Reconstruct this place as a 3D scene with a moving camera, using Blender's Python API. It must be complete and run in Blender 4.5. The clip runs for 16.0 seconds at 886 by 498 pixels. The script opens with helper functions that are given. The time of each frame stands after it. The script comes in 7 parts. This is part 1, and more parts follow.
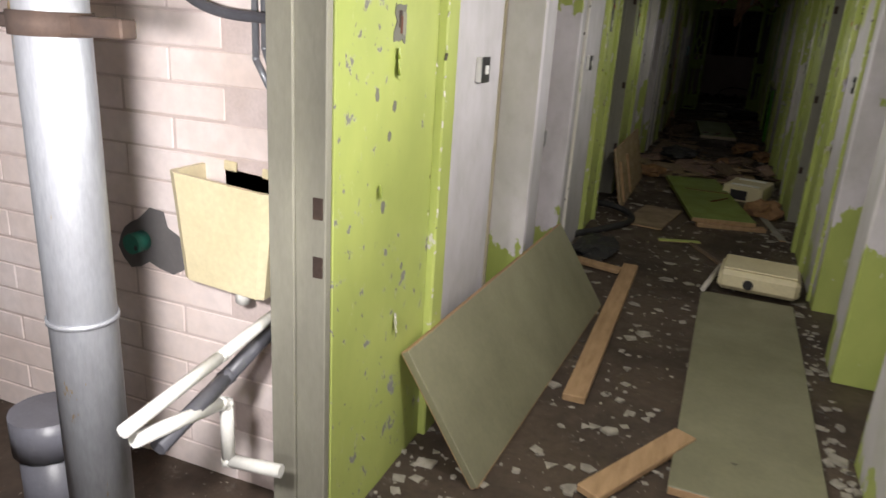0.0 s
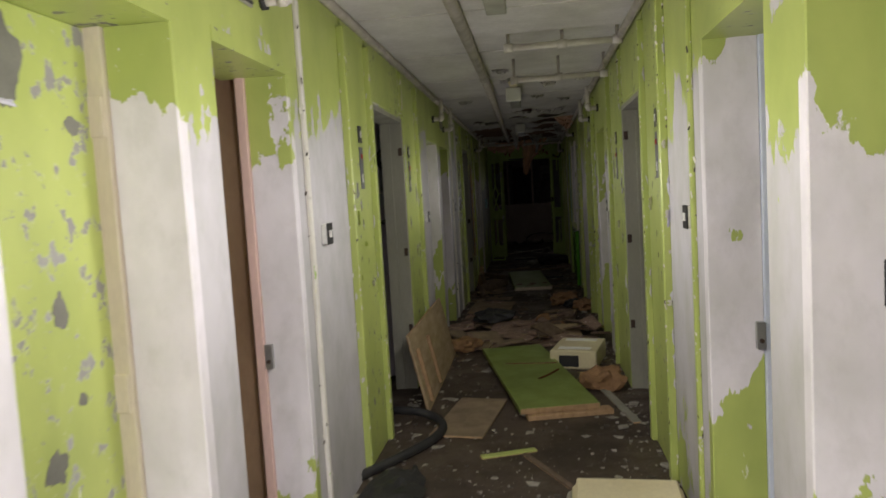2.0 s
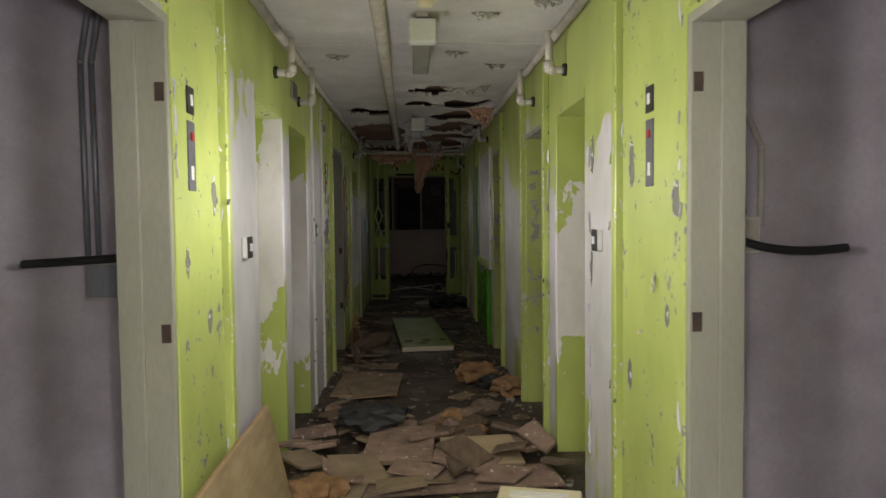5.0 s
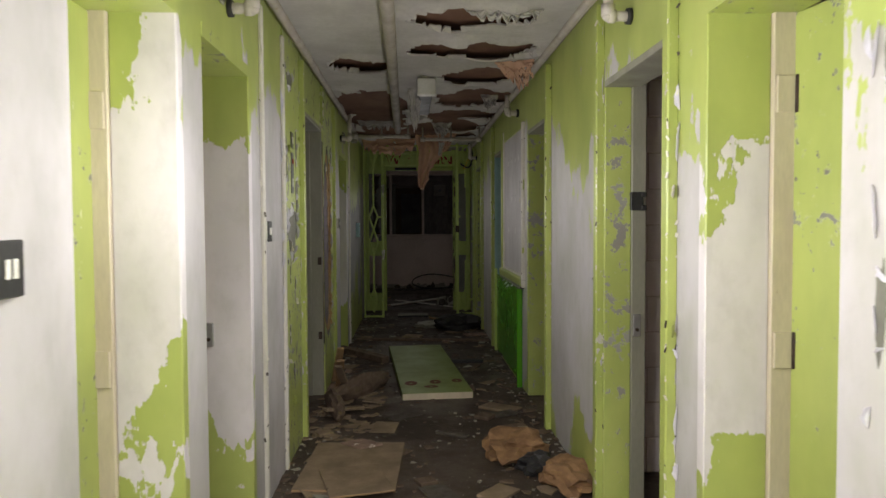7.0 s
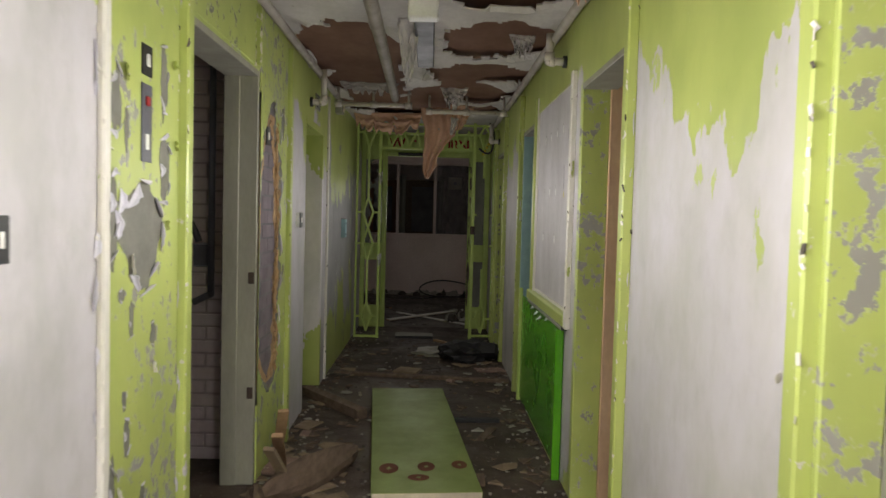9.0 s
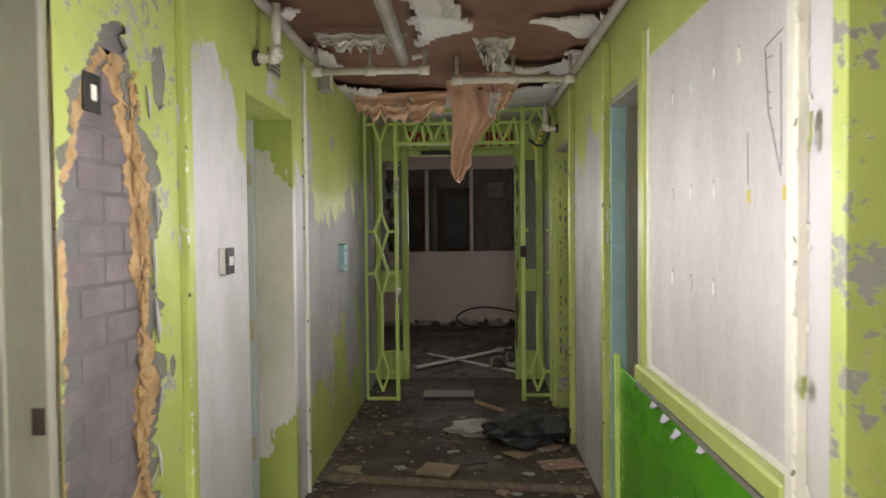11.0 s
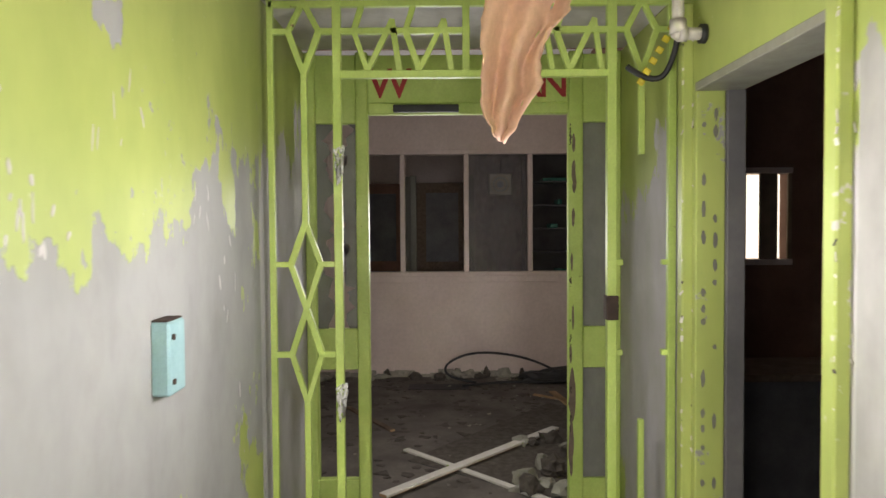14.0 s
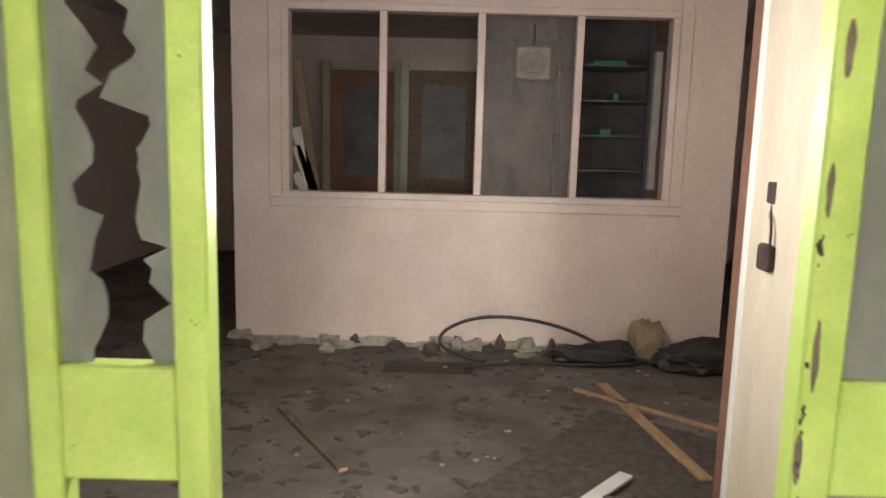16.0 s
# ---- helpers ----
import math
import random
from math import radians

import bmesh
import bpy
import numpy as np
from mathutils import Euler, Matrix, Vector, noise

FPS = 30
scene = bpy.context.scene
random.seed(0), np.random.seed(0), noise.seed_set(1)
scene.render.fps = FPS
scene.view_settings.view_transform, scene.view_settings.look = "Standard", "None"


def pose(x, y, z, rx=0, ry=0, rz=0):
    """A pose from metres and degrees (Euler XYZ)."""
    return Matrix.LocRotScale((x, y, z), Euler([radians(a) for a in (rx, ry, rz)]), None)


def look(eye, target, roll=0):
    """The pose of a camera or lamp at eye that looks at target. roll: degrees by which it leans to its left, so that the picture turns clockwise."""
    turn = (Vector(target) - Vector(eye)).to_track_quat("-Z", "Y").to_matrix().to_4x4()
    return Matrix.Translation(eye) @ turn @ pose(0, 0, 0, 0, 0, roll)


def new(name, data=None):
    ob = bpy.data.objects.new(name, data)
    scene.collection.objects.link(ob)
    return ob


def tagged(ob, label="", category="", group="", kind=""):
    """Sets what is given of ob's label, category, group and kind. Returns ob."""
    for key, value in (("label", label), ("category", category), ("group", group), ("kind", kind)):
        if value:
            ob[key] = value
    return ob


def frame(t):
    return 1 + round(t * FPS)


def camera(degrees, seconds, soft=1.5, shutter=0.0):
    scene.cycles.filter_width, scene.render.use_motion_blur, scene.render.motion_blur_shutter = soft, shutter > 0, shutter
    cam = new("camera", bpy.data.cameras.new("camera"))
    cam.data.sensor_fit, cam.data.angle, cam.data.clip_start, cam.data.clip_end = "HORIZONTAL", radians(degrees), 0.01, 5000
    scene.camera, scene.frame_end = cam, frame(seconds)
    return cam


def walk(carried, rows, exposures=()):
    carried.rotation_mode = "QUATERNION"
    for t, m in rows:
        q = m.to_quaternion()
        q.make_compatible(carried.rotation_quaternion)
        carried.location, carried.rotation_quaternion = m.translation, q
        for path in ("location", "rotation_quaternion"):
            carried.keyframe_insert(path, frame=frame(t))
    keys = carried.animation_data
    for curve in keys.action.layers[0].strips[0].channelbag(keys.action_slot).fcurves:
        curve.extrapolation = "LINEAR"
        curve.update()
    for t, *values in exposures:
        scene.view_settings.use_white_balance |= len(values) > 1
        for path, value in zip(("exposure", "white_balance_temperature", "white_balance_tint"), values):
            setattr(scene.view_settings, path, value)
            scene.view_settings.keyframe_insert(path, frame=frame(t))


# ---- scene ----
cam = camera(64.7, 16.0, shutter=0.3)
PATH = [
    (0, (0.028, 0.054, 1.63), (-0.648, 1.831, 1.011), 3.6),
    (0.5, (0.016, 0.42, 1.606), (-0.829, 2.138, 1.028), 1.9),
    (1, (0.142, 0.898, 1.591), (-0.589, 2.717, 1.199), 0.3),
    (1.5, (0.184, 1.373, 1.588), (-0.286, 3.292, 1.281), -1.0),
    (2, (0.089, 1.921, 1.563), (-0.175, 3.897, 1.409), -3.4),
    (2.5, (0.018, 2.461, 1.533), (-0.112, 4.454, 1.418), -2.1),
    (3, (-0.051, 2.987, 1.495), (-0.105, 4.975, 1.288), -1.6),
    (3.5, (-0.126, 3.539, 1.509), (-0.083, 5.528, 1.307), -2.5),
    (4, (-0.104, 4.099, 1.543), (-0.006, 6.096, 1.477), -1.4),
    (4.2, (-0.088, 4.292, 1.542), (-0.007, 6.287, 1.431), -1.0),
    (6.3, (-0.192, 6.47, 1.443), (-0.1, 8.467, 1.38), -0.1),
    (6.5, (-0.176, 6.675, 1.463), (-0.1, 8.672, 1.396), -0.3),
    (7, (-0.188, 7.189, 1.446), (-0.098, 9.185, 1.367), -0.3),
    (7.5, (-0.157, 7.701, 1.419), (-0.034, 9.695, 1.328), 0.5),
    (8, (-0.108, 8.23, 1.517), (0.01, 10.225, 1.427), 1.3),
    (8.5, (-0.086, 8.759, 1.538), (0.019, 10.755, 1.448), 1.4),
    (9, (0.003, 9.28, 1.471), (0.039, 11.278, 1.382), 1.5),
    (9.2, (0.019, 9.513, 1.496), (0.06, 11.511, 1.42), 1.4),
    (11.3, (0.031, 11.842, 1.558), (-0.055, 13.839, 1.5), -0.8),
    (11.5, (0.04, 12.086, 1.561), (-0.046, 14.084, 1.544), -0.9),
    (12, (-0.015, 12.621, 1.567), (-0.116, 14.618, 1.513), -1.1),
    (12.5, (-0.077, 13.181, 1.578), (-0.179, 15.177, 1.525), -1.8),
    (13, (-0.053, 13.774, 1.676), (-0.157, 15.768, 1.569), -1.0),
    (13.5, (-0.165, 14.222, 1.650), (-0.214, 16.218, 1.533), 0.6),
    (14.0, (-0.186, 14.785, 1.669), (-0.188, 16.784, 1.603), -0.4),
    (14.5, (-0.176, 15.391, 1.672), (-0.299, 17.383, 1.536), -1.1),
    (15, (-0.234, 16.031, 1.522), (-0.382, 17.996, 1.181), -1.8),
    (15.5, (-0.199, 16.695, 1.535), (-0.253, 18.671, 1.232), -1.0),
    (16, (-0.169, 17.324, 1.533), (-0.17, 19.302, 1.235), 1.5),
]
# the exposure follows the walker away from the strongest torch light
TORCH, DECAY, BASE, SLIT = 45.0, 0.32, 0.29, 0.012
walk(cam, [(t, look(eye, target, roll)) for t, eye, target, roll in PATH],
     [(t, BASE + DECAY * eye[1] / 0.693 - 0.18 * max(0.0, 1.0 - abs(t - 1.0) / 0.9) + 0.25 * max(0.0, min(1.0, (14.2 - t) / 3.0)) + 0.3 * max(0.0, min(1.0, 2 * (t - 14.5)))) for t, eye, target, roll in PATH])

# world: no daylight reaches the corridor
world = bpy.data.worlds.new("night")
scene.world = world
world.use_nodes = True
world.node_tree.nodes["Background"].inputs[0].default_value = (0.35, 0.4, 0.5, 1)
world.node_tree.nodes["Background"].inputs[1].default_value = 0.002

# the walker's torch, the only light of the place: added lamps stand in for it at stations along the line walked,
# swept to both walls and, more weakly, all round; the last is added past the walk's end for the lobby
for k in range(2, 18):
    y = -3.4 + 1.25 * k
    eye = {3: (-0.62, 0.38, 1.55), 9: (-0.32, y, 1.62), 10: (-0.36, y, 1.62), 17: (-0.25, 19.35, 1.62)}.get(k, (-0.06, y, 1.62))
    power = TORCH * math.exp(-DECAY * (y + 0.9)) * (1.4 if k == 3 else 1.0)
    beams = [("POINT", 0.03 if k < 15 else 0.2 if k < 16 else 0.55 if k < 17 else 2.2, None)]
    if k < 17:
        beams += [("SPOT", {(3, 1): 0.5, (3, -1): 4.0, (4, -1): 1.6, (5, 1): 0.9, (6, 1): 1.0, (10, 1): 2.2, (9, 1): 1.8, (11, 1): 1.0, (12, 1): 1.05}.get((k, side), 1.3), side) for side in (-1, 1)]
    if k < 17:
        beams += [("SPOT", 1.2 if k in (3, 4) else 0.68 if k < 12 else 0.5, 0), ("SPOT", 0.5 if k < 12 else 0.34, 2)]
    for kind, share, side in beams:
        data = bpy.data.lights.new("torch", kind)
        data.energy, data.shadow_soft_size, data.color = power * share, 0.08 if k < 17 else 0.3, (1.0, 0.965, 0.96)
        lamp = new("torch", data)
        lamp.location = eye
        if side == 0:
            data.spot_size, data.spot_blend = radians(98), 0.6
            lamp.matrix_world = look(eye, (eye[0], eye[1] + 0.58, eye[2] - 0.81))
        elif side == 2:
            data.spot_size, data.spot_blend = radians(140), 1.0
            lamp.matrix_world = look(eye, (eye[0], eye[1] + 0.2, eye[2] + 0.98))
        elif side:
            data.spot_size, data.spot_blend = radians(152), 1.0
            lamp.matrix_world = look(eye, (eye[0] + side * 0.95, eye[1] + (0.2 if k < 8 else 0.08 if k < 12 else 0.0), eye[2] - 0.05))

H = 2.60          # ceiling height
L, R = -0.93, 0.77  # faces of the corridor's walls
DEEP = 0.17       # depth of the door recesses
GATE, FRAME, END = 17.65, 18.58, 22.46


# ---- materials ----
def mat(name, rough=0.6, metal=0.0, spec=0.4):
    m = bpy.data.materials.new(name)
    m.use_nodes = True
    b = m.node_tree.nodes["Principled BSDF"]
    b.inputs["Roughness"].default_value, b.inputs["Metallic"].default_value = rough, metal
    b.inputs["Specular IOR Level"].default_value = spec
    return m, m.node_tree.nodes, m.node_tree.links, b


def noise_at(nt, links, scale, stretch=(1, 1, 1), detail=5, rough=0.6, shift=(0, 0, 0), obj=False):
    if obj:
        src = nt.new("ShaderNodeTexCoord").outputs["Object"]
    else:
        src = nt.new("ShaderNodeNewGeometry").outputs["Position"]
    mp = nt.new("ShaderNodeMapping")
    mp.inputs["Scale"].default_value, mp.inputs["Location"].default_value = stretch, shift
    links.new(src, mp.inputs[0])
    n = nt.new("ShaderNodeTexNoise")
    n.inputs["Scale"].default_value, n.inputs["Detail"].default_value, n.inputs["Roughness"].default_value = scale, detail, rough
    links.new(mp.outputs[0], n.inputs["Vector"])
    return n.outputs[0]


def calc(nt, links, op, a, b=0.0, clamp=False):
    m = nt.new("ShaderNodeMath")
    m.operation, m.use_clamp = op, clamp
    for i, v in enumerate((a, b)):
        if isinstance(v, (int, float)):
            m.inputs[i].default_value = v
        else:
            links.new(v, m.inputs[i])
    return m.outputs[0]


def step(nt, links, v, lo, hi):
    r = nt.new("ShaderNodeMapRange")
    r.inputs["From Min"].default_value, r.inputs["From Max"].default_value = lo, hi
    links.new(v, r.inputs["Value"])
    return r.outputs["Result"]


def blend(nt, links, f, a, b):
    m = nt.new("ShaderNodeMix")
    m.data_type = "RGBA"
    if isinstance(f, (int, float)):
        m.inputs[0].default_value = f
    else:
        links.new(f, m.inputs[0])
    for i, v in ((6, a), (7, b)):
        if isinstance(v, tuple):
            m.inputs[i].default_value = (*v, 1)
        else:
            links.new(v, m.inputs[i])
    return m.outputs[2]


def bump(nt, links, b, h, strength=0.3, dist=0.004):
    n = nt.new("ShaderNodeBump")
    n.inputs["Strength"].default_value, n.inputs["Distance"].default_value = strength, dist
    links.new(h, n.inputs["Height"])
    links.new(n.outputs[0], b.inputs["Normal"])


def simple(name, col, col2=None, rough=0.6, metal=0.0, scale=6, stretch=(1, 1, 1), grain=0.25, spec=0.4, fleck=None, obj=False):
    """A base colour that drifts to col2, fine grain, and flecks of dirt or bare ground of a third colour."""
    m, nt, ln, b = mat(name, rough, metal, spec)
    big = noise_at(nt, ln, scale, stretch, obj=obj)
    fine = noise_at(nt, ln, scale * 14, stretch, 3, obj=obj)
    c = blend(nt, ln, step(nt, ln, big, 0.35, 0.68), col, col2 or tuple(v * 0.75 for v in col))
    c = blend(nt, ln, calc(nt, ln, "MULTIPLY", step(nt, ln, fine, 0.35, 0.75), grain), c, tuple(v * 0.5 for v in col))
    if fleck:
        spots = step(nt, ln, noise_at(nt, ln, scale * 2.3, stretch, 6, 0.7, (3, 1, 7), obj), fleck[1], fleck[1] + 0.015)
        c = blend(nt, ln, spots, c, fleck[0])
    ln.new(c, b.inputs["Base Color"])
    bump(nt, ln, b, fine, 0.25, 0.003)
    r = blend(nt, ln, step(nt, ln, big, 0.3, 0.7), (rough * 0.8,) * 3, (min(1, rough * 1.2),) * 3)
    ln.new(r, b.inputs["Roughness"])
    return m


LIME, LIME2 = (0.415, 0.47, 0.135), (0.34, 0.395, 0.11)
GREY, WHITE = (0.50, 0.475, 0.495), (0.70, 0.655, 0.69)


def flaking(name, bare, bare2, low, high, wander, amount=0.0, shift=(0, 0, 0), rough=0.42):
    """Lime gloss paint that has come off between two heights, with runs down the edge, and in scattered chips."""
    m, nt, ln, b = mat(name, rough, 0, 0.45)
    geo = nt.new("ShaderNodeNewGeometry")
    xyz = nt.new("ShaderNodeSeparateXYZ")
    ln.new(geo.outputs["Position"], xyz.inputs[0])
    patch = noise_at(nt, ln, 1.9, (1, 1, 0.75), 4, 0.6, shift)
    runs = noise_at(nt, ln, 8, (1, 1, 0.45), 5, 0.6, shift)
    off = calc(nt, ln, "MULTIPLY", calc(nt, ln, "SUBTRACT", patch, 0.5), wander * 1.5)
    off = calc(nt, ln, "ADD", off, calc(nt, ln, "MULTIPLY", calc(nt, ln, "SUBTRACT", runs, 0.5), 0.5))
    drag = noise_at(nt, ln, 26, (1, 1, 0.22), 4, 0.65, shift)
    off = calc(nt, ln, "ADD", off, calc(nt, ln, "MULTIPLY", calc(nt, ln, "SUBTRACT", drag, 0.5), 0.42))
    crumbs = noise_at(nt, ln, 48, (1, 1, 0.8), 3, 0.6, shift)
    off = calc(nt, ln, "ADD", off, calc(nt, ln, "MULTIPLY", calc(nt, ln, "SUBTRACT", crumbs, 0.5), 0.24))
    z = calc(nt, ln, "ADD", xyz.outputs[2], off)
    below = step(nt, ln, z, high + 0.008, high - 0.008)
    above = step(nt, ln, z, low - 0.008, low + 0.008)
    gone = calc(nt, ln, "MULTIPLY", below, above)
    crowd = calc(nt, ln, "MULTIPLY", calc(nt, ln, "SUBTRACT", noise_at(nt, ln, 1.8, (1, 1, 1), 3, 0.6, (6, 3, 8)), 0.5), 0.34)
    spots = calc(nt, ln, "ADD", noise_at(nt, ln, 15, (1, 1, 0.85), 7, 0.65, (5, 2, 1)), crowd)
    chips = step(nt, ln, spots, 0.715 - amount, 0.718 - amount)
    # pale rim round each chip: lifted paint with its edge highlight put into the colour
    lifted = calc(nt, ln, "MULTIPLY", step(nt, ln, spots, 0.695 - amount, 0.713 - amount), 0.6)
    gone = calc(nt, ln, "MAXIMUM", gone, chips)
    fine = step(nt, ln, calc(nt, ln, "ADD", noise_at(nt, ln, 34, (1, 1, 0.8), 4, 0.6, (2, 7, 4)), crowd), 0.745 - amount * 0.7, 0.75 - amount * 0.7)
    gone = calc(nt, ln, "MAXIMUM", gone, fine)
    tone = noise_at(nt, ln, 3.5, (1, 1, 0.6), 4, 0.6, (9, 4, 2))
    green = blend(nt, ln, step(nt, ln, tone, 0.35, 0.65), LIME, LIME2)
    ground = blend(nt, ln, step(nt, ln, tone, 0.4, 0.66), bare, bare2)
    grime = calc(nt, ln, "MULTIPLY", step(nt, ln, noise_at(nt, ln, 9, (1, 1, 0.7), 6, 0.7), 0.5, 0.8), 0.22)
    ground = blend(nt, ln, grime, ground, (0.22, 0.20, 0.17))
    bright = step(nt, ln, noise_at(nt, ln, 13, (1, 1, 0.5), 6, 0.7, (1, 8, 3)), 0.70, 0.705)
    green = blend(nt, ln, calc(nt, ln, "MULTIPLY", bright, 0.8), green, (0.64, 0.66, 0.52))
    green = blend(nt, ln, lifted, green, (0.58, 0.62, 0.38))
    ln.new(blend(nt, ln, gone, green, ground), b.inputs["Base Color"])
    edge = calc(nt, ln, "SUBTRACT", calc(nt, ln, "MULTIPLY", noise_at(nt, ln, 60, (1, 1, 1), 3), 0.15), gone)
    bump(nt, ln, b, edge, 0.5, 0.004)
    ln.new(blend(nt, ln, gone, (rough * 0.9,) * 3, (0.8,) * 3), b.inputs["Roughness"])
    return m


M_WALL = flaking("wall_paint_grey_under_lime", GREY, (0.40, 0.385, 0.38), -1.0, 2.02, 1.3)
M_WALL2 = flaking("wall_paint_pale_under_lime", WHITE, GREY, 0.05, 2.10, 1.4, shift=(2, 5, 0))
M_JAMB = flaking("jamb_paint_white_under_lime", WHITE, (0.58, 0.55, 0.56), 0.55, 1.85, 2.2, shift=(7, 1, 2))
M_LIME = flaking("lime_gloss_paint", (0.24, 0.24, 0.22), (0.16, 0.15, 0.14), -3, -2, 0.2, 0.078)
M_LIMEWORN = flaking("lime_gloss_paint_much_chipped", (0.26, 0.25, 0.23), (0.36, 0.36, 0.34), -3, -2, 0.2, 0.115)
M_TRIM = flaking("lime_trim_paint", (0.55, 0.53, 0.48), GREY, -3, -2, 0.2, 0.05)
M_GATE = simple("pale_lime_metal_paint", (0.48, 0.60, 0.17), (0.40, 0.52, 0.12), 0.4, fleck=((0.10, 0.06, 0.03), 0.69))
M_GREENP = simple("strong_green_gloss_paint", (0.10, 0.34, 0.015), (0.06, 0.26, 0.01), 0.25, fleck=((0.3, 0.4, 0.2), 0.73))
M_JGREY = simple("grey_jamb_paint", (0.29, 0.28, 0.225), (0.235, 0.225, 0.185), 0.5, stretch=(1, 1, 0.3), fleck=((0.15, 0.12, 0.09), 0.74))
M_CREAM = simple("cream_frame_paint", (0.62, 0.55, 0.42), (0.5, 0.42, 0.32), 0.5, stretch=(1, 1, 0.25), fleck=((0.18, 0.07, 0.03), 0.68))
M_WTRIM = simple("white_trim_paint", (0.7, 0.67, 0.62), (0.6, 0.57, 0.5), 0.5, stretch=(1, 1, 0.3), fleck=((0.3, 0.42, 0.1), 0.66))
M_PINKP = simple("pink_wall_paint", (0.74, 0.57, 0.53), (0.55, 0.42, 0.39), 0.6)
M_BROWNW = simple("brown_room_plaster", (0.60, 0.41, 0.26), (0.44, 0.28, 0.17), 0.75, scale=3, stretch=(1, 1, 0.5))
M_DARKRM = simple("dark_grey_finish", (0.16, 0.15, 0.15), (0.10, 0.095, 0.1), 0.8, scale=3)
M_LILAC = simple("lilac_grey_emulsion", (0.56, 0.51, 0.57), (0.42, 0.37, 0.42), 0.65, scale=4, fleck=((0.12, 0.10, 0.11), 0.72))
M_BRICKP = simple("painted_brick", (0.58, 0.50, 0.53), (0.46, 0.36, 0.36), 0.6, scale=3)
M_MORTAR = simple("mortar", (0.42, 0.36, 0.36), (0.3, 0.25, 0.25), 0.85)
M_MAUVE = simple("dark_mauve_brick", (0.20, 0.165, 0.18), (0.13, 0.105, 0.115), 0.8, scale=5)
M_BLOCK = simple("painted_block", (0.88, 0.79, 0.78), (0.72, 0.60, 0.55), 0.6, scale=1.6, fleck=((0.3, 0.25, 0.2), 0.73))
M_TILEP = simple("pink_white_wall_tile", (0.90, 0.82, 0.83), (0.86, 0.76, 0.77), 0.3, scale=3, grain=0.08)
M_JOINT = simple("pale_tile_joint", (0.66, 0.56, 0.54), (0.56, 0.46, 0.43), 0.8)
M_CEIL = simple("ceiling_board_paint", (0.62, 0.59, 0.57), (0.48, 0.45, 0.43), 0.7, scale=2.5, fleck=((0.30, 0.25, 0.21), 0.70))
M_DECK = simple("brown_board_deck", (0.22, 0.115, 0.075), (0.15, 0.075, 0.05), 0.8, scale=2, stretch=(1, 0.6, 1))
M_PAPER = simple("torn_peach_lining", (0.70, 0.45, 0.33), (0.62, 0.38, 0.27), 0.75, scale=5)
M_FLOOR = None
M_METAL = simple("galvanised_steel", (0.36, 0.375, 0.41), (0.27, 0.27, 0.29), 0.5, 0.5, scale=6, stretch=(1, 1, 0.3), fleck=((0.30, 0.22, 0.12), 0.64), grain=0.4)
M_RUST = simple("rusted_iron", (0.075, 0.048, 0.036), (0.045, 0.032, 0.028), 0.85, 0.2, scale=12)
M_PIPE = simple("white_painted_pipe", (0.62, 0.58, 0.53), (0.5, 0.45, 0.4), 0.45, scale=9, fleck=((0.28, 0.10, 0.04), 0.66))
M_PIPEG = simple("dull_painted_pipe", (0.44, 0.40, 0.36), (0.33, 0.29, 0.25), 0.55, scale=8, fleck=((0.22, 0.09, 0.04), 0.66))
M_BLACK = simple("black_rubber", (0.02, 0.02, 0.022), (0.035, 0.033, 0.032), 0.55, scale=10)
M_GREYPL = simple("grey_plastic", (0.11, 0.11, 0.13), (0.08, 0.08, 0.09), 0.4)
M_SWITCH = simple("black_switch_plate", (0.025, 0.024, 0.024), (0.04, 0.04, 0.04), 0.35)
M_WHITEPL = simple("white_plastic", (0.75, 0.74, 0.71), (0.65, 0.64, 0.6), 0.35)
M_STEEL = simple("brushed_steel", (0.5, 0.5, 0.5), (0.4, 0.4, 0.4), 0.35, 0.8, scale=20)
M_CREAMPL = simple("cream_cistern_plastic", (0.75, 0.67, 0.45), (0.68, 0.59, 0.38), 0.35, scale=4, fleck=((0.25, 0.2, 0.12), 0.75))
M_TEAL = simple("teal_plastic", (0.025, 0.20, 0.15), (0.02, 0.13, 0.10), 0.4, fleck=((0.03, 0.03, 0.03), 0.6))
M_BLUE = simple("pale_blue_paint", (0.34, 0.52, 0.54), (0.28, 0.44, 0.47), 0.45, scale=10, fleck=((0.25, 0.15, 0.1), 0.7))
M_WOOD = simple("raw_timber", (0.42, 0.27, 0.15), (0.30, 0.19, 0.10), 0.7, scale=5, stretch=(6, 1, 6), fleck=((0.12, 0.08, 0.05), 0.7))
M_WOODD = simple("dirty_timber", (0.16, 0.11, 0.075), (0.10, 0.07, 0.05), 0.8, scale=5, stretch=(5, 1, 5))
M_OLIVE = simple("olive_laminate", (0.225, 0.215, 0.14), (0.18, 0.17, 0.11), 0.42, scale=3, fleck=((0.08, 0.07, 0.05), 0.72))
M_OLIVEG = simple("dusty_green_door_paint", (0.22, 0.28, 0.07), (0.165, 0.21, 0.05), 0.42, scale=4, fleck=((0.10, 0.08, 0.05), 0.70))
M_CARD = simple("dusty_board", (0.27, 0.20, 0.13), (0.18, 0.13, 0.085), 0.8, scale=6, fleck=((0.10, 0.07, 0.05), 0.68))
M_PLY = simple("plywood", (0.42, 0.31, 0.19), (0.30, 0.22, 0.13), 0.65, scale=4, stretch=(1, 1, 4))
M_INSUL = simple("pink_plasterboard_rubble", (0.30, 0.20, 0.155), (0.17, 0.115, 0.09), 0.9, scale=9, fleck=((0.6, 0.52, 0.45), 0.62))
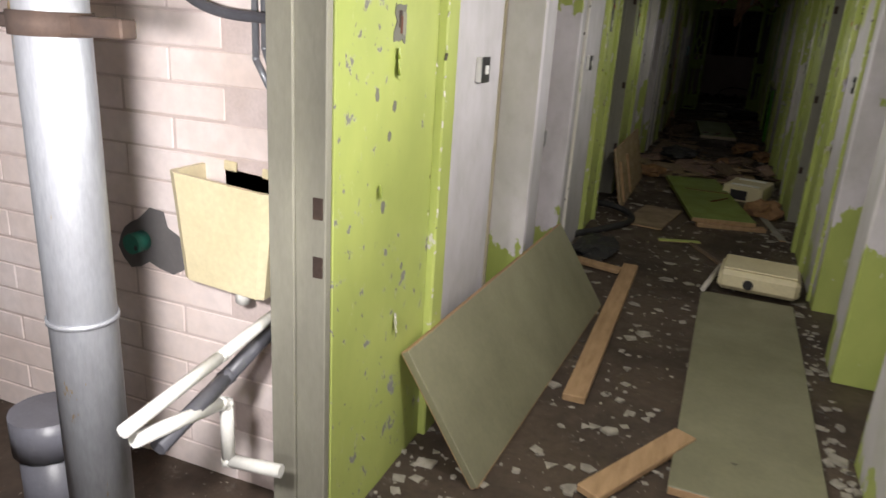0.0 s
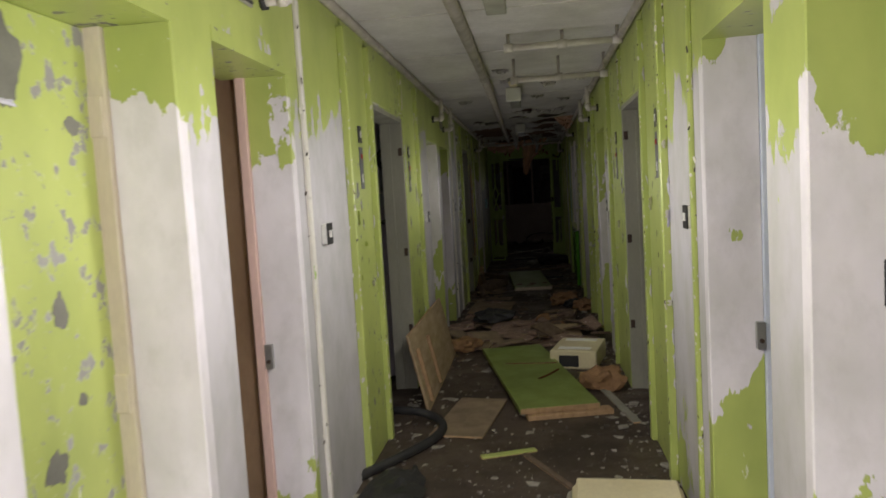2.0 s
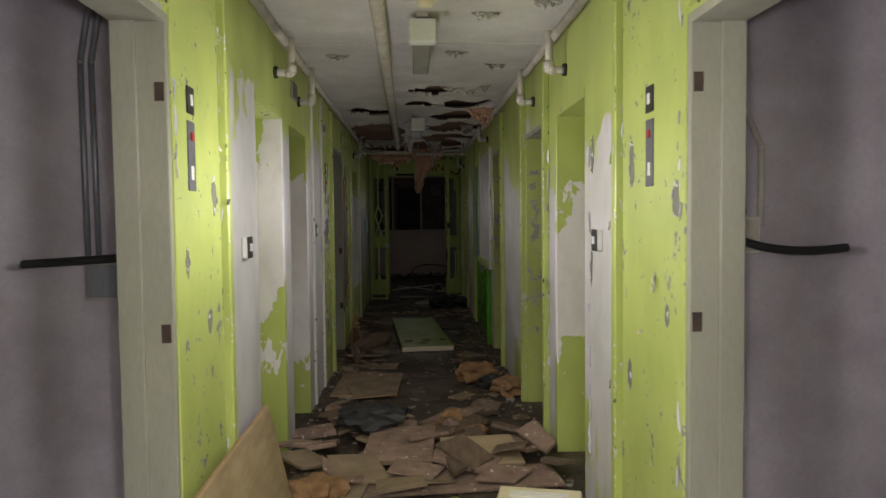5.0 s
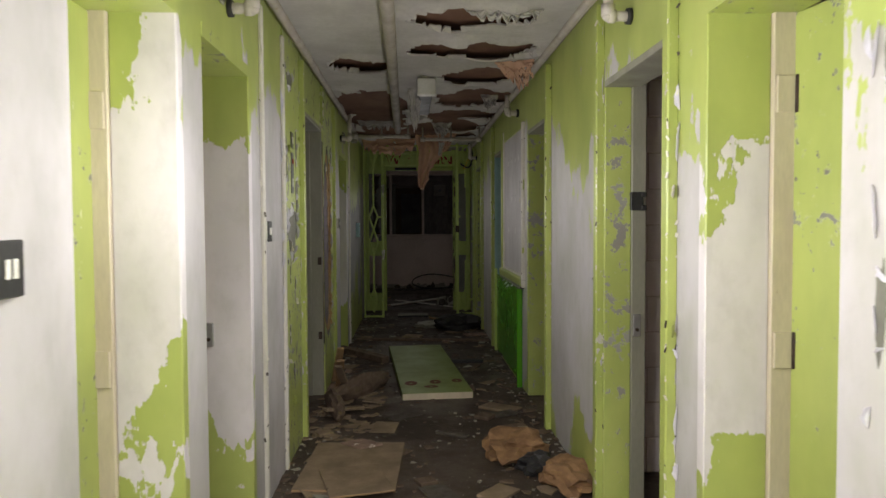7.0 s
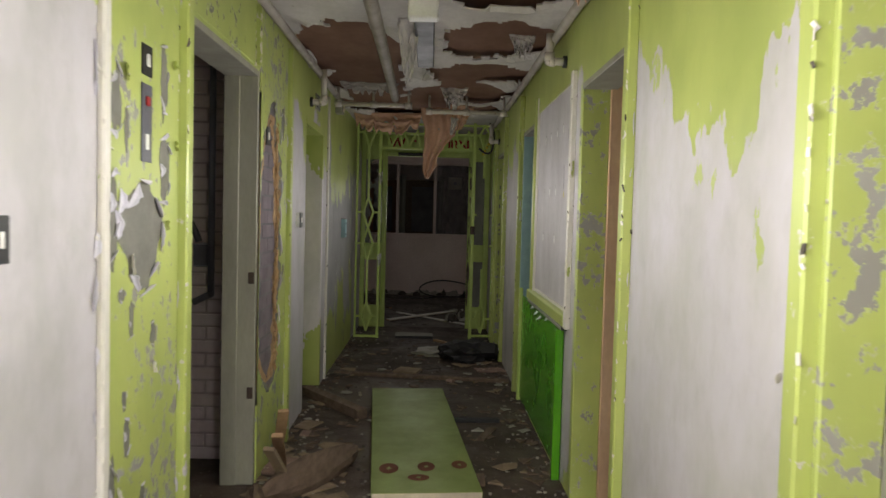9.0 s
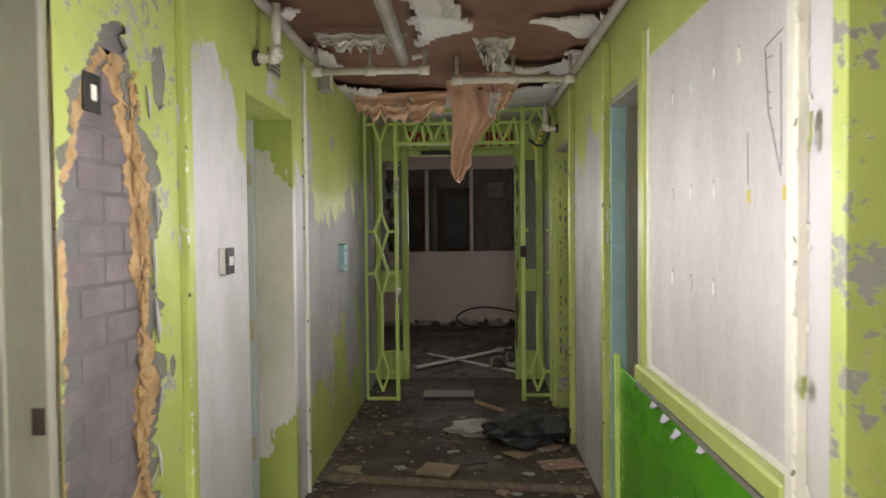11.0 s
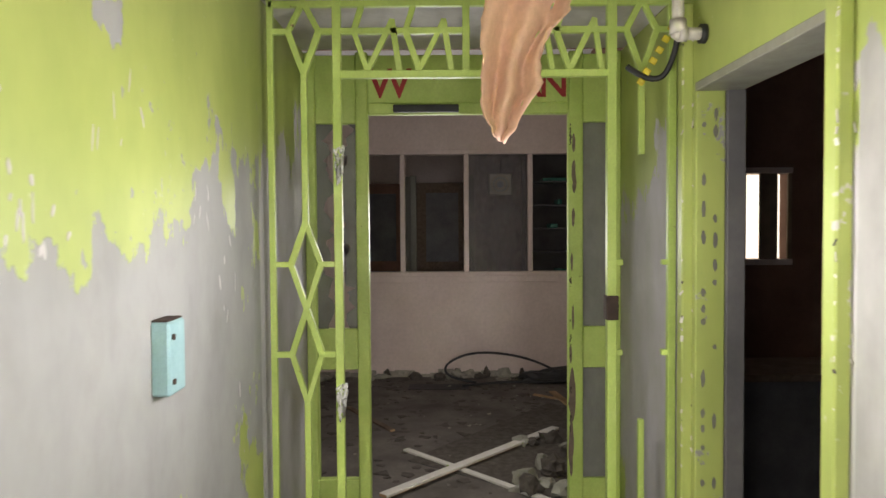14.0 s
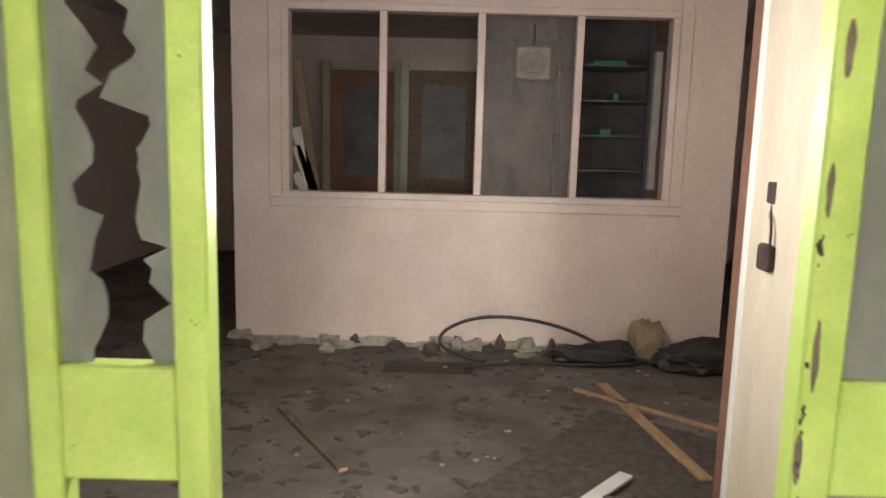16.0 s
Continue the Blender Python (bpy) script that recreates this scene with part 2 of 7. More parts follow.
M_SOFT = simple("brown_fibre", (0.30, 0.17, 0.08), (0.18, 0.10, 0.05), 0.95, scale=14)
M_FLAKE = simple("pale_paint_flakes", (0.36, 0.33, 0.28), (0.20, 0.18, 0.15), 0.7, scale=20)
M_FLAKED = simple("dark_grit", (0.10, 0.085, 0.07), (0.06, 0.05, 0.04), 0.9, scale=20)
M_PARTN = simple("pinkish_partition_paint", (0.66, 0.55, 0.51), (0.58, 0.47, 0.43), 0.55, scale=2, fleck=((0.45, 0.36, 0.32), 0.74))
M_BOARD = simple("pale_scuffed_board", (0.56, 0.53, 0.53), (0.47, 0.44, 0.44), 0.6, scale=4, stretch=(1, 1, 0.5), fleck=((0.30, 0.27, 0.25), 0.695))
M_PALEB = simple("pale_blue_white_paint", (0.62, 0.66, 0.76), (0.54, 0.57, 0.66), 0.5, stretch=(1, 1, 0.3), fleck=((0.20, 0.10, 0.06), 0.70))
M_PINKS = simple("pinkish_primer_paint", (0.68, 0.47, 0.42), (0.60, 0.42, 0.37), 0.55, stretch=(1, 1, 0.3), fleck=((0.35, 0.22, 0.12), 0.68))
M_RED = simple("red_marker_paint", (0.35, 0.02, 0.02), (0.28, 0.015, 0.015), 0.5)
M_STAIN = simple("red_brown_stain", (0.14, 0.04, 0.015), (0.10, 0.03, 0.01), 0.6)

M_BARE = simple("bare_grey_green_board", (0.19, 0.185, 0.155), (0.15, 0.145, 0.125), 0.75, scale=7, fleck=((0.12, 0.06, 0.035), 0.70))


def floor_material():
    m, nt, ln, b = mat("dirty_worn_floor", 0.6, 0, 0.35)
    a = noise_at(nt, ln, 1.3, (1, 1, 1), 6, 0.65)
    f = noise_at(nt, ln, 26, (1, 1, 1), 5, 0.7)
    c = blend(nt, ln, step(nt, ln, a, 0.38, 0.64), (0.092, 0.066, 0.049), (0.044, 0.031, 0.023))
    c = blend(nt, ln, step(nt, ln, noise_at(nt, ln, 7, (1, 1, 1), 8, 0.75, (4, 4, 4)), 0.60, 0.66), c, (0.15, 0.13, 0.11))
    c = blend(nt, ln, calc(nt, ln, "MULTIPLY", step(nt, ln, f, 0.42, 0.7), 0.5), c, (0.03, 0.025, 0.02))
    c = blend(nt, ln, step(nt, ln, noise_at(nt, ln, 48, (1, 1, 1), 2, 0.5, (1, 2, 3)), 0.70, 0.72), c, (0.34, 0.31, 0.26))
    ln.new(c, b.inputs["Base Color"])
    ln.new(blend(nt, ln, step(nt, ln, a, 0.4, 0.6), (0.45,) * 3, (0.8,) * 3), b.inputs["Roughness"])
    bump(nt, ln, b, f, 0.5, 0.006)
    return m


M_FLOOR = floor_material()


def glass_material(name="dusty_glass", col=(0.15, 0.13, 0.125), lo=0.2, hi=0.9):
    m, nt, ln, b = mat(name, 0.5, 0, 0.3)
    b.inputs["Base Color"].default_value = (*col, 1)
    d = noise_at(nt, ln, 4, (1, 1, 0.5), 6, 0.7)
    mix, clear = nt.new("ShaderNodeMixShader"), nt.new("ShaderNodeBsdfTransparent")
    ln.new(step(nt, ln, d, lo, hi), mix.inputs[0])
    ln.new(clear.outputs[0], mix.inputs[1])
    ln.new(b.outputs[0], mix.inputs[2])
    ln.new(mix.outputs[0], nt["Material Output"].inputs[0])
    return m


M_GLASS = glass_material()
M_GLASSD = glass_material("grimy_wired_glass", (0.20, 0.20, 0.185), -0.3, 0.6)


def glow(name, col, strength):
    m, nt, ln, b = mat(name)
    b.inputs["Emission Color"].default_value = (*col, 1)
    b.inputs["Emission Strength"].default_value = strength
    return m


# ---- builders ----
def cube(bm, x0, x1, y0, y1, z0, z1, bevel=0.0, m=None):
    got = bmesh.ops.create_cube(bm, size=1)
    v = got["verts"]
    bmesh.ops.transform(bm, matrix=Matrix.Translation(((x0 + x1) / 2, (y0 + y1) / 2, (z0 + z1) / 2)) @ Matrix.Diagonal((abs(x1 - x0), abs(y1 - y0), abs(z1 - z0), 1)), verts=v)
    if bevel:
        e = list({e for q in v for e in q.link_edges})
        r = bmesh.ops.bevel(bm, geom=e, offset=bevel, segments=1, affect="EDGES")
        v = r["verts"]
    if m is not None:
        bmesh.ops.transform(bm, matrix=m, verts=list(v))
    return v


def tube(bm, a, b, r, n=10, r2=None):
    a, b = Vector(a), Vector(b)
    got = bmesh.ops.create_cone(bm, cap_ends=True, segments=n, radius1=r, radius2=r if r2 is None else r2, depth=(b - a).length)
    bmesh.ops.transform(bm, matrix=Matrix.Translation((a + b) / 2) @ (b - a).to_track_quat("Z", "Y").to_matrix().to_4x4(), verts=got["verts"])
    for f in {f for v in got["verts"] for f in v.link_faces}:
        f.smooth = len(f.verts) == 4


def ball(bm, c, r, sub=1):
    got = bmesh.ops.create_icosphere(bm, subdivisions=sub, radius=r, matrix=Matrix.Translation(c))
    for f in {f for v in got["verts"] for f in v.link_faces}:
        f.smooth = True


def run(bm, pts, r, n=8):
    """A bent pipe through points, with a bulge at each bend."""
    for a, b in zip(pts, pts[1:]):
        tube(bm, a, b, r, n)
    for p in pts[1:-1]:
        ball(bm, p, r * 1.25)


def plate(bm, pts, shift):
    """A thin solid plate: an outline and the same outline moved by shift."""
    top = [bm.verts.new(p) for p in pts]
    low = [bm.verts.new(Vector(p) + Vector(shift)) for p in pts]
    bm.faces.new(top)
    for i in range(len(top)):
        k = (i + 1) % len(top)
        bm.faces.new((top[i], top[k], low[k], low[i]))


def part(name, bm, material, parent=None, label=""):
    me = bpy.data.meshes.new(name)
    bmesh.ops.recalc_face_normals(bm, faces=bm.faces)
    bm.to_mesh(me)
    bm.free()
    me.materials.append(material)
    ob = new(name, me)
    ob.parent = parent
    if label:
        ob["label"] = label
    return ob


def box(name, material, parent, x0, x1, y0, y1, z0, z1, bevel=0.003, label="", m=None):
    bm = bmesh.new()
    cube(bm, x0, x1, y0, y1, z0, z1, bevel, m)
    return part(name, bm, material, parent, label)


def thing(name, label, category, group="", kind="", at=None):
    ob = new(name)
    ob.empty_display_size = 0.1
    if at is not None:
        ob.matrix_world = at
    return tagged(ob, label, category, group, kind)


def setting(name, bm, material, label, category="wall"):
    return tagged(part(name, bm, material), label, category, kind="structure")


def curve_thing(name, pts, r, material, parent=None, label=""):
    cu = bpy.data.curves.new(name, "CURVE")
    cu.dimensions, cu.bevel_depth, cu.bevel_resolution, cu.resolution_u = "3D", r, 2, 6
    s = cu.splines.new("NURBS")
    s.points.add(len(pts) - 1)
    for p, q in zip(s.points, pts):
        p.co = (*q, 1)
    s.use_endpoint_u, s.order_u = True, 3
    cu.materials.append(material)
    tmp = bpy.data.objects.new(name, cu)
    me = bpy.data.meshes.new_from_object(tmp)
    bpy.data.objects.remove(tmp)
    ob = new(name, me)
    ob.parent = parent
    if label:
        ob["label"] = label
    return ob


# ---- the large structure ----
bm = bmesh.new()
cube(bm, -4.2, 4.2, -4.5, 27.0, -0.15, 0.0)
setting("floor", bm, M_FLOOR, "dark dirty corridor floor strewn with grit and flakes", "floor")


def pierced(x0, x1, y0, y1, openings):
    """A wall along y with openings (near, far, top, bottom)."""
    bm, y = bmesh.new(), y0
    for a, b, top, bottom in openings:
        cube(bm, x0, x1, y, a, 0, H)
        cube(bm, x0, x1, a, b, top, H)
        if bottom:
            cube(bm, x0, x1, a, b, 0, bottom)
        y = b
    cube(bm, x0, x1, y, y1, 0, H)
    return bm


DOOR = 2.10
LEFT = [(0.45, 1.68, DOOR + 0.08, 0), (3.14, 3.88, DOOR + 0.03, 0), (4.14, 4.84, DOOR + 0.03, 0), (6.33, 7.48, DOOR + 0.08, 0),
        (8.76, 9.47, DOOR + 0.03, 0), (9.74, 10.45, DOOR + 0.03, 0), (11.93, 13.05, DOOR + 0.12, 0), (14.48, 15.27, DOOR + 0.06, 0)]
RIGHT = [(3.00, 3.78, DOOR + 0.03, 0), (4.09, 4.84, DOOR + 0.03, 0), (6.26, 7.34, DOOR + 0.04, 0), (8.71, 9.43, DOOR + 0.03, 0),
         (9.78, 10.62, DOOR + 0.03, 0), (12.02, 12.90, DOOR + 0.08, 0), (13.12, 14.50, DOOR + 0.15, 0.86), (14.60, 15.18, DOOR + 0.1, 0),
         (16.50, 17.44, DOOR + 0.1, 0)]
setting("wall_west", pierced(L - DEEP, L, -4.2, FRAME + 0.1, LEFT), M_WALL, "grey corridor wall with flaking lime green paint on top")
M_WALLE = flaking("east_wall_paint_grey_under_lime", GREY, (0.42, 0.405, 0.38), 0.1, 1.85, 1.6, shift=(3, 3, 1))
setting("wall_east", pierced(R, R + DEEP, -4.2, FRAME + 0.1, RIGHT), M_WALLE, "grey corridor wall with flaking lime green paint on top")
bm = bmesh.new()
cube(bm, L - DEEP, R + DEEP, -4.35, -4.2, 0, H)
setting("wall_south", bm, M_WALL2, "pale wall closing the corridor behind the start")

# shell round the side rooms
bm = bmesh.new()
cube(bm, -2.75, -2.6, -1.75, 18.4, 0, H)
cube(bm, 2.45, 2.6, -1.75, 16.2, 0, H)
setting("wall_outer", bm, M_DARKRM, "dark grey outer walls of the side rooms")


def partition(name, side, y, material, label, thick=0.08):
    bm = bmesh.new()
    if side == "L":
        cube(bm, -2.6, L - DEEP, y, y + thick, 0, H)
    else:
        cube(bm, R + DEEP, 2.45, y, y + thick, 0, H)
    return setting(name, bm, material, label)


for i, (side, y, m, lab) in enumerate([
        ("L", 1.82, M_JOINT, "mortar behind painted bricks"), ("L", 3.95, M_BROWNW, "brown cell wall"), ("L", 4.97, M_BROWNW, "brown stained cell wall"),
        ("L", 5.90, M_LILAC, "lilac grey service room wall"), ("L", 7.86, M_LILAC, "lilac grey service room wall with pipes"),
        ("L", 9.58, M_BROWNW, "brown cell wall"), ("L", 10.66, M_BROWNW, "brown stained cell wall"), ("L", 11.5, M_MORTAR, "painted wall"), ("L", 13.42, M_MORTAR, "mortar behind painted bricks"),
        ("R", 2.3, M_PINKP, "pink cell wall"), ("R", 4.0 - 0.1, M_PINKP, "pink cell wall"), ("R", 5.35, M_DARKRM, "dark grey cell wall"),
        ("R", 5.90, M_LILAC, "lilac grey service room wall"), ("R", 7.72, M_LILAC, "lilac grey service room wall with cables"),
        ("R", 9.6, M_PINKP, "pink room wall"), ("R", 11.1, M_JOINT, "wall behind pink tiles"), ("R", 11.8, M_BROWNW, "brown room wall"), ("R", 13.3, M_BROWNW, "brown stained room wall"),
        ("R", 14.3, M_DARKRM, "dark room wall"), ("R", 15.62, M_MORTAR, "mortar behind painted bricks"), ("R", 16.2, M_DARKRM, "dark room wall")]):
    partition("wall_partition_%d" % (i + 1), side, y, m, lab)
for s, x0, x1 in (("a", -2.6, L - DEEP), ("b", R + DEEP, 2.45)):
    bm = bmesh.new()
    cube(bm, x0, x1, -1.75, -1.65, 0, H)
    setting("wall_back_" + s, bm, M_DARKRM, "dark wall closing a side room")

# ceiling of the corridor: painted boards with ragged holes, brown deck above
HOLES = [(-0.56, 14.30, 0.36, 0.95), (0.40, 13.75, 0.38, 0.50), (0.34, 14.75, 0.42, 0.42), (0.40, 12.75, 0.34, 0.30), (-0.55, 12.35, 0.22, 0.2), (0.25, 11.9, 0.44, 0.22),
         (-0.58, 15.25, 0.36, 0.62), (0.26, 15.62, 0.50, 0.50), (-0.30, 16.35, 0.66, 0.60), (0.4, 16.6, 0.28, 0.34), (0.15, 11.2, 0.34, 0.2)]


def ceiling_mesh():
    cell, verts, faces, index = 0.03, [], [], {}
    nx, ny = int(round((R - L) / cell)), int(round((18.5 - 10.6) / cell))

    def corner(i, j):
        if (i, j) not in index:
            x, y = L + (R - L) * i / nx, 10.6 + 7.9 * j / ny
            s = noise.noise((x * 4, y * 4, 3.0))
            index[i, j] = len(verts)
            dip = 0.0
            for hx, hy, rx, ry in HOLES:
                d = ((x - hx) / rx) ** 2 + ((y - hy) / ry) ** 2
                if 1.0 <= d < 2.2:
                    dip = max(dip, 0.05 * (2.2 - d) / 1.2)
            jit = 0.012 if 0 < i < nx and 0 < j < ny else 0
            verts.append((x + jit * noise.noise((x * 30, y * 30, 0)), y + jit * noise.noise((x * 30, y * 30, 9)), H - dip * (0.5 + s) - 0.006 * s))
        return index[i, j]

    for i in range(nx):
        for j in range(ny):
            x, y = L + (R - L) * (i + 0.5) / nx, 10.6 + 7.9 * (j + 0.5) / ny
            w = 1 + 0.45 * noise.noise((x * 4, y * 4, 1.0)) + 0.16 * noise.noise((x * 13, y * 13, 2.0))
            if any(((x - hx) / rx) ** 2 + ((y - hy) / ry) ** 2 < w for hx, hy, rx, ry in HOLES):
                continue
            faces.append((corner(i, j), corner(i + 1, j), corner(i + 1, j + 1), corner(i, j + 1)))
    me = bpy.data.meshes.new("ceiling")
    me.from_pydata(verts, [], faces)
    me.materials.append(M_CEIL)
    ob = new("ceiling", me)
    so = ob.modifiers.new("thick", "SOLIDIFY")
    so.thickness, so.offset = 0.012, 1
    return tagged(ob, "broken pale ceiling boards with ragged holes and peeling paint", "ceiling", kind="structure")


ceiling_mesh()
bm = bmesh.new()
cube(bm, L - DEEP, R + DEEP, -4.35, 10.6, H, H + 0.1)
for y in (1.2, 2.4, 3.6, 4.85, 6.0, 7.2, 8.4, 9.6):
    cube(bm, L, R, y - 0.012, y + 0.012, H - 0.006, H + 0.01)
setting("ceiling_front", bm, M_CEIL, "grey painted ceiling boards with narrow cover strips", "ceiling")
bm = bmesh.new()
cube(bm, L - DEEP, R + DEEP, 10.6, FRAME + 0.1, H + 0.04, H + 0.2)
cube(bm, -4.2, L - DEEP, -1.75, FRAME + 0.1, H, H + 0.2)
cube(bm, R + DEEP, 4.2, -1.75, FRAME + 0.1, H, H + 0.2)
setting("ceiling_deck", bm, M_DECK, "brown board deck above the broken ceiling", "ceiling")
bm = bmesh.new()
cube(bm, -4.2, 4.2, FRAME + 0.1, 27.0, H + 0.3, H + 0.45)
setting("ceiling_lobby", bm, M_CEIL, "dark stained lobby ceiling", "ceiling")

# lobby beyond the gate
bm = bmesh.new()
cube(bm, -4.2, -4.05, 18.4, 27, 0, H + 0.3)
cube(bm, 4.05, 4.2, 16.2, 27, 0, H + 0.3)
cube(bm, -4.05, 4.05, 26.85, 27, 0, H + 0.3)
cube(bm, -4.05, L - DEEP, 18.4, 18.5, 0, H + 0.3)
setting("wall_lobby", bm, M_PARTN, "stained pinkish walls of the lobby")
bm = bmesh.new()
cube(bm, R + DEEP, 1.93, 19.70, 19.80, 0, H + 0.3)
cube(bm, 2.22, 4.05, 19.70, 19.80, 0, H + 0.3)
cube(bm, 1.93, 2.22, 19.70, 19.80, 0, 1.42)
cube(bm, 1.93, 2.22, 19.70, 19.80, 2.02, H + 0.3)
cube(bm, R + 0.10, R + DEEP, FRAME + 0.1, 19.80, 0, H + 0.3)
setting("wall_store", bm, M_DECK, "dark wall of the side store with a slit window")

# end partition with its window
W0, W1, WB, WT = -1.36, 1.47, 1.12, 2.50
bm = bmesh.new()
cube(bm, -1.72, W0, END, END + 0.1, 0, H + 0.3)
cube(bm, W1, 1.93, END, END + 0.1, 0, H + 0.3)
cube(bm, W0, W1, END, END + 0.1, 0, WB)
cube(bm, W0, W1, END, END + 0.1, WT, H + 0.3)
setting("wall_end", bm, M_PARTN, "pinkish white partition wall with a scuffed bare foot")
bm = bmesh.new()
rnd = random.Random(9)
x = -1.72
while x < 1.9:
    w = rnd.uniform(0.05, 0.2)
    cube(bm, x, min(1.93, x + w), END - rnd.uniform(0.002, 0.012), END - 0.001, 0, rnd.uniform(0.03, 0.10))
    x += w
setting("baseboard", bm, M_FLAKE, "broken bare plaster along the foot of the end wall", "wall")
bm = bmesh.new()
cube(bm, -4.0, 4.0, FRAME + 0.05, 26.8, -0.02, 0.004)
M_CONC = simple("dusty_concrete", (0.17, 0.147, 0.128), (0.08, 0.068, 0.058), 0.75, scale=2.2, fleck=((0.07, 0.055, 0.045), 0.60), grain=0.5)
setting("floor_lobby", bm, M_CONC, "dusty stained concrete floor of the lobby", "floor")


# ---- linings, battens, panels ----
def inward(side, d):
    """The x of a place d metres proud of a side's wall face."""
    return L + d if side == "L" else R - d


def span(side, d0, d1):
    a, b = inward(side, d0), inward(side, d1)
    return min(a, b), max(a, b)


def batten(side, y, w=0.05, proud=0.035, material=M_TRIM, z0=0.0, z1=H - 0.09, label="lime painted timber cover strip with chipped edges"):
    bm = bmesh.new()
    x0, x1 = span(side, -0.003, proud)
    cube(bm, x0, x1, y - w / 2, y + w / 2, z0, z1, 0.006)
    x0, x1 = span(side, -0.003, proud * 0.45)
    cube(bm, x0, x1, y + w / 2, y + w / 2 + 0.028, z0, z1, 0.004)
    ob = tagged(part("trim", bm, material), label, "trim", kind="structure")
    # slivers of lifted paint along the edges
    rnd, bm = random.Random(int(y * 100) + (side == "L")), bmesh.new()
    dark = bmesh.new()
    for i in range(54):
        z = rnd.uniform(max(z0, 0.1), z1 - 0.05)
        x = inward(side, proud if i % 2 else 0.006)
        s = rnd.uniform(0.002, 0.009)
        yy = y - w / 2 if i % 2 else y + rnd.choice((-w / 2 - 0.012, w / 2 + 0.035))
        cube(dark if i % 5 < 1 else bm, -0.0015, 0.0015, -s * 0.7, s * 0.7, -s * rnd.uniform(0.6, 2.8), s, 0, pose(x, yy, z, rnd.uniform(-30, 30), rnd.uniform(-25, 25), rnd.uniform(-50, 50)))
    part("paint_sliver", bm, M_WTRIM, ob, "curled slivers of pale paint")["kind"] = "stuff"
    part("bare_chip", dark, M_FLAKED, ob, "dark bare chips along the edge")["kind"] = "stuff"
    return ob


batten("L", 2.44, 0.11, 0.04)
for y in (5.72, 6.29, 8.08, 11.89, 13.77):
    batten("L", y, 0.06, 0.04)
for y, w in ((5.00, 0.035), (10.70, 0.035), (11.27, 0.04), (15.52, 0.04)):
    batten("L", y, w, 0.02, M_WTRIM, label="white painted cover strip with green traces")
for y in (5.62, 6.22, 8.06, 9.70, 10.66, 11.97, 15.22, 16.45, 17.50):
    batten("R", y, 0.06, 0.04)
batten("R", 5.02, 0.035, 0.02, M_TRIM)
batten("R", 13.07, 0.05, 0.03, M_WTRIM, 0.88, 2.28, "white painted cover strip beside the boarded hatch")
batten("L", 7.42, 0.05, 0.03, M_TRIM, 2.2, H - 0.05)
batten("L", 12.99, 0.05, 0.03, M_TRIM, 2.24, H - 0.05)
batten("R", 7.28, 0.05, 0.03, M_TRIM, 2.16, H - 0.05)


def panel(side, y0, y1, z0, z1, material, label, proud=0.008, name="wall_panel"):
    bm = bmesh.new()
    x0, x1 = span(side, -0.002, proud)
    cube(bm, x0, x1, y0, y1, z0, z1, 0.002)
    return tagged(part(name, bm, material), label, "wall panel", kind="structure")


panel("L", 1.685, 2.384, 0.0, H - 0.02, M_LIME, "glossy lime green wall panel with small chips")
panel("L", 5.755, 6.255, 0.0, H - 0.02, M_LIME, "glossy lime green wall panel with flaking spots")
panel("L", 7.485, 8.045, 0.0, H - 0.02, M_LIME, "glossy lime green wall panel with flaking spots")
panel("L", 11.295, 11.855, 0.0, H - 0.02, M_LIMEWORN, "badly peeling lime green wall panel")
panel("R", 5.655, 6.185, 0.0, H - 0.02, M_LIME, "glossy lime green wall panel with flaking spots")
M_WALLG = flaking("gate_wall_grey_under_lime", (0.36, 0.355, 0.345), (0.29, 0.285, 0.275), 0.62, 1.80, 2.0, 0.02, shift=(4, 6, 3))
panel("L", 15.56, 17.60, 0.0, H - 0.02, M_WALLG, "dull grey wall sheet with lime green paint above and in patches", 0.004)
panel("R", 15.275, 16.395, 0.0, H - 0.02, flaking("mottled_grey_under_lime", (0.42, 0.40, 0.385), (0.31, 0.30, 0.28), -1.0, 1.95, 1.2, shift=(8, 2, 5)), "mottled grey wall sheet with lime green paint above", 0.004)
panel("R", 7.345, 8.025, 0.0, H - 0.02, M_LIME, "glossy lime green wall panel with flaking spots")
for side, a, b, z in (("L", 0.45, 1.66, 2.20), ("L", 6.33, 7.39, 2.20), ("L", 11.93, 12.96, 2.24), ("R", 6.26, 7.25, 2.16)):
    panel(side, a, b, z, H - 0.02, M_LIME, "lime green panel above the service opening", 0.006)


M_CHIPB = simple("brown_grey_bare_wood", (0.17, 0.12, 0.095), (0.11, 0.085, 0.07), 0.8, scale=18)
M_LAV = simple("pale_lavender_underpaint", (0.60, 0.58, 0.66), (0.50, 0.49, 0.54), 0.55, scale=14)
M_TAN = simple("frayed_tan_fibreboard", (0.50, 0.33, 0.17), (0.28, 0.17, 0.08), 0.95, scale=16, fleck=((0.08, 0.05, 0.03), 0.62))


def torn_edge(z, seed, amp):
    return amp * (noise.noise((z * 5, seed, 0)) + 0.6 * noise.noise((z * 17, seed, 3)) + 0.45 * noise.noise((z * 55, seed, 7)))


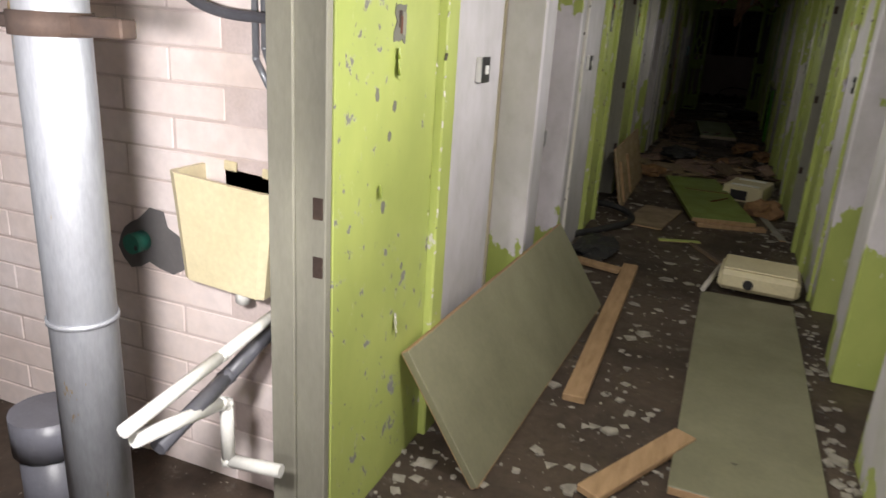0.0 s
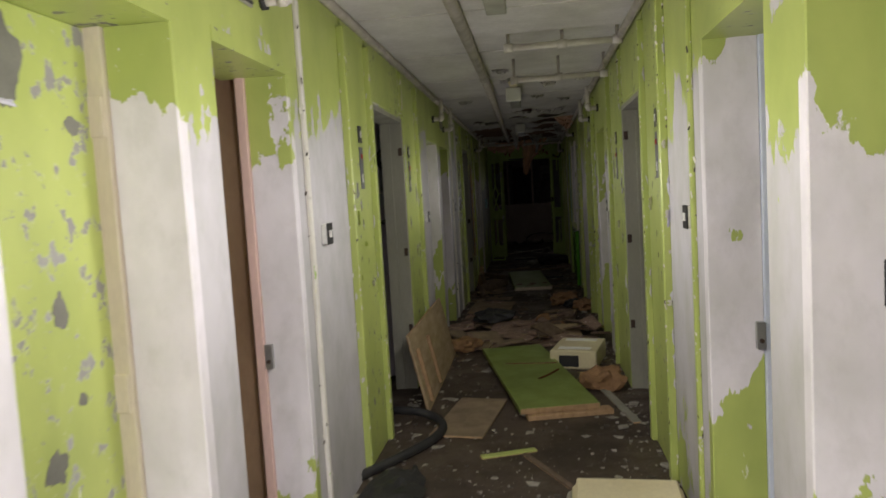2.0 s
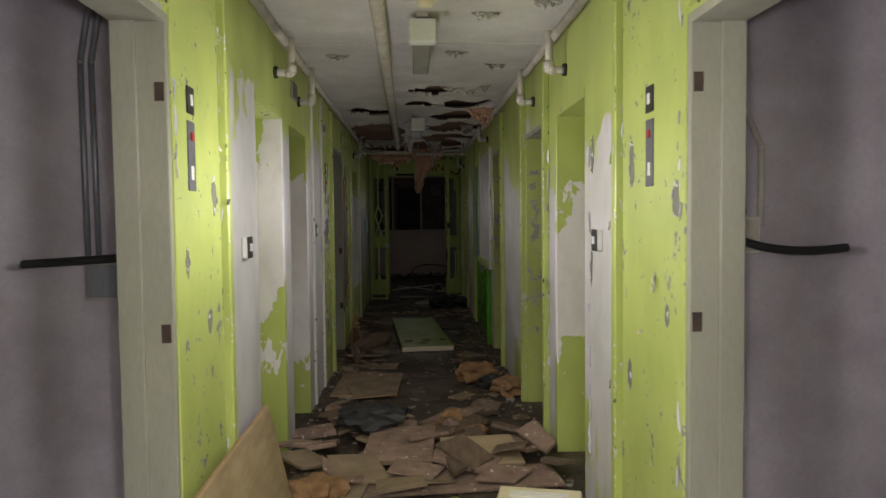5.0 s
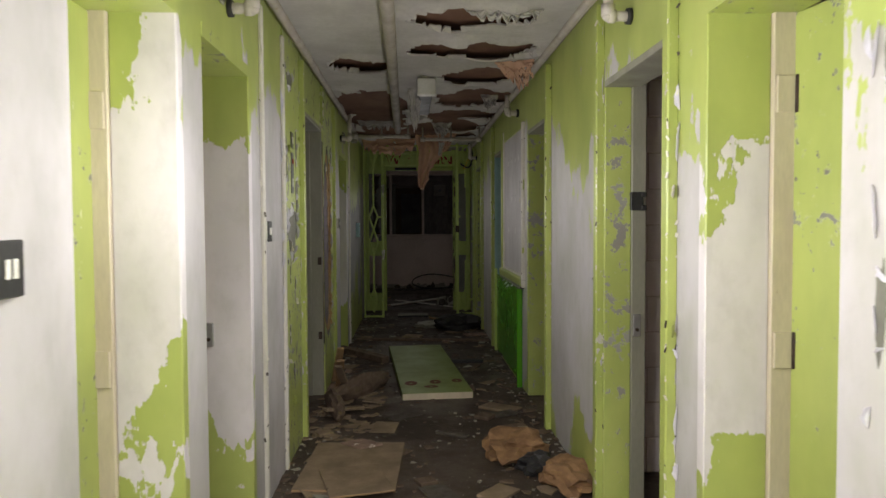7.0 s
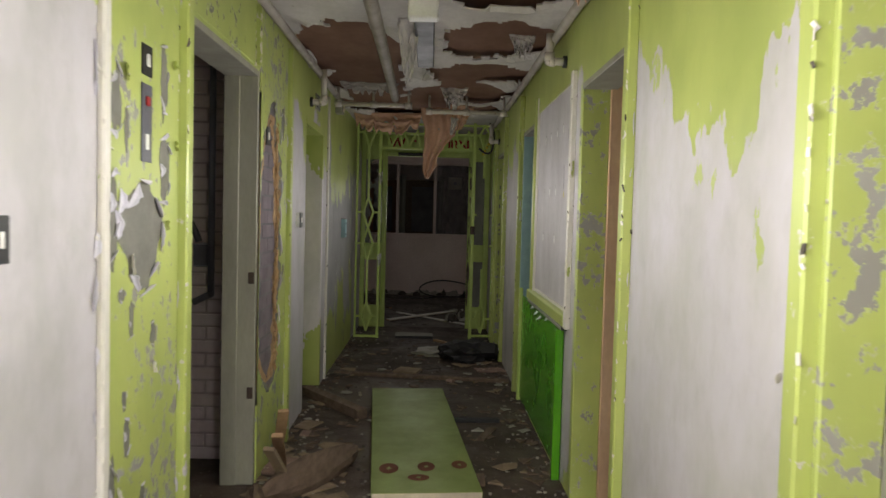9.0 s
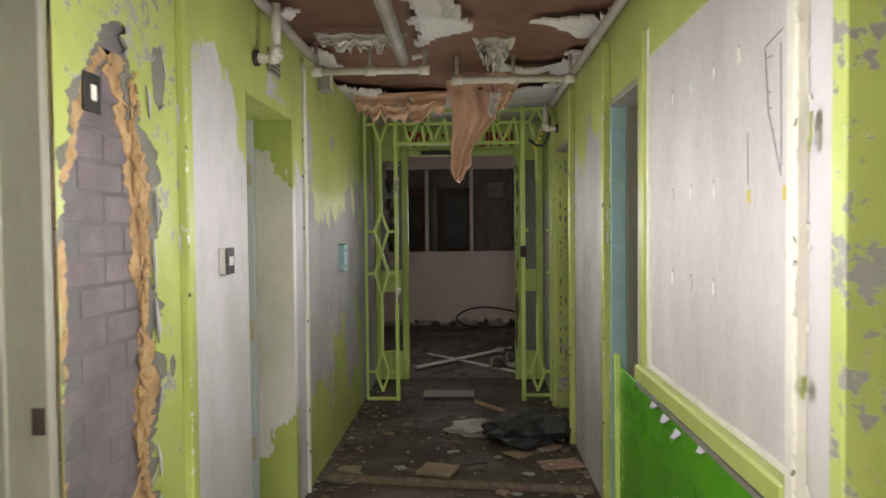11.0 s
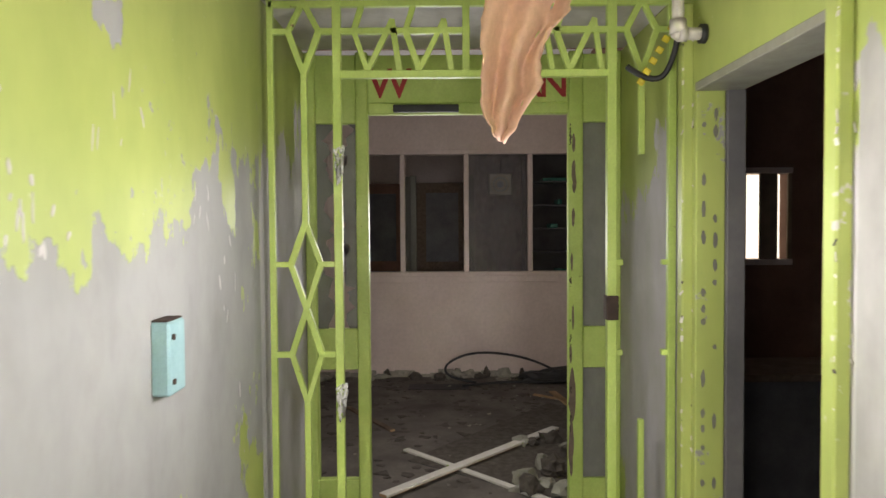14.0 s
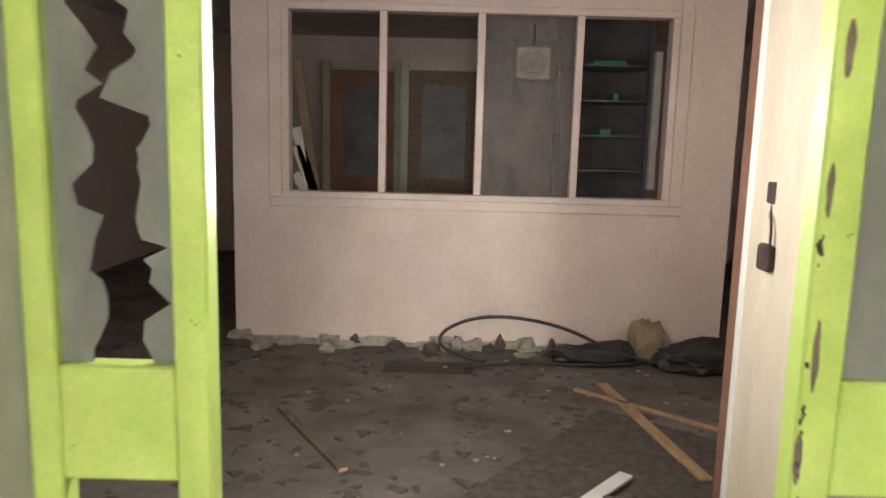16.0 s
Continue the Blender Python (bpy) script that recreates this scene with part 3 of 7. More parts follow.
def torn_layer(name, material, label, depth, near, far, z0, z1, seed, amp, kind="structure", outer=(13.055, 13.75)):
    """One layer of the smashed board: a near strip and a far strip with torn inner edges, closed above and below."""
    bm, steps = bmesh.new(), 150
    x = L + depth
    for side in (0, 1):
        rows = []
        for i in range(steps + 1):
            z = z0 + (z1 - z0) * i / steps
            u = min(1.0, min(z - z0, (z1 - z) * 0.5) / 0.2)
            shut = 1 - u ** 0.7
            mid = (near + far) / 2 + 0.05
            if side == 0:
                e = max(outer[0] + 0.002, near + (mid - near) * shut + torn_edge(z, seed, amp * 0.6))
                pair = (outer[0], e)
            else:
                e = min(outer[1] - 0.03, far - (far - mid) * shut + torn_edge(z, seed + 5, amp))
                pair = (outer[1], e)
            rows.append([bm.verts.new((xx, y, z)) for xx in (x, x - 0.004) for y in pair])
        for p, q in zip(rows, rows[1:]):
            bm.faces.new((p[0], p[1], q[1], q[0]))
            bm.faces.new((p[1], p[3], q[3], q[1]))
    return tagged(part(name, bm, material), label, "wall panel", kind=kind)


def ragged_panel():
    """The smashed panel beside the last service opening: torn layers of board round a long hole, drawn as a flat dark
    sheet.
    """
    rnd = random.Random(5)
    for z0, z1 in ((0.0, 0.42), (2.12, H - 0.02)):
        bm = bmesh.new()
        cube(bm, L - 0.001, L + 0.012, 13.055, 13.75, z0, z1)
        setting("wall_panel_smashed", bm, M_LIMEWORN, "chipped lime wall panel above and below a torn hole", "wall panel")
    torn_layer("wall_panel_lime", M_LIMEWORN, "torn lime paint face round the hole", 0.0125, 13.06, 13.555, 0.42, 2.12, 1.3, 0.10)
    torn_layer("wall_panel_grey", M_BARE, "grey green board layer showing under the torn paint", 0.010, 13.065, 13.52, 0.45, 2.08, 4.1, 0.085)
    torn_layer("wall_panel_tan", M_TAN, "frayed tan fibre layer of the torn board", 0.0075, 13.075, 13.465, 0.50, 2.03, 8.7, 0.07)
    torn_layer("wall_panel_tan_deep", M_TAN, "deeper torn tan fibre layer of the board", 0.0045, 13.08, 13.44, 0.53, 2.01, 12.2, 0.06)
    # flat sheet on the wall face; its dark colour stands for the cavity's shade
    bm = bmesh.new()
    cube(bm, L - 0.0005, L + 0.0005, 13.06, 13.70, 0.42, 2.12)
    core = setting("wall_panel_cavity_shade", bm, M_DARKRM, "flat dark sheet with mauve brick, the cavity's shade put into its colour", "wall panel")
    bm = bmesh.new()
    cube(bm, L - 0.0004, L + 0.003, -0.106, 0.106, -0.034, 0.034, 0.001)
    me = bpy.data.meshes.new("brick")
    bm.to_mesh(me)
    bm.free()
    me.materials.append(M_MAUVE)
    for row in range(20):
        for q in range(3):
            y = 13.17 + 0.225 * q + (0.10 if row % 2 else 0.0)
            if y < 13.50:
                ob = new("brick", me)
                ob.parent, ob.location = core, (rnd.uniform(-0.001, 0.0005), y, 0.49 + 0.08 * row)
    # fibres and splinters that stand out of the far edge
    bm = bmesh.new()
    for i in range(150):
        z = 0.55 + 1.45 * rnd.random()
        y = 13.455 + torn_edge(z, 13.7, 0.035) + rnd.gauss(0, 0.012)
        w, h, d = rnd.uniform(0.003, 0.012), rnd.uniform(0.01, 0.07), rnd.uniform(0.002, 0.007)
        cube(bm, -d / 2, d / 2, -w / 2, w / 2, -h / 2, h / 2, 0, pose(L + 0.012 + d, y, z, rnd.uniform(-25, 25), rnd.uniform(-25, 25), rnd.uniform(-40, 40)))
    tagged(part("torn_board_layers", bm, M_TAN), "torn tan fibreboard splinters along the smashed panel", "debris", kind="stuff")
    for z, h, w in ((1.93, 0.10, 0.030), (1.62, 0.12, 0.022), (1.45, 0.16, 0.028), (1.28, 0.14, 0.034), (1.05, 0.10, 0.03), (0.86, 0.12, 0.025), (0.70, 0.1, 0.03)):
        curl(None, "L", 13.545 + torn_edge(z, 6.3, 0.05), z, 180 + rnd.uniform(-12, 12), h, w, rnd.uniform(0, 40), 0.013)


def curl(parent, side, y, z, turn, length, wide, seed, proud):
    """A lens of old paint held along one edge, its other edge lifting and rolling off the wall; turn 0 opens towards +y."""
    bm, ni, nj = bmesh.new(), 8, 5
    c, q = math.cos(radians(turn)), math.sin(radians(turn))
    rows = []
    for i in range(ni + 1):
        u = i / ni
        reach = wide * max(0.06, math.sin(math.pi * u)) ** 0.7 * (1 + 0.5 * noise.noise((u * 6, seed, 0)))
        row = []
        for j in range(nj + 1):
            v = j / nj
            out = reach * (v - 0.45 * v * v)
            lift = 0.001 + 0.55 * reach * v * v + 0.003 * noise.noise((u * 4, v * 3, seed))
            along = (u - 0.5) * length
            row.append(bm.verts.new((inward(side, proud + max(0.0008, lift)), y + c * out - q * along, z + q * out + c * along)))
        rows.append(row)
    for a, b in zip(rows, rows[1:]):
        for j in range(nj):
            bm.faces.new((a[j], a[j + 1], b[j + 1], b[j])).smooth = True
    ob = part("paint_curl", bm, M_LAV, parent, "curl of pale lavender underpaint")
    ob.modifiers.new("thick", "SOLIDIFY").thickness = 0.0012
    if parent is None:
        tagged(ob, "curl of pale lavender underpaint on the torn panel", "paint flake", "lifting paint flakes")
    return ob


def scar(side, y, z, wy, hz, seed, proud=0.008, curls=4, drop=0.0):
    """A patch where all the paint has come away down to grey board, with curls along its rim."""
    ob = thing("bare_patch", "bare grey patch with a ragged rim of curling paint", "bare patch", "bare patches in the paint", "structure")
    bm, n = bmesh.new(), 44
    rnd = random.Random(int(seed * 31))

    def rim(a):
        k = 1 + 0.42 * noise.noise((1.3 * math.cos(a), 1.3 * math.sin(a), seed)) + 0.22 * noise.noise((4 * math.cos(a), 4 * math.sin(a), seed)) + 0.12 * noise.noise((11 * math.cos(a), 11 * math.sin(a), seed))
        zz = math.sin(a) * (1 + (drop if math.sin(a) < 0 else 0))
        return y + wy * k * math.cos(a) * (1 - 0.45 * drop * max(0.0, -math.sin(a))), z + hz * k * zz

    tops = [bm.verts.new((inward(side, proud + 0.0012), *rim(a * math.tau / n))) for a in range(n)]
    feet = [bm.verts.new((inward(side, proud - 0.001), *rim(a * math.tau / n))) for a in range(n)]
    hub = bm.verts.new((inward(side, proud + 0.0012), y, z))
    for i in range(n):
        bm.faces.new((tops[i], tops[(i + 1) % n], hub))
        bm.faces.new((tops[i], feet[i], feet[(i + 1) % n], tops[(i + 1) % n]))
    part("bare_board", bm, M_BARE, ob)
    for i in range(curls):
        a = (i + rnd.uniform(-0.3, 0.3)) * math.tau / max(1, curls) + seed
        cy, cz = rim(a)
        size = (wy + hz) * 0.5
        curl(ob, side, cy, cz, math.degrees(a) + 180 + rnd.uniform(-20, 20), size * rnd.uniform(0.5, 1.1), size * rnd.uniform(0.16, 0.34), seed + i, proud + 0.0015)
    return ob


ragged_panel()


def jamb(side, y, top, material, strip, depth=0.21, wide=0.08, hinges=(), hinge_mat=M_RUST):
    """The far cheek of a door recess, the door frame's edge behind it, and hinges on that."""
    ob = thing("door_lining", "painted door recess lining with the frame edge behind", "door frame", kind="structure")
    x0, x1 = span(side, -depth, 0.002)
    box("cheek", material, ob, x0, x1, y - 0.006, y + 0.05, 0, top, 0.004)
    if wide:
        x0, x1 = span(side, -depth - wide, -depth)
        box("frame_edge", strip, ob, x0, x1, y - 0.024, y + 0.05, 0, top, 0.003)
    for z in hinges:
        x0, x1 = span(side, -depth - wide * 0.85, -depth - wide * 0.1)
        leaf_plate = box("hinge", M_CREAM, ob, x0, x1, y - 0.032, y - 0.022, z - 0.06, z + 0.06, 0.003)
        bm = bmesh.new()
        x = inward(side, -depth - wide * 0.92)
        tube(bm, (x, y - 0.034, z - 0.06), (x, y - 0.034, z + 0.06), 0.008)
        part("hinge_pin", bm, hinge_mat, leaf_plate)
    return ob


def near_jamb(side, y, top, material):
    x0, x1 = span(side, -0.29, -0.165)
    bm = bmesh.new()
    cube(bm, x0, x1, y - 0.06, y + 0.004, 0, top)
    setting("door_lining_near", bm, material, "near side lining of a door recess", "door frame")


def soffit(side, y0, y1, z, material=M_LIME, depth=0.29):
    x0, x1 = span(side, -depth, 0.003)
    bm = bmesh.new()
    cube(bm, x0, x1, y0, y1, z - 0.02, z + 0.03)
    setting("door_head", bm, material, "painted head lining over a door recess", "door frame")
    bm = bmesh.new()
    x0, x1 = span(side, -depth, -0.168)
    cube(bm, x0, x1, y0 - 0.06, y1 + 0.05, z + 0.03, H)
    setting("door_head_back", bm, material, "boarding above a door recess", "door frame")


for side, y0, y1, z, jm, st, hg in [
        ("L", 3.14, 3.88, DOOR + 0.03, M_JAMB, M_CREAM, (0.55, 1.02, 1.85)), ("L", 4.14, 4.84, DOOR + 0.03, M_JAMB, M_PINKS, ()),
        ("L", 8.76, 9.47, DOOR + 0.03, M_JAMB, M_CREAM, (0.45, 0.98, 1.80)), ("L", 9.74, 10.45, DOOR + 0.03, M_JAMB, M_WOOD, ()),
        ("L", 14.48, 15.27, DOOR + 0.06, M_JAMB, M_PALEB, (0.35, 1.0, 1.85)),
        ("R", 3.00, 3.78, DOOR + 0.03, M_JAMB, M_WTRIM, ()), ("R", 4.09, 4.84, DOOR + 0.03, M_JAMB, M_PALEB, ()),
        ("R", 8.71, 9.43, DOOR + 0.03, M_JAMB, M_CREAM, (0.45, 1.02, 1.85))]:
    jamb(side, y1, z, jm, st, 0.185 if st == M_PINKS else 0.21, 0.04 if st == M_PINKS else 0.08, hinges=hg)
    near_jamb(side, y0, z, M_JAMB)
    soffit(side, y0, y1, z)
for side, y1, z, jm, st, d, w in [("R", 10.62, DOOR + 0.03, M_LIMEWORN, M_JGREY, 0.13, 0.07), ("R", 12.90, DOOR + 0.08, M_LIMEWORN, M_BROWNW, 0.14, 0.06),
                                  ("R", 15.18, DOOR + 0.1, M_BLUE, M_JGREY, 0.08, 0.09), ("R", 17.44, DOOR + 0.1, M_LIMEWORN, M_DARKRM, 0.11, 0.07)]:
    jamb(side, y1, z, jm, st, d, w)


def service_lining(side, y, top, hinges):
    ob = thing("door_lining", "dull grey lining of a service opening with rusty hinge seats", "door frame", kind="structure")
    x0, x1 = span(side, -0.172, 0.004)
    box("cheek", M_JGREY, ob, x0, x1, y - 0.03, y + 0.001, 0, top, 0.003)
    x0, x1 = span(side, -0.172, -0.09)
    box("stop", M_JGREY, ob, x0, x1, y - 0.044, y - 0.03, 0, top, 0.003)
    for z in hinges:
        x0, x1 = span(side, -0.035, -0.004)
        box("hinge_seat", M_RUST, ob, x0, x1, y - 0.034, y - 0.029, z - 0.028, z + 0.034, 0.001, "rusty hinge seat")


service_lining("L", 1.68, 2.18, (0.95, 1.12, 1.95))
service_lining("L", 7.48, 2.18, (0.5, 1.12, 1.92))
service_lining("L", 13.05, 2.22, (0.5, 1.12))
service_lining("R", 7.34, 2.14, (0.5, 1.15, 1.92))
for side, y0, y1, z in (("L", 0.45, 1.68, 2.18), ("L", 6.33, 7.48, 2.18), ("L", 11.93, 13.05, 2.22), ("R", 6.26, 7.34, 2.14), ("R", 9.78, 10.62, 2.13),
                        ("R", 12.02, 12.9, 2.18), ("R", 14.6, 15.18, 2.2), ("R", 16.5, 17.44, 2.2)):
    x0, x1 = span(side, -0.172, 0.005)
    bm = bmesh.new()
    cube(bm, x0, x1, y0, y1, z - 0.03, z + 0.002, 0.003)
    setting("door_head", bm, M_JGREY, "dull grey head lining over an opening", "door frame")

# ---- doors ----
def leaf(name, m, w, h, t, material, label, lock_z=0.95, hinge_side=1, edge=None):
    """A flush door leaf in its own frame: width along x from the hinge, thickness along y."""
    ob = thing(name, label, "door", "cell doors", "structure", at=m)
    box("door_panel", material, ob, 0, w, -t / 2, t / 2, 0.01, h, 0.004)
    box("door_edge", edge or M_CREAM, ob, w, w + 0.006, -t / 2 + 0.002, t / 2 - 0.002, 0.012, h - 0.002, 0.001)
    lock = box("lock_plate", M_STEEL, ob, w - 0.075, w - 0.03, -t / 2 - 0.006, -t / 2, lock_z - 0.09, lock_z + 0.09, 0.002, "dull steel lock plate")
    bm = bmesh.new()
    tube(bm, (w - 0.05, -t / 2 - 0.02, lock_z), (w - 0.05, -t / 2, lock_z), 0.011)
    part("keyhole_boss", bm, M_RUST, lock)
    return ob


for i, (x, y0, y1, h, m, lab) in enumerate([
        (L - 0.285, 3.86, 3.14, 2.11, M_LIMEWORN, "closed lime green cell door with peeling patches"), (L - 0.285, 9.45, 8.76, 2.11, M_LIME, "closed lime green cell door with small chips"),
        (L - 0.285, 15.25, 14.48, 2.14, M_LIMEWORN, "closed lime green cell door with grey chips")]):
    leaf("door_%d" % (i + 1), pose(x, y0, 0, 0, 0, -90), abs(y1 - y0) - 0.02, h, 0.045, m, lab)
leaf("door_4", pose(R + 0.30, 9.42, 0, 0, 0, -80), 0.68, 2.11, 0.045, M_LIME, "lime green cell door standing slightly ajar")
leaf("door_5", pose(-1.30, 10.50, 0, 0, 0, 172), 0.66, 2.05, 0.045, M_PLY, "bare brown plywood door swung into the cell")


# ---- switches, plates, locks ----
def switch(side, y, z=1.385):
    m = pose(inward(side, 0), y, z, 0, 0, 0 if side == "L" else 180)
    ob = thing("light_switch", "white boxed light switch with a black front plate on the wall", "light switch", "corridor switches", at=m)
    box("back_box", M_WHITEPL, ob, 0.0, 0.026, -0.043, 0.043, -0.05, 0.05, 0.004)
    front = box("face_plate", M_SWITCH, ob, 0.026, 0.032, -0.045, 0.045, -0.052, 0.052, 0.003, "black face plate")
    for d in (-0.012, 0.012):
        box("rocker", M_WHITEPL, front, 0.032, 0.037, d - 0.007, d + 0.007, -0.018, 0.018, 0.002, "white rocker")


for y, z in ((2.86, 1.45), (5.22, 1.408), (8.46, 1.365), (10.75, 1.40), (14.165, 1.43)):
    switch("L", y, z)
for y, z in ((5.09, 1.405), (8.41, 1.38)):
    switch("R", y, z)


def plates(side, y, z=1.93, red=True):
    m = pose(inward(side, 0.008), y, z, 0, 0, 0 if side == "L" else 180)
    ob = thing("key_switch", "dark square key switch on the green panel", "switch", "cell indicator plates", at=m)
    front = box("face_plate", M_SWITCH, ob, 0, 0.006, -0.04, 0.04, -0.05, 0.05, 0.003)
    box("rocker", M_WHITEPL, front, 0.006, 0.011, -0.012, 0.012, -0.02, 0.02, 0.002)
    ob = thing("indicator_plate", "long dark indicator plate with a red lamp and a torn slot", "control plate", "cell indicator plates", at=m @ pose(0, 0, -0.2))
    front = box("face_plate", M_GREYPL, ob, 0, 0.005, -0.04, 0.04, -0.125, 0.125, 0.002)
    box("lamp", M_RED, front, 0.005, 0.011, -0.016, 0.016, 0.055, 0.085, 0.004, "red lamp")
    box("slot_card", M_WHITEPL, front, 0.005, 0.007, -0.014, 0.014, -0.085, -0.035, 0.001, "torn white card")


for side, y, z in (("L", 6.03, 1.95), ("L", 7.67, 1.93), ("L", 11.56, 1.95), ("R", 5.845, 1.91), ("R", 7.68, 1.93)):
    plates(side, y, z)
for z, h in ((1.80, 0.085), (1.62, 0.055)):
    ob = thing("indicator_hole", "torn empty plate recess with grey board and red brown tears", "control plate", "torn plate recesses", at=pose(L + 0.008, 2.07, z))
    rnd, bm = random.Random(int(z * 100)), bmesh.new()
    ring = [((0.004, 0.036 * (1 + 0.35 * rnd.uniform(-1, 1)) * math.copysign(min(1, abs(math.cos(a * math.tau / 18)) * 1.5), math.cos(a * math.tau / 18)), h * (1 + 0.2 * rnd.uniform(-1, 1)) * math.copysign(min(1, abs(math.sin(a * math.tau / 18)) * 1.4), math.sin(a * math.tau / 18)))) for a in range(18)]
    plate(bm, ring, (-0.005, 0, 0))
    part("torn_board", bm, M_BARE, ob)
    for q in range(3):
        box("torn_patch", (M_RUST, M_STAIN, M_JGREY)[q], ob, 0.004, 0.006 + 0.001 * q, -0.02 + 0.012 * q, 0.0 + 0.014 * q, -h * rnd.uniform(0.2, 0.8), h * rnd.uniform(0.1, 0.7), 0.001)
ob = thing("key_switch", "dark square key switch on the smashed panel", "switch", "cell indicator plates", at=pose(L + 0.01, 13.22, 1.90))
box("face_plate", M_SWITCH, ob, 0, 0.006, -0.04, 0.04, -0.05, 0.05, 0.003)
box("rocker", M_WHITEPL, ob, 0.006, 0.011, -0.012, 0.012, -0.02, 0.02, 0.002)


def mortice(side, y, z, d, label="dull steel mortice lock on the door frame"):
    m = pose(inward(side, -d), y, z, 0, 0, 0 if side == "L" else 180)
    ob = thing("door_lock", label, "lock", "frame locks", at=m)
    s = -1 if side == "L" else 1
    box("lock_case", M_STEEL, ob, -0.018, 0.018, -0.012 * abs(s), 0.012, -0.055, 0.055, 0.003)
    bm = bmesh.new()
    tube(bm, (0, -0.02 * (1 if side == "L" else -1), -0.02), (0, 0, -0.02), 0.009)
    part("latch_bolt", bm, M_RUST, ob)


mortice("L", 4.825, 0.90, 0.165)
mortice("L", 10.435, 0.93, 0.19)
mortice("R", 4.815, 0.93, 0.19)
mortice("R", 10.60, 0.925, 0.155)
ob = thing("door_bumper", "black rubber door catch on the door frame", "door stop", at=pose(R + 0.15, 10.59, 1.54))
box("catch_base", M_BLACK, ob, -0.03, 0.03, -0.012, 0.012, -0.045, 0.045, 0.003)
box("catch_lug", M_BLACK, ob, 0.02, 0.045, -0.02, 0.012, 0.02, 0.045, 0.003)
box("catch_lug", M_BLACK, ob, 0.02, 0.045, -0.02, 0.012, -0.045, -0.02, 0.003)

ob = thing("door_bumper", "black rubber door catch on the pink cell frame", "door stop", at=pose(R + 0.20, 3.76, 1.28))
box("catch_base", M_BLACK, ob, -0.03, 0.03, -0.012, 0.012, -0.06, 0.06, 0.003)
box("catch_lug", M_BLACK, ob, 0.02, 0.045, -0.02, 0.012, 0.02, 0.05, 0.003)
ob = thing("alarm_box", "pale blue painted metal box with a rusty top on the wall", "alarm box", at=pose(L, 16.595, 1.335))
box("case", M_BLUE, ob, 0, 0.05, -0.055, 0.055, -0.095, 0.095, 0.006)
box("top_rust", M_RUST, ob, 0.0, 0.045, -0.05, 0.05, 0.095, 0.1, 0.002, "rusty top")
for z in (-0.06, 0.055):
    bm = bmesh.new()
    tube(bm, (0.05, -0.03, z), (0.055, -0.03, z), 0.008)
    part("screw", bm, M_RUST, ob)

# ---- pipes and lamps under the ceiling ----
def pipe_thing(name, pts, r, material, label, group=""):
    bm = bmesh.new()
    run(bm, [Vector(p) for p in pts], r)
    return tagged(part(name, bm, material), label, "pipe", group)


pipe_thing("ceiling_pipe", [(L + 0.07, -1.6, H - 0.06), (L + 0.07, 9.0, H - 0.07), (L + 0.07, 15.6, H - 0.07)], 0.026, M_PIPEG, "dull painted pipe running along the ceiling corner", "ceiling pipes")
pipe_thing("ceiling_pipe", [(R - 0.07, -1.6, H - 0.06), (R - 0.07, 9.0, H - 0.07), (R - 0.07, 17.3, H - 0.07)], 0.026, M_PIPEG, "dull painted pipe running along the ceiling corner", "ceiling pipes")
pipe_thing("ceiling_pipe", [(-0.28, -1.6, H - 0.07), (-0.28, 8.0, H - 0.07), (-0.34, 15.5, H - 0.09)], 0.038, M_PIPEG, "rust flecked dull pipe running along the ceiling", "ceiling pipes")
for a, b, y, z in ((-0.04, R - 0.07, 7.6, H - 0.165), (L + 0.07, -0.2, 15.5, H - 0.15), (-0.06, R - 0.1, 15.8, H - 0.15), (L + 0.05, R - 0.07, 4.95, H - 0.09), (-0.05, R - 0.07, 6.7, H - 0.09)):
    ob = thing("cross_pipe", "white painted cross pipe with rust spots under the ceiling", "pipe", "cross pipes")
    bm = bmesh.new()
    tube(bm, (a, y, z), (b, y, z), 0.022)
    part("pipe_run", bm, M_PIPE, ob)
    for x in (a + 0.02, (a + b) / 2, b - 0.02):
        bm = bmesh.new()
        tube(bm, (x - 0.03, y, z), (x + 0.03, y, z), 0.030)
        collar = part("coupling", bm, M_PIPE, ob)
        bm = bmesh.new()
        tube(bm, (x, y, z), (x, y, H), 0.012)
        part("hanger", bm, M_PIPEG, collar)


def elbow(side, y, z=2.33, out=0.10):
    ob = thing("pipe_elbow", "white pipe elbow coming out of the wall and turning up", "pipe", "wall pipe elbows")
    x0, x1 = inward(side, -0.02), inward(side, out)
    bm = bmesh.new()
    tube(bm, (inward(side, 0.0), y, z), (inward(side, 0.02), y, z), 0.036)
    part("wall_collar", bm, M_BLACK, ob, "dark collar")
    bm = bmesh.new()
    run(bm, [(x0, y, z), (x1, y, z), (x1, y, H - 0.04)], 0.023)
    part("pipe_run", bm, M_PIPE, ob)
    for a, b in (((x1 - 0.03 * (1 if side == "L" else -1), y, z), (x1, y, z)), ((x1, y, z), (x1, y, z + 0.05))):
        bm = bmesh.new()
        tube(bm, a, b, 0.030)
        part("coupling", bm, M_PIPE, ob)


for side, y, z in (("L", 4.62, 2.36), ("L", 9.30, 2.36), ("L", 10.12, 2.32), ("L", 14.62, 2.32), ("R", 9.15, 2.34), ("R", 10.22, 2.33), ("R", 17.35, 2.36), ("R", 13.4, 2.40)):
    elbow(side, y, z)


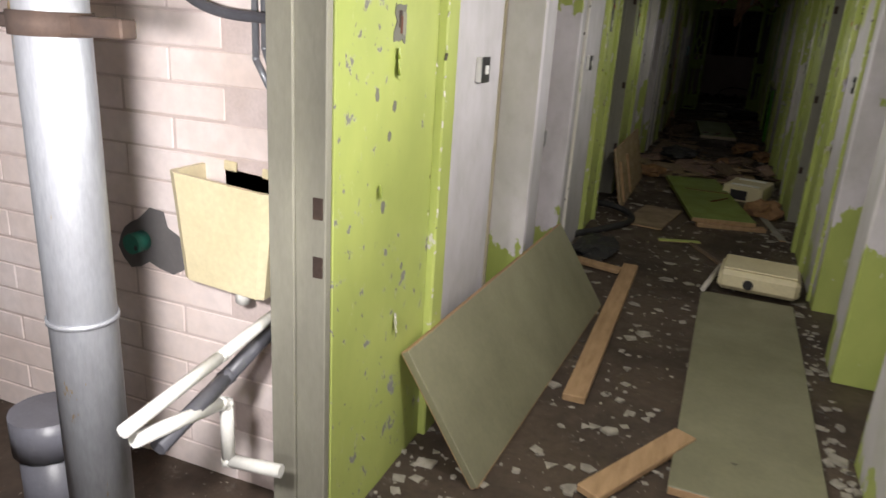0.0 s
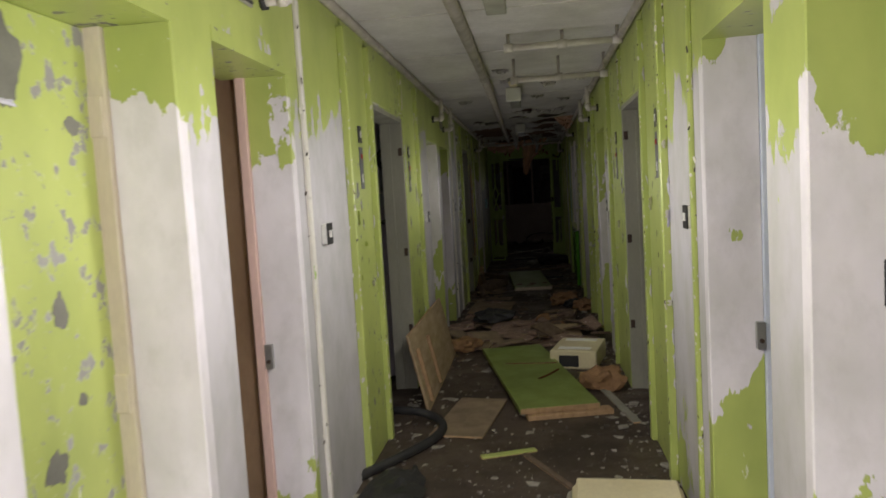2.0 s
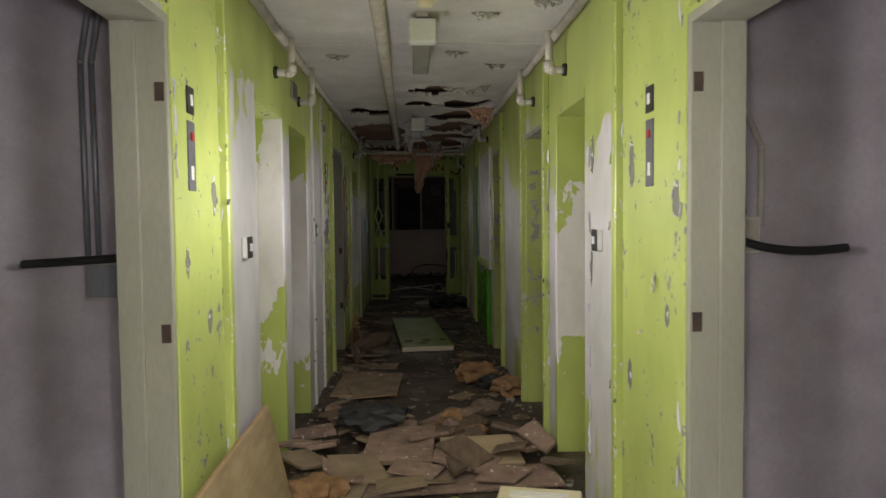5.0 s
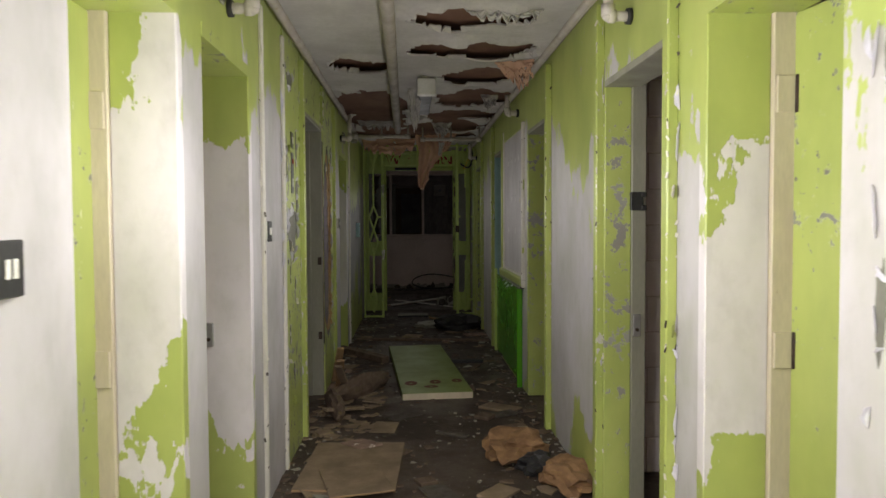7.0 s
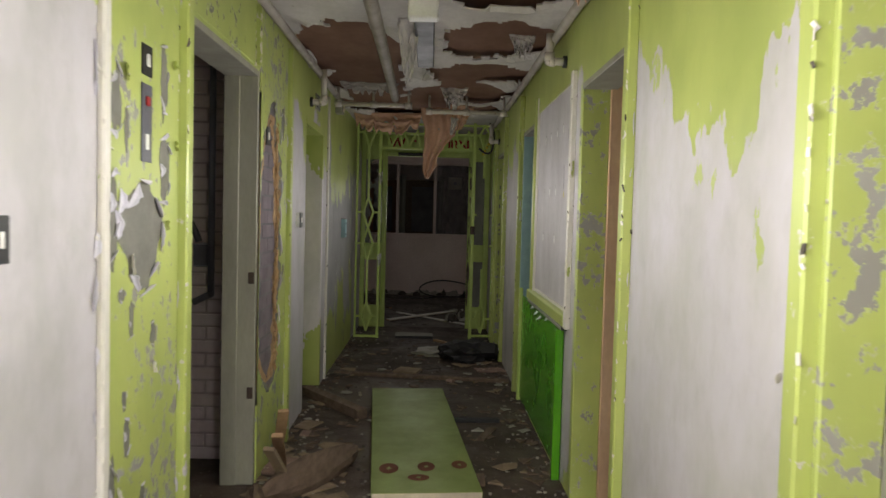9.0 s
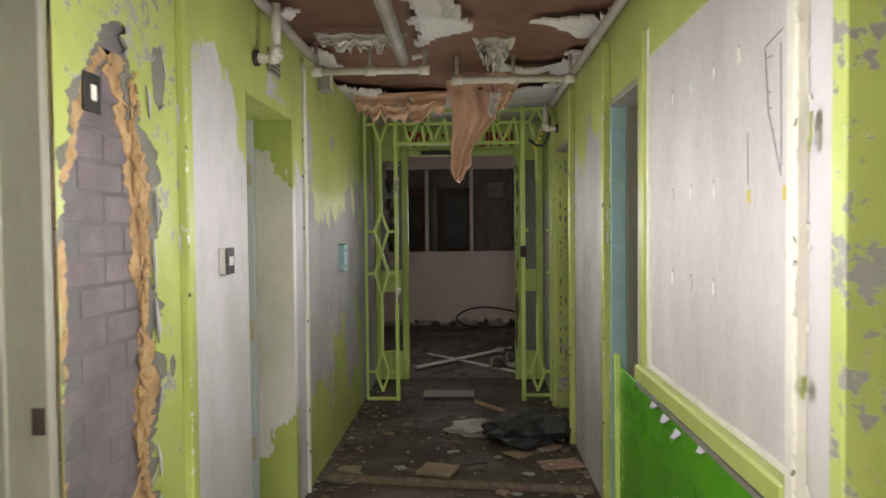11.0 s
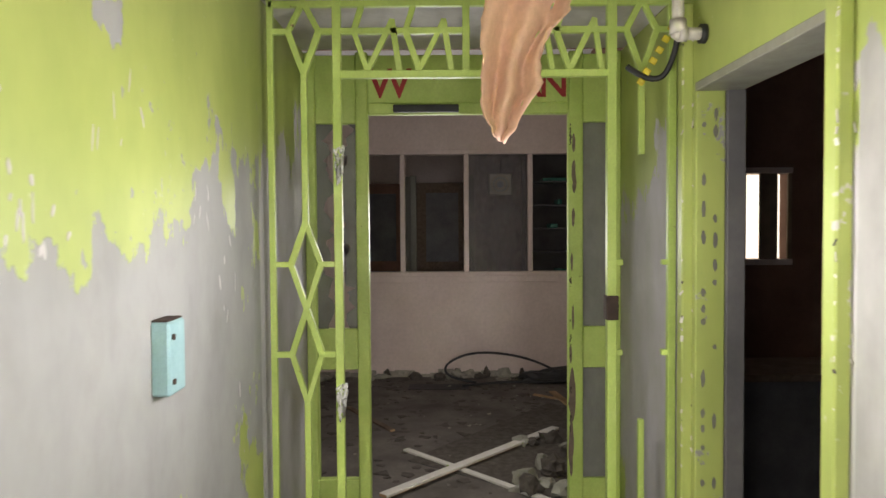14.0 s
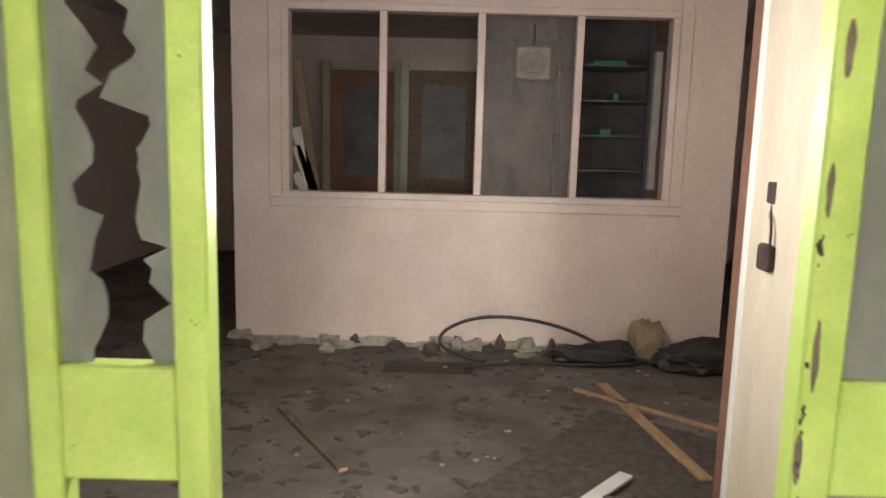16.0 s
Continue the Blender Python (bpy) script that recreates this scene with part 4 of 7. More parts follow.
def vent(y, z):
    ob = thing("wall_vent", "small dark slotted grille high on the wall", "vent", "wall vents", at=pose(L + 0.004, y, z))
    box("frame", M_JGREY, ob, 0, 0.012, -0.09, 0.09, -0.06, 0.06, 0.003)
    for i in range(5):
        box("slat", M_SWITCH, ob, 0.012, 0.018, -0.08, 0.08, -0.05 + 0.022 * i, -0.04 + 0.022 * i, 0.001)


for y in (4.40, 9.92, 14.9):
    vent(y, 2.36)


def strip_lamp(y, length, drop=0.0):
    ob = thing("strip_light", "grey fluorescent strip fitting with a white end cap, unlit", "ceiling light", "strip lights", at=pose(-0.06, y, H - drop))
    box("body", M_GREYPL if y > 12 else M_JGREY, ob, -0.055, 0.055, 0.06, length, -0.10, -0.02, 0.006)
    box("end_cap", M_WHITEPL, ob, -0.075, 0.075, -0.02, 0.06, -0.16, -0.03, 0.008, "white end cap")
    box("mounting", M_PIPE, ob, -0.03, 0.03, 0.0, length - 0.1, -0.02, 0.012, 0.002)


strip_lamp(8.93, 1.15)
strip_lamp(4.55, 1.2)
strip_lamp(12.75, 1.4)
ob = thing("smoke_detector", "round cream smoke detector on the ceiling", "smoke detector", at=pose(-0.05, 8.55, H))
for r1, r2, z0, z1, m, n in ((0.055, 0.055, -0.03, 0.0, M_JGREY, "base"), (0.035, 0.05, -0.075, -0.03, M_CREAMPL, "sensor_head")):
    bm = bmesh.new()
    tube(bm, (0, 0, z0), (0, 0, z1), r1, 16, r2)
    part(n, bm, m, ob)
ob = thing("emergency_lamp", "small grey box lamp high on the wall", "wall lamp", at=pose(L + 0.002, 16.0, 2.50))
box("body", M_JGREY, ob, 0.0, 0.07, -0.06, 0.06, -0.07, 0.07, 0.006)
box("lens", M_CREAMPL, ob, 0.07, 0.08, -0.04, 0.04, -0.05, 0.05, 0.004)


def flap(name, pts_top, drop, seed, material, label, ragged=0.25, taper=0.6, lean=(0, 0)):
    """A torn sheet that hangs from a line with folds and a ragged foot."""
    rnd = random.Random(seed)
    a, b = Vector(pts_top[0]), Vector(pts_top[1])
    nu, nv, verts, faces = 22, 26, [], []
    ends = [drop * (1 - ragged * rnd.random()) * (1 - 0.35 * abs(2 * i / nu - 1) ** 2) for i in range(nu + 1)]
    for i in range(nu + 1):
        u = i / nu
        for j in range(nv + 1):
            v = j / nv
            w = 1 - (1 - taper) * v
            p = a.lerp(b, 0.5 + (u - 0.5) * w)
            fold = 0.012 * math.sin(u * 11 + seed) * v + 0.03 * noise.noise((u * 5, v * 5, seed))
            verts.append((p.x + lean[0] * v + 0.012 * noise.noise((u * 9, v * 9, seed + 2)), p.y + fold + lean[1] * v, p.z - ends[i] * v + 0.01 * noise.noise((u * 7, v * 7, seed + 5))))
    for i in range(nu):
        for j in range(nv):
            if noise.noise((i * 0.35, j * 0.3, seed + 7.0)) > 0.52 and j > 4:
                continue
            k = i * (nv + 1) + j
            faces.append((k, k + 1, k + nv + 2, k + nv + 1))
    me = bpy.data.meshes.new(name)
    me.from_pydata(verts, [], faces)
    me.materials.append(material)
    for p in me.polygons:
        p.use_smooth = True
    ob = new(name, me)
    so = ob.modifiers.new("thick", "SOLIDIFY")
    so.thickness = 0.003
    return tagged(ob, label, "torn lining", "torn ceiling linings")


def cloth(left, right, y, seed, label, material=M_PAPER):
    """A sheet of lining that hangs in folds between two cut edges, each a run of (x, z) from the top down."""
    def along(run, v):
        t = v * (len(run) - 1)
        i = min(int(t), len(run) - 2)
        return Vector(run[i]).lerp(Vector(run[i + 1]), t - i)

    bm, nu, nv, rows = bmesh.new(), 26, 44, []
    for j in range(nv + 1):
        v = j / nv
        a, b = along(left, v), along(right, v)
        a.x += 0.012 * noise.noise((v * 9, seed, 0)) + 0.006 * noise.noise((v * 31, seed, 1))
        b.x += 0.020 * noise.noise((v * 9, seed, 4)) + 0.009 * noise.noise((v * 31, seed, 5))
        row = []
        for i in range(nu + 1):
            u = i / nu
            p = a.lerp(b, u)
            fold = 0.030 * math.sin(u * 13 + 2.2 * v + seed) * (0.4 + v) * (b.x - a.x) / 0.25 + 0.022 * noise.noise((u * 3, v * 6, seed)) + 0.05 * v * (u - 0.5)
            row.append(bm.verts.new((p.x, y + fold, p.y + 0.01 * noise.noise((u * 8, v * 4, seed + 3)))))
        rows.append(row)
    for j in range(nv):
        for i in range(nu):
            if noise.noise((i * 0.30, j * 0.55, seed + 9)) > 0.60 and 2 < i < nu - 2:
                continue
            bm.faces.new((rows[j][i], rows[j][i + 1], rows[j + 1][i + 1], rows[j + 1][i])).smooth = True
    ob = part("torn_lining", bm, material)
    ob.modifiers.new("thick", "SOLIDIFY").thickness = 0.003
    return tagged(ob, label, "torn lining", "torn ceiling linings")


cloth(((-0.13, 2.585), (-0.12, 2.50), (-0.085, 2.38), (-0.09, 2.20), (-0.095, 2.05), (-0.10, 1.95), (-0.07, 1.88)),
      ((0.19, 2.585), (0.20, 2.45), (0.225, 2.31), (0.14, 2.22), (0.07, 2.12), (0.035, 2.00), (-0.04, 1.865)), 16.45, 3.0, "long folded strip of peach lining hanging from the ceiling")
cloth(((0.15, 2.60), (0.17, 2.50), (0.21, 2.42), (0.20, 2.33)), ((0.42, 2.60), (0.37, 2.52), (0.33, 2.44), (0.28, 2.36)), 16.30, 12.0, "short torn tongue of peach lining below the ceiling")
cloth(((0.17, 2.47), (0.18, 2.42), (0.17, 2.36), (0.165, 2.31)), ((0.25, 2.46), (0.24, 2.40), (0.225, 2.34), (0.18, 2.295)), 16.27, 21.0, "torn white corner of the hanging lining", M_CEIL)
flap("torn_lining", ((-0.86, 16.9, H - 0.02), (-0.12, 16.8, H - 0.02)), 0.26, 8, M_PAPER, "sagging torn sheet of peach lining below the ceiling", 0.45, 0.9)
flap("torn_lining", ((0.05, 15.4, H), (0.3, 15.42, H)), 0.22, 15, M_CEIL, "torn flap of white ceiling board", 0.5, 0.5)
flap("torn_lining", ((-0.22, 13.3, H), (-0.08, 13.32, H)), 0.42, 18, M_CEIL, "narrow torn flap of white ceiling board", 0.3, 0.5)
flap("torn_lining", ((0.42, 12.3, H), (0.70, 12.2, H)), 0.22, 21, M_PAPER, "torn flap of peach lining by the wall pipe", 0.5, 0.6, (0.05, 0))
flap("torn_lining", ((0.45, 13.6, H), (0.62, 13.62, H)), 0.16, 24, M_CEIL, "torn flap of white ceiling board", 0.5, 0.6)
flap("torn_lining", ((0.1, 11.0, H), (0.55, 11.02, H)), 0.10, 27, M_CEIL, "peeling flap of white ceiling board", 0.6, 0.8)
flap("torn_lining", ((-0.8, 15.25, H), (-0.3, 15.3, H)), 0.12, 31, M_CEIL, "curled flap of white ceiling board", 0.6, 0.8)
# peeling paint curls low under the front ceiling
for i, (x, y) in enumerate(((-0.22, 8.0), (-0.18, 8.6), (0.35, 8.5), (0.5, 8.7), (0.2, 8.9), (-0.7, 9.9), (0.1, 9.8), (0.4, 10.2))):
    flap("paint_curl", ((x, y, H), (x + 0.16, y + 0.02, H)), 0.05, 40 + i, M_CEIL, "curl of peeling white ceiling paint", 0.6, 0.8)

# curled sheets of paint coming off the panels and frames
def peel(side, y, z, w, h, seed, material=M_WTRIM):
    verts, faces, n = [], [], 8
    for i in range(n + 1):
        for j in range(n + 1):
            u, v = i / n, j / n
            edge = 1 + 0.45 * noise.noise((u * 3, v * 3, seed))
            lift = 0.004 + 0.035 * max(0.0, u - 0.35) ** 1.5 * edge + 0.012 * max(0.0, 0.4 - v)
            dy, dz = (u - 0.5) * w * edge, (v - 0.5) * h * (1 + 0.5 * noise.noise((u * 2, v * 2, seed + 9)))
            verts.append((inward(side, 0.009 + lift), y - dy, z + dz))
    for i in range(n):
        for j in range(n):
            if noise.noise((i * 0.5, j * 0.5, seed * 3.0)) > 0.35 or (i in (0, n - 1) and j in (0, n - 1)):
                continue
            k = i * (n + 1) + j
            faces.append((k, k + 1, k + n + 2, k + n + 1))
    me = bpy.data.meshes.new("paint_flake")
    me.from_pydata(verts, [], faces)
    me.materials.append(material)
    ob = new("paint_flake", me)
    ob.modifiers.new("thick", "SOLIDIFY").thickness = 0.0015
    return tagged(ob, "curled flake of old paint lifting off the wall", "paint flake", "lifting paint flakes")


rnd = random.Random(77)
for side, y, z in (("L", 11.40, 1.88), ("L", 11.78, 1.98), ("L", 11.80, 1.70), ("L", 11.72, 1.42), ("L", 11.45, 1.30), ("L", 11.62, 0.95), ("L", 11.36, 0.62), ("L", 11.50, 0.35),
                   ("L", 5.85, 1.46), ("L", 5.98, 1.30), ("L", 5.82, 1.12), ("L", 6.10, 1.05), ("L", 2.05, 1.50), ("L", 1.95, 1.12), ("L", 2.10, 0.62),
                   ("R", 5.72, 1.86), ("R", 5.68, 1.62), ("R", 5.70, 1.20), ("R", 5.66, 0.84), ("R", 6.05, 1.45), ("R", 7.60, 1.25), ("R", 7.75, 1.05), ("R", 5.58, 1.75), ("R", 5.56, 1.40), ("R", 5.55, 0.95),
                   ("R", 8.15, 1.75), ("R", 8.18, 1.45), ("R", 8.16, 0.75), ("R", 10.72, 1.95), ("R", 10.74, 1.15), ("R", 10.73, 0.85), ("R", 10.72, 0.45), ("R", 9.66, 1.55), ("R", 9.65, 1.05),
                   ("R", 13.02, 1.2), ("R", 13.0, 1.75), ("L", 13.80, 2.1)):
    s = rnd.uniform(0.016, 0.045)
    peel(side, y, z, s, s * rnd.uniform(1.0, 2.2), rnd.uniform(0, 50), M_WTRIM if rnd.random() < 0.6 else M_TRIM)

# larger patches where the paint has come off to the board
for i, (side, y, z, wy, hz, curls, drop) in enumerate((
        ("L", 11.54, 1.44, 0.17, 0.115, 9, 0.7), ("L", 11.345, 1.78, 0.030, 0.10, 4, 0.0), ("L", 11.42, 1.72, 0.018, 0.05, 2, 0.3), ("L", 11.72, 1.62, 0.045, 0.12, 5, 0.0), ("L", 11.71, 1.92, 0.030, 0.10, 4, 0.3),
        ("L", 11.335, 1.45, 0.025, 0.14, 4, 0.0), ("L", 11.50, 2.30, 0.09, 0.06, 3, 0.0), ("L", 11.39, 1.21, 0.020, 0.025, 3, 0.0), ("L", 11.46, 1.14, 0.018, 0.05, 3, 0.4), ("L", 11.63, 1.06, 0.022, 0.04, 3, 0.0),
        ("L", 11.41, 0.89, 0.016, 0.03, 2, 0.3), ("L", 11.43, 0.78, 0.022, 0.06, 4, 0.3), ("L", 11.33, 0.60, 0.02, 0.12, 3, 0.0), ("L", 11.55, 0.52, 0.025, 0.05, 3, 0.0), ("L", 13.60, 2.03, 0.05, 0.07, 3, 0.4),
        ("L", 13.66, 1.12, 0.02, 0.03, 2, 0.0), ("L", 5.966, 1.53, 0.016, 0.030, 2, 0.0), ("L", 5.87, 1.45, 0.020, 0.026, 1, 0.5), ("L", 5.995, 1.415, 0.012, 0.03, 1, 0.0), ("L", 5.828, 1.305, 0.022, 0.03, 1, 0.4),
        ("L", 6.06, 1.19, 0.009, 0.02, 0, 0.0), ("L", 5.90, 1.22, 0.008, 0.016, 0, 0.0), ("R", 5.745, 1.74, 0.026, 0.075, 4, 0.3), ("R", 5.71, 1.61, 0.020, 0.026, 2, 0.0), ("R", 5.95, 1.28, 0.010, 0.018, 0, 0.0),
        ("R", 5.92, 1.16, 0.010, 0.014, 0, 0.0), ("R", 6.04, 1.55, 0.008, 0.02, 0, 0.0), ("R", 5.675, 1.42, 0.014, 0.10, 3, 0.0), ("R", 5.675, 0.95, 0.014, 0.08, 3, 0.0),
        ("L", 2.167, 1.78, 0.010, 0.02, 0, 0.0), ("L", 1.99, 1.06, 0.014, 0.016, 0, 0.4), ("L", 1.93, 1.41, 0.012, 0.018, 0, 0.0), ("L", 2.05, 1.37, 0.013, 0.016, 0, 0.0), ("L", 2.02, 1.28, 0.013, 0.014, 0, 0.5), ("L", 2.15, 0.81, 0.010, 0.014, 0, 0.0))):
    scar(side, y, z, wy, hz, 2.7 + i * 1.37, 0.0125 if y > 13 else 0.008, curls, drop)
# bare patches on the recessed doors
for i, (y, z, wy, hz) in enumerate(((3.50, 1.96, 0.085, 0.12), (3.77, 1.82, 0.03, 0.025), (3.64, 1.31, 0.028, 0.05), (3.57, 0.90, 0.04, 0.045), (3.70, 1.05, 0.016, 0.02),
                                    (14.97, 2.06, 0.02, 0.022), (14.92, 1.82, 0.02, 0.02), (15.08, 1.13, 0.02, 0.026), (15.16, 1.0, 0.02, 0.035), (15.1, 0.7, 0.02, 0.02))):
    scar("L", y, z, wy, hz, 71 + i * 2.3, -0.2625, 2 if wy > 0.05 else 0)
# edges of the worn east frames, where the paint has curled off in long slivers
rnd = random.Random(52)
for y0, proud in ((10.70, 0.004), (8.60, 0.002), (9.66, 0.002), (5.585, 0.002), (11.24, 0.002)):
    side = "L" if y0 == 11.24 else "R"
    for i in range(9):
        z = rnd.uniform(0.3, 2.3)
        curl(None, side, y0 + rnd.gauss(0, 0.008), z, rnd.choice((0, 180)) + rnd.uniform(-15, 15), rnd.uniform(0.04, 0.15), rnd.uniform(0.012, 0.03), rnd.uniform(0, 60), proud)
# paint lifting along the cover strips of the middle corridor
for side, y0 in (("L", 5.69), ("L", 6.255), ("L", 7.50), ("L", 8.04), ("L", 8.13), ("L", 10.72), ("L", 11.86), ("L", 13.74), ("R", 6.19), ("R", 7.38), ("R", 8.03), ("R", 9.73), ("R", 10.63), ("R", 11.94), ("R", 15.19)):
    for i in range(7):
        z = rnd.uniform(0.25, 2.4)
        curl(None, side, y0 + rnd.gauss(0, 0.006), z, rnd.choice((0, 180)) + rnd.uniform(-18, 18), rnd.uniform(0.03, 0.11), rnd.uniform(0.008, 0.022), rnd.uniform(0, 60), 0.009)
for i, (side, y, z, wy, hz) in enumerate((("R", 7.42, 1.55, 0.03, 0.06), ("R", 7.50, 1.15, 0.02, 0.04), ("R", 7.90, 1.70, 0.03, 0.09), ("R", 7.92, 0.85, 0.025, 0.06), ("L", 7.60, 1.35, 0.02, 0.05), ("L", 7.85, 1.10, 0.025, 0.05),
                                          ("L", 7.95, 1.60, 0.03, 0.08), ("R", 8.55, 1.80, 0.02, 0.09), ("R", 8.57, 1.25, 0.016, 0.10))):
    scar(side, y, z, wy, hz, 130 + i * 3.1, 0.008 if y < 8.1 else 0.001, 3)
# short white scratches and torn spots in the wall sheet by the gate
bm = bmesh.new()
for y0, z0, n in ((15.95, 1.78, 9), (16.1, 1.62, 8), (16.35, 1.9, 6), (16.9, 1.75, 6), (17.2, 1.5, 6), (17.3, 1.0, 5), (16.7, 0.75, 4), (15.8, 1.35, 4), (16.2, 0.95, 3)):
    for i in range(n):
        y, z, h = y0 + rnd.gauss(0, 0.06), z0 + rnd.gauss(0, 0.07), rnd.uniform(0.006, 0.035)
        w, lean = rnd.uniform(0.002, 0.008), rnd.uniform(-0.4, 0.4)
        plate(bm, [(L + 0.0055, y + lean * h * math.sin(a) + w * rnd.uniform(0.5, 1.2) * math.cos(a), z + h * rnd.uniform(0.7, 1.1) * math.sin(a)) for a in (k * math.tau / 7 for k in range(7))], (-0.002, 0, 0))
tagged(part("paint_scratch", bm, M_BOARD), "short white scratches and torn spots in the wall", "paint chips", kind="stuff")
# lines of dark chips down the last east frame
for x in (R + 0.028, R + 0.072):
    bm = bmesh.new()
    z = 0.35
    while z < 2.12:
        h = rnd.uniform(0.012, 0.038)
        if rnd.random() < 0.75:
            n = rnd.randrange(6, 10)
            plate(bm, [(x + rnd.uniform(0.006, 0.011) * math.cos(k * math.tau / n), 17.432, z + h * rnd.uniform(0.7, 1.1) * math.sin(k * math.tau / n)) for k in range(n)], (0, 0.004, 0))
        z += h * 2 + rnd.uniform(0.01, 0.05)
    tagged(part("bare_chip", bm, M_BARE), "line of dark bare chips down the lime frame", "paint chips", kind="stuff")

# ---- hatch on the east wall ----
def hatch():
    ob = thing("boarded_hatch", "pale scuffed hatch board with torn spots above a green ledge", "hatch")
    f = R + 0.01
    box("board", M_BOARD, ob, f, R + 0.03, 13.12, 14.50, 0.86, 2.36, 0.003, "pale grey board")
    box("trim", M_WTRIM, ob, f - 0.016, f + 0.004, 14.40, 14.43, 0.95, 2.36, 0.003, "white painted edge bead")
    box("trim", M_TRIM, ob, f - 0.03, f + 0.004, 14.43, 14.495, 0.95, 2.36, 0.004, "lime painted edge")
    box("trim", M_WTRIM, ob, f - 0.010, f + 0.004, 13.12, 14.40, 0.955, 0.975, 0.003, "white painted bottom bead")
    box("ledge", M_TRIM, ob, R - 0.035, R + 0.02, 13.10, 14.52, 0.885, 0.955, 0.008, "green painted ledge")
    box("grip_strip", M_SWITCH, ob, R - 0.032, R + 0.0, 13.12, 14.50, 0.862, 0.885, 0.003, "black ribbed strip")
    bm = bmesh.new()
    for i in range(86):
        cube(bm, R - 0.0335, R - 0.03, -0.004, 0.004, -0.009, 0.009, 0, pose(0, 13.13 + 0.016 * i, 0.8735, 30, 0, 0))
    part("rib", bm, M_JGREY, ob, "grey ribs of the strip")["kind"] = "stuff"
    rnd = random.Random(14)
    for row, z in enumerate((2.015, 1.655, 1.352)):
        for y in (14.10, 13.89, 13.665) + ((13.47,) if row == 0 else ()):
            bm = bmesh.new()
            w, h = rnd.uniform(0.008, 0.018), rnd.uniform(0.016, 0.03)
            plate(bm, [(f - 0.0025, y + w * rnd.uniform(0.6, 1.2) * math.cos(a), z + h * rnd.uniform(0.6, 1.2) * math.sin(a)) for a in (k * math.tau / 9 for k in range(9))], (0.004, 0, 0))
            part("torn_spot", bm, M_WHITEPL if rnd.random() < 0.6 else M_BOARD, ob, "torn spot in the board's face")
            box("screw_mark", M_JGREY, ob, f - 0.002, f + 0.001, y - 0.003, y + 0.003, z + h, z + h + rnd.uniform(0.004, 0.01), 0)
    for y in (13.40, 13.188):
        box("sticker", M_YEL, ob, f - 0.001, f + 0.001, y - 0.008, y + 0.008, 1.61, 1.645, 0, "yellowed scrap of tape")
    for a, b in (((13.30, 2.0), (13.28, 1.84)), ((13.28, 1.84), (13.205, 1.67)), ((13.21, 1.99), (13.204, 1.69)), ((13.30, 1.97), (13.26, 1.97)), ((13.285, 1.89), (13.268, 1.88)), ((13.278, 1.845), (13.26, 1.84)),
                 ((13.26, 1.79), (13.245, 1.785)), ((13.41, 1.80), (13.405, 1.66)), ((13.30, 2.0), (13.20, 2.02))):
        d = Vector((0, b[0] - a[0], b[1] - a[1]))
        box("pencil_line", M_GREYPL, ob, -0.0012, 0.001, -0.0014, 0.0014, 0, d.length, 0, "", Matrix.Translation((f, a[0], a[1])) @ Matrix.Rotation(-math.atan2(d.y, d.z), 4, "X"))
    low = thing("lower_panel", "glossy strong green lower wall panel below the hatch, its edge peeling", "wall panel", kind="structure")
    box("panel_board", M_GREENP, low, R - 0.012, R + 0.002, 13.22, 14.92, 0.03, 0.86, 0.003)
    box("edge_post", M_GREENP, low, R - 0.05, R - 0.004, 13.17, 13.22, 0.0, 0.86, 0.005)
    box("edge_post", M_GATE, low, R - 0.035, R - 0.004, 14.92, 14.96, 0.0, 0.92, 0.005)
    for y, z, l, w in ((14.22, 0.82, 0.10, 0.05), (14.10, 0.80, 0.08, 0.04), (13.95, 0.78, 0.06, 0.05), (13.70, 0.82, 0.07, 0.03)):
        curl(low, "R", y, z + w, 270, l, w, y, 0.0125)


M_YEL = simple("yellow_tape", (0.6, 0.48, 0.02), (0.5, 0.4, 0.02), 0.4)
hatch()

# ---- gate of patterned bars ----
BARS = [0]


def bar(bm, a, b, r=0.011):
    BARS[0] += 1
    r += 0.0005 * (BARS[0] % 5)
    a, b = Vector(a), Vector(b)
    d = b - a
    m = Matrix.Translation((a + b) / 2) @ d.to_track_quat("Z", "Y").to_matrix().to_4x4()
    cube(bm, -r, r, -r, r, -d.length / 2 - r * 0.5, d.length / 2 + r * 0.5, 0.002, m)


def diamond(bm, x, z, hw, up, dn, y):
    for a, b in (((x, y, z + up), (x - hw, y, z)), ((x, y, z + up), (x + hw, y, z)), ((x - hw, y, z), (x, y, z - dn)), ((x + hw, y, z), (x, y, z - dn))):
        bar(bm, a, b)


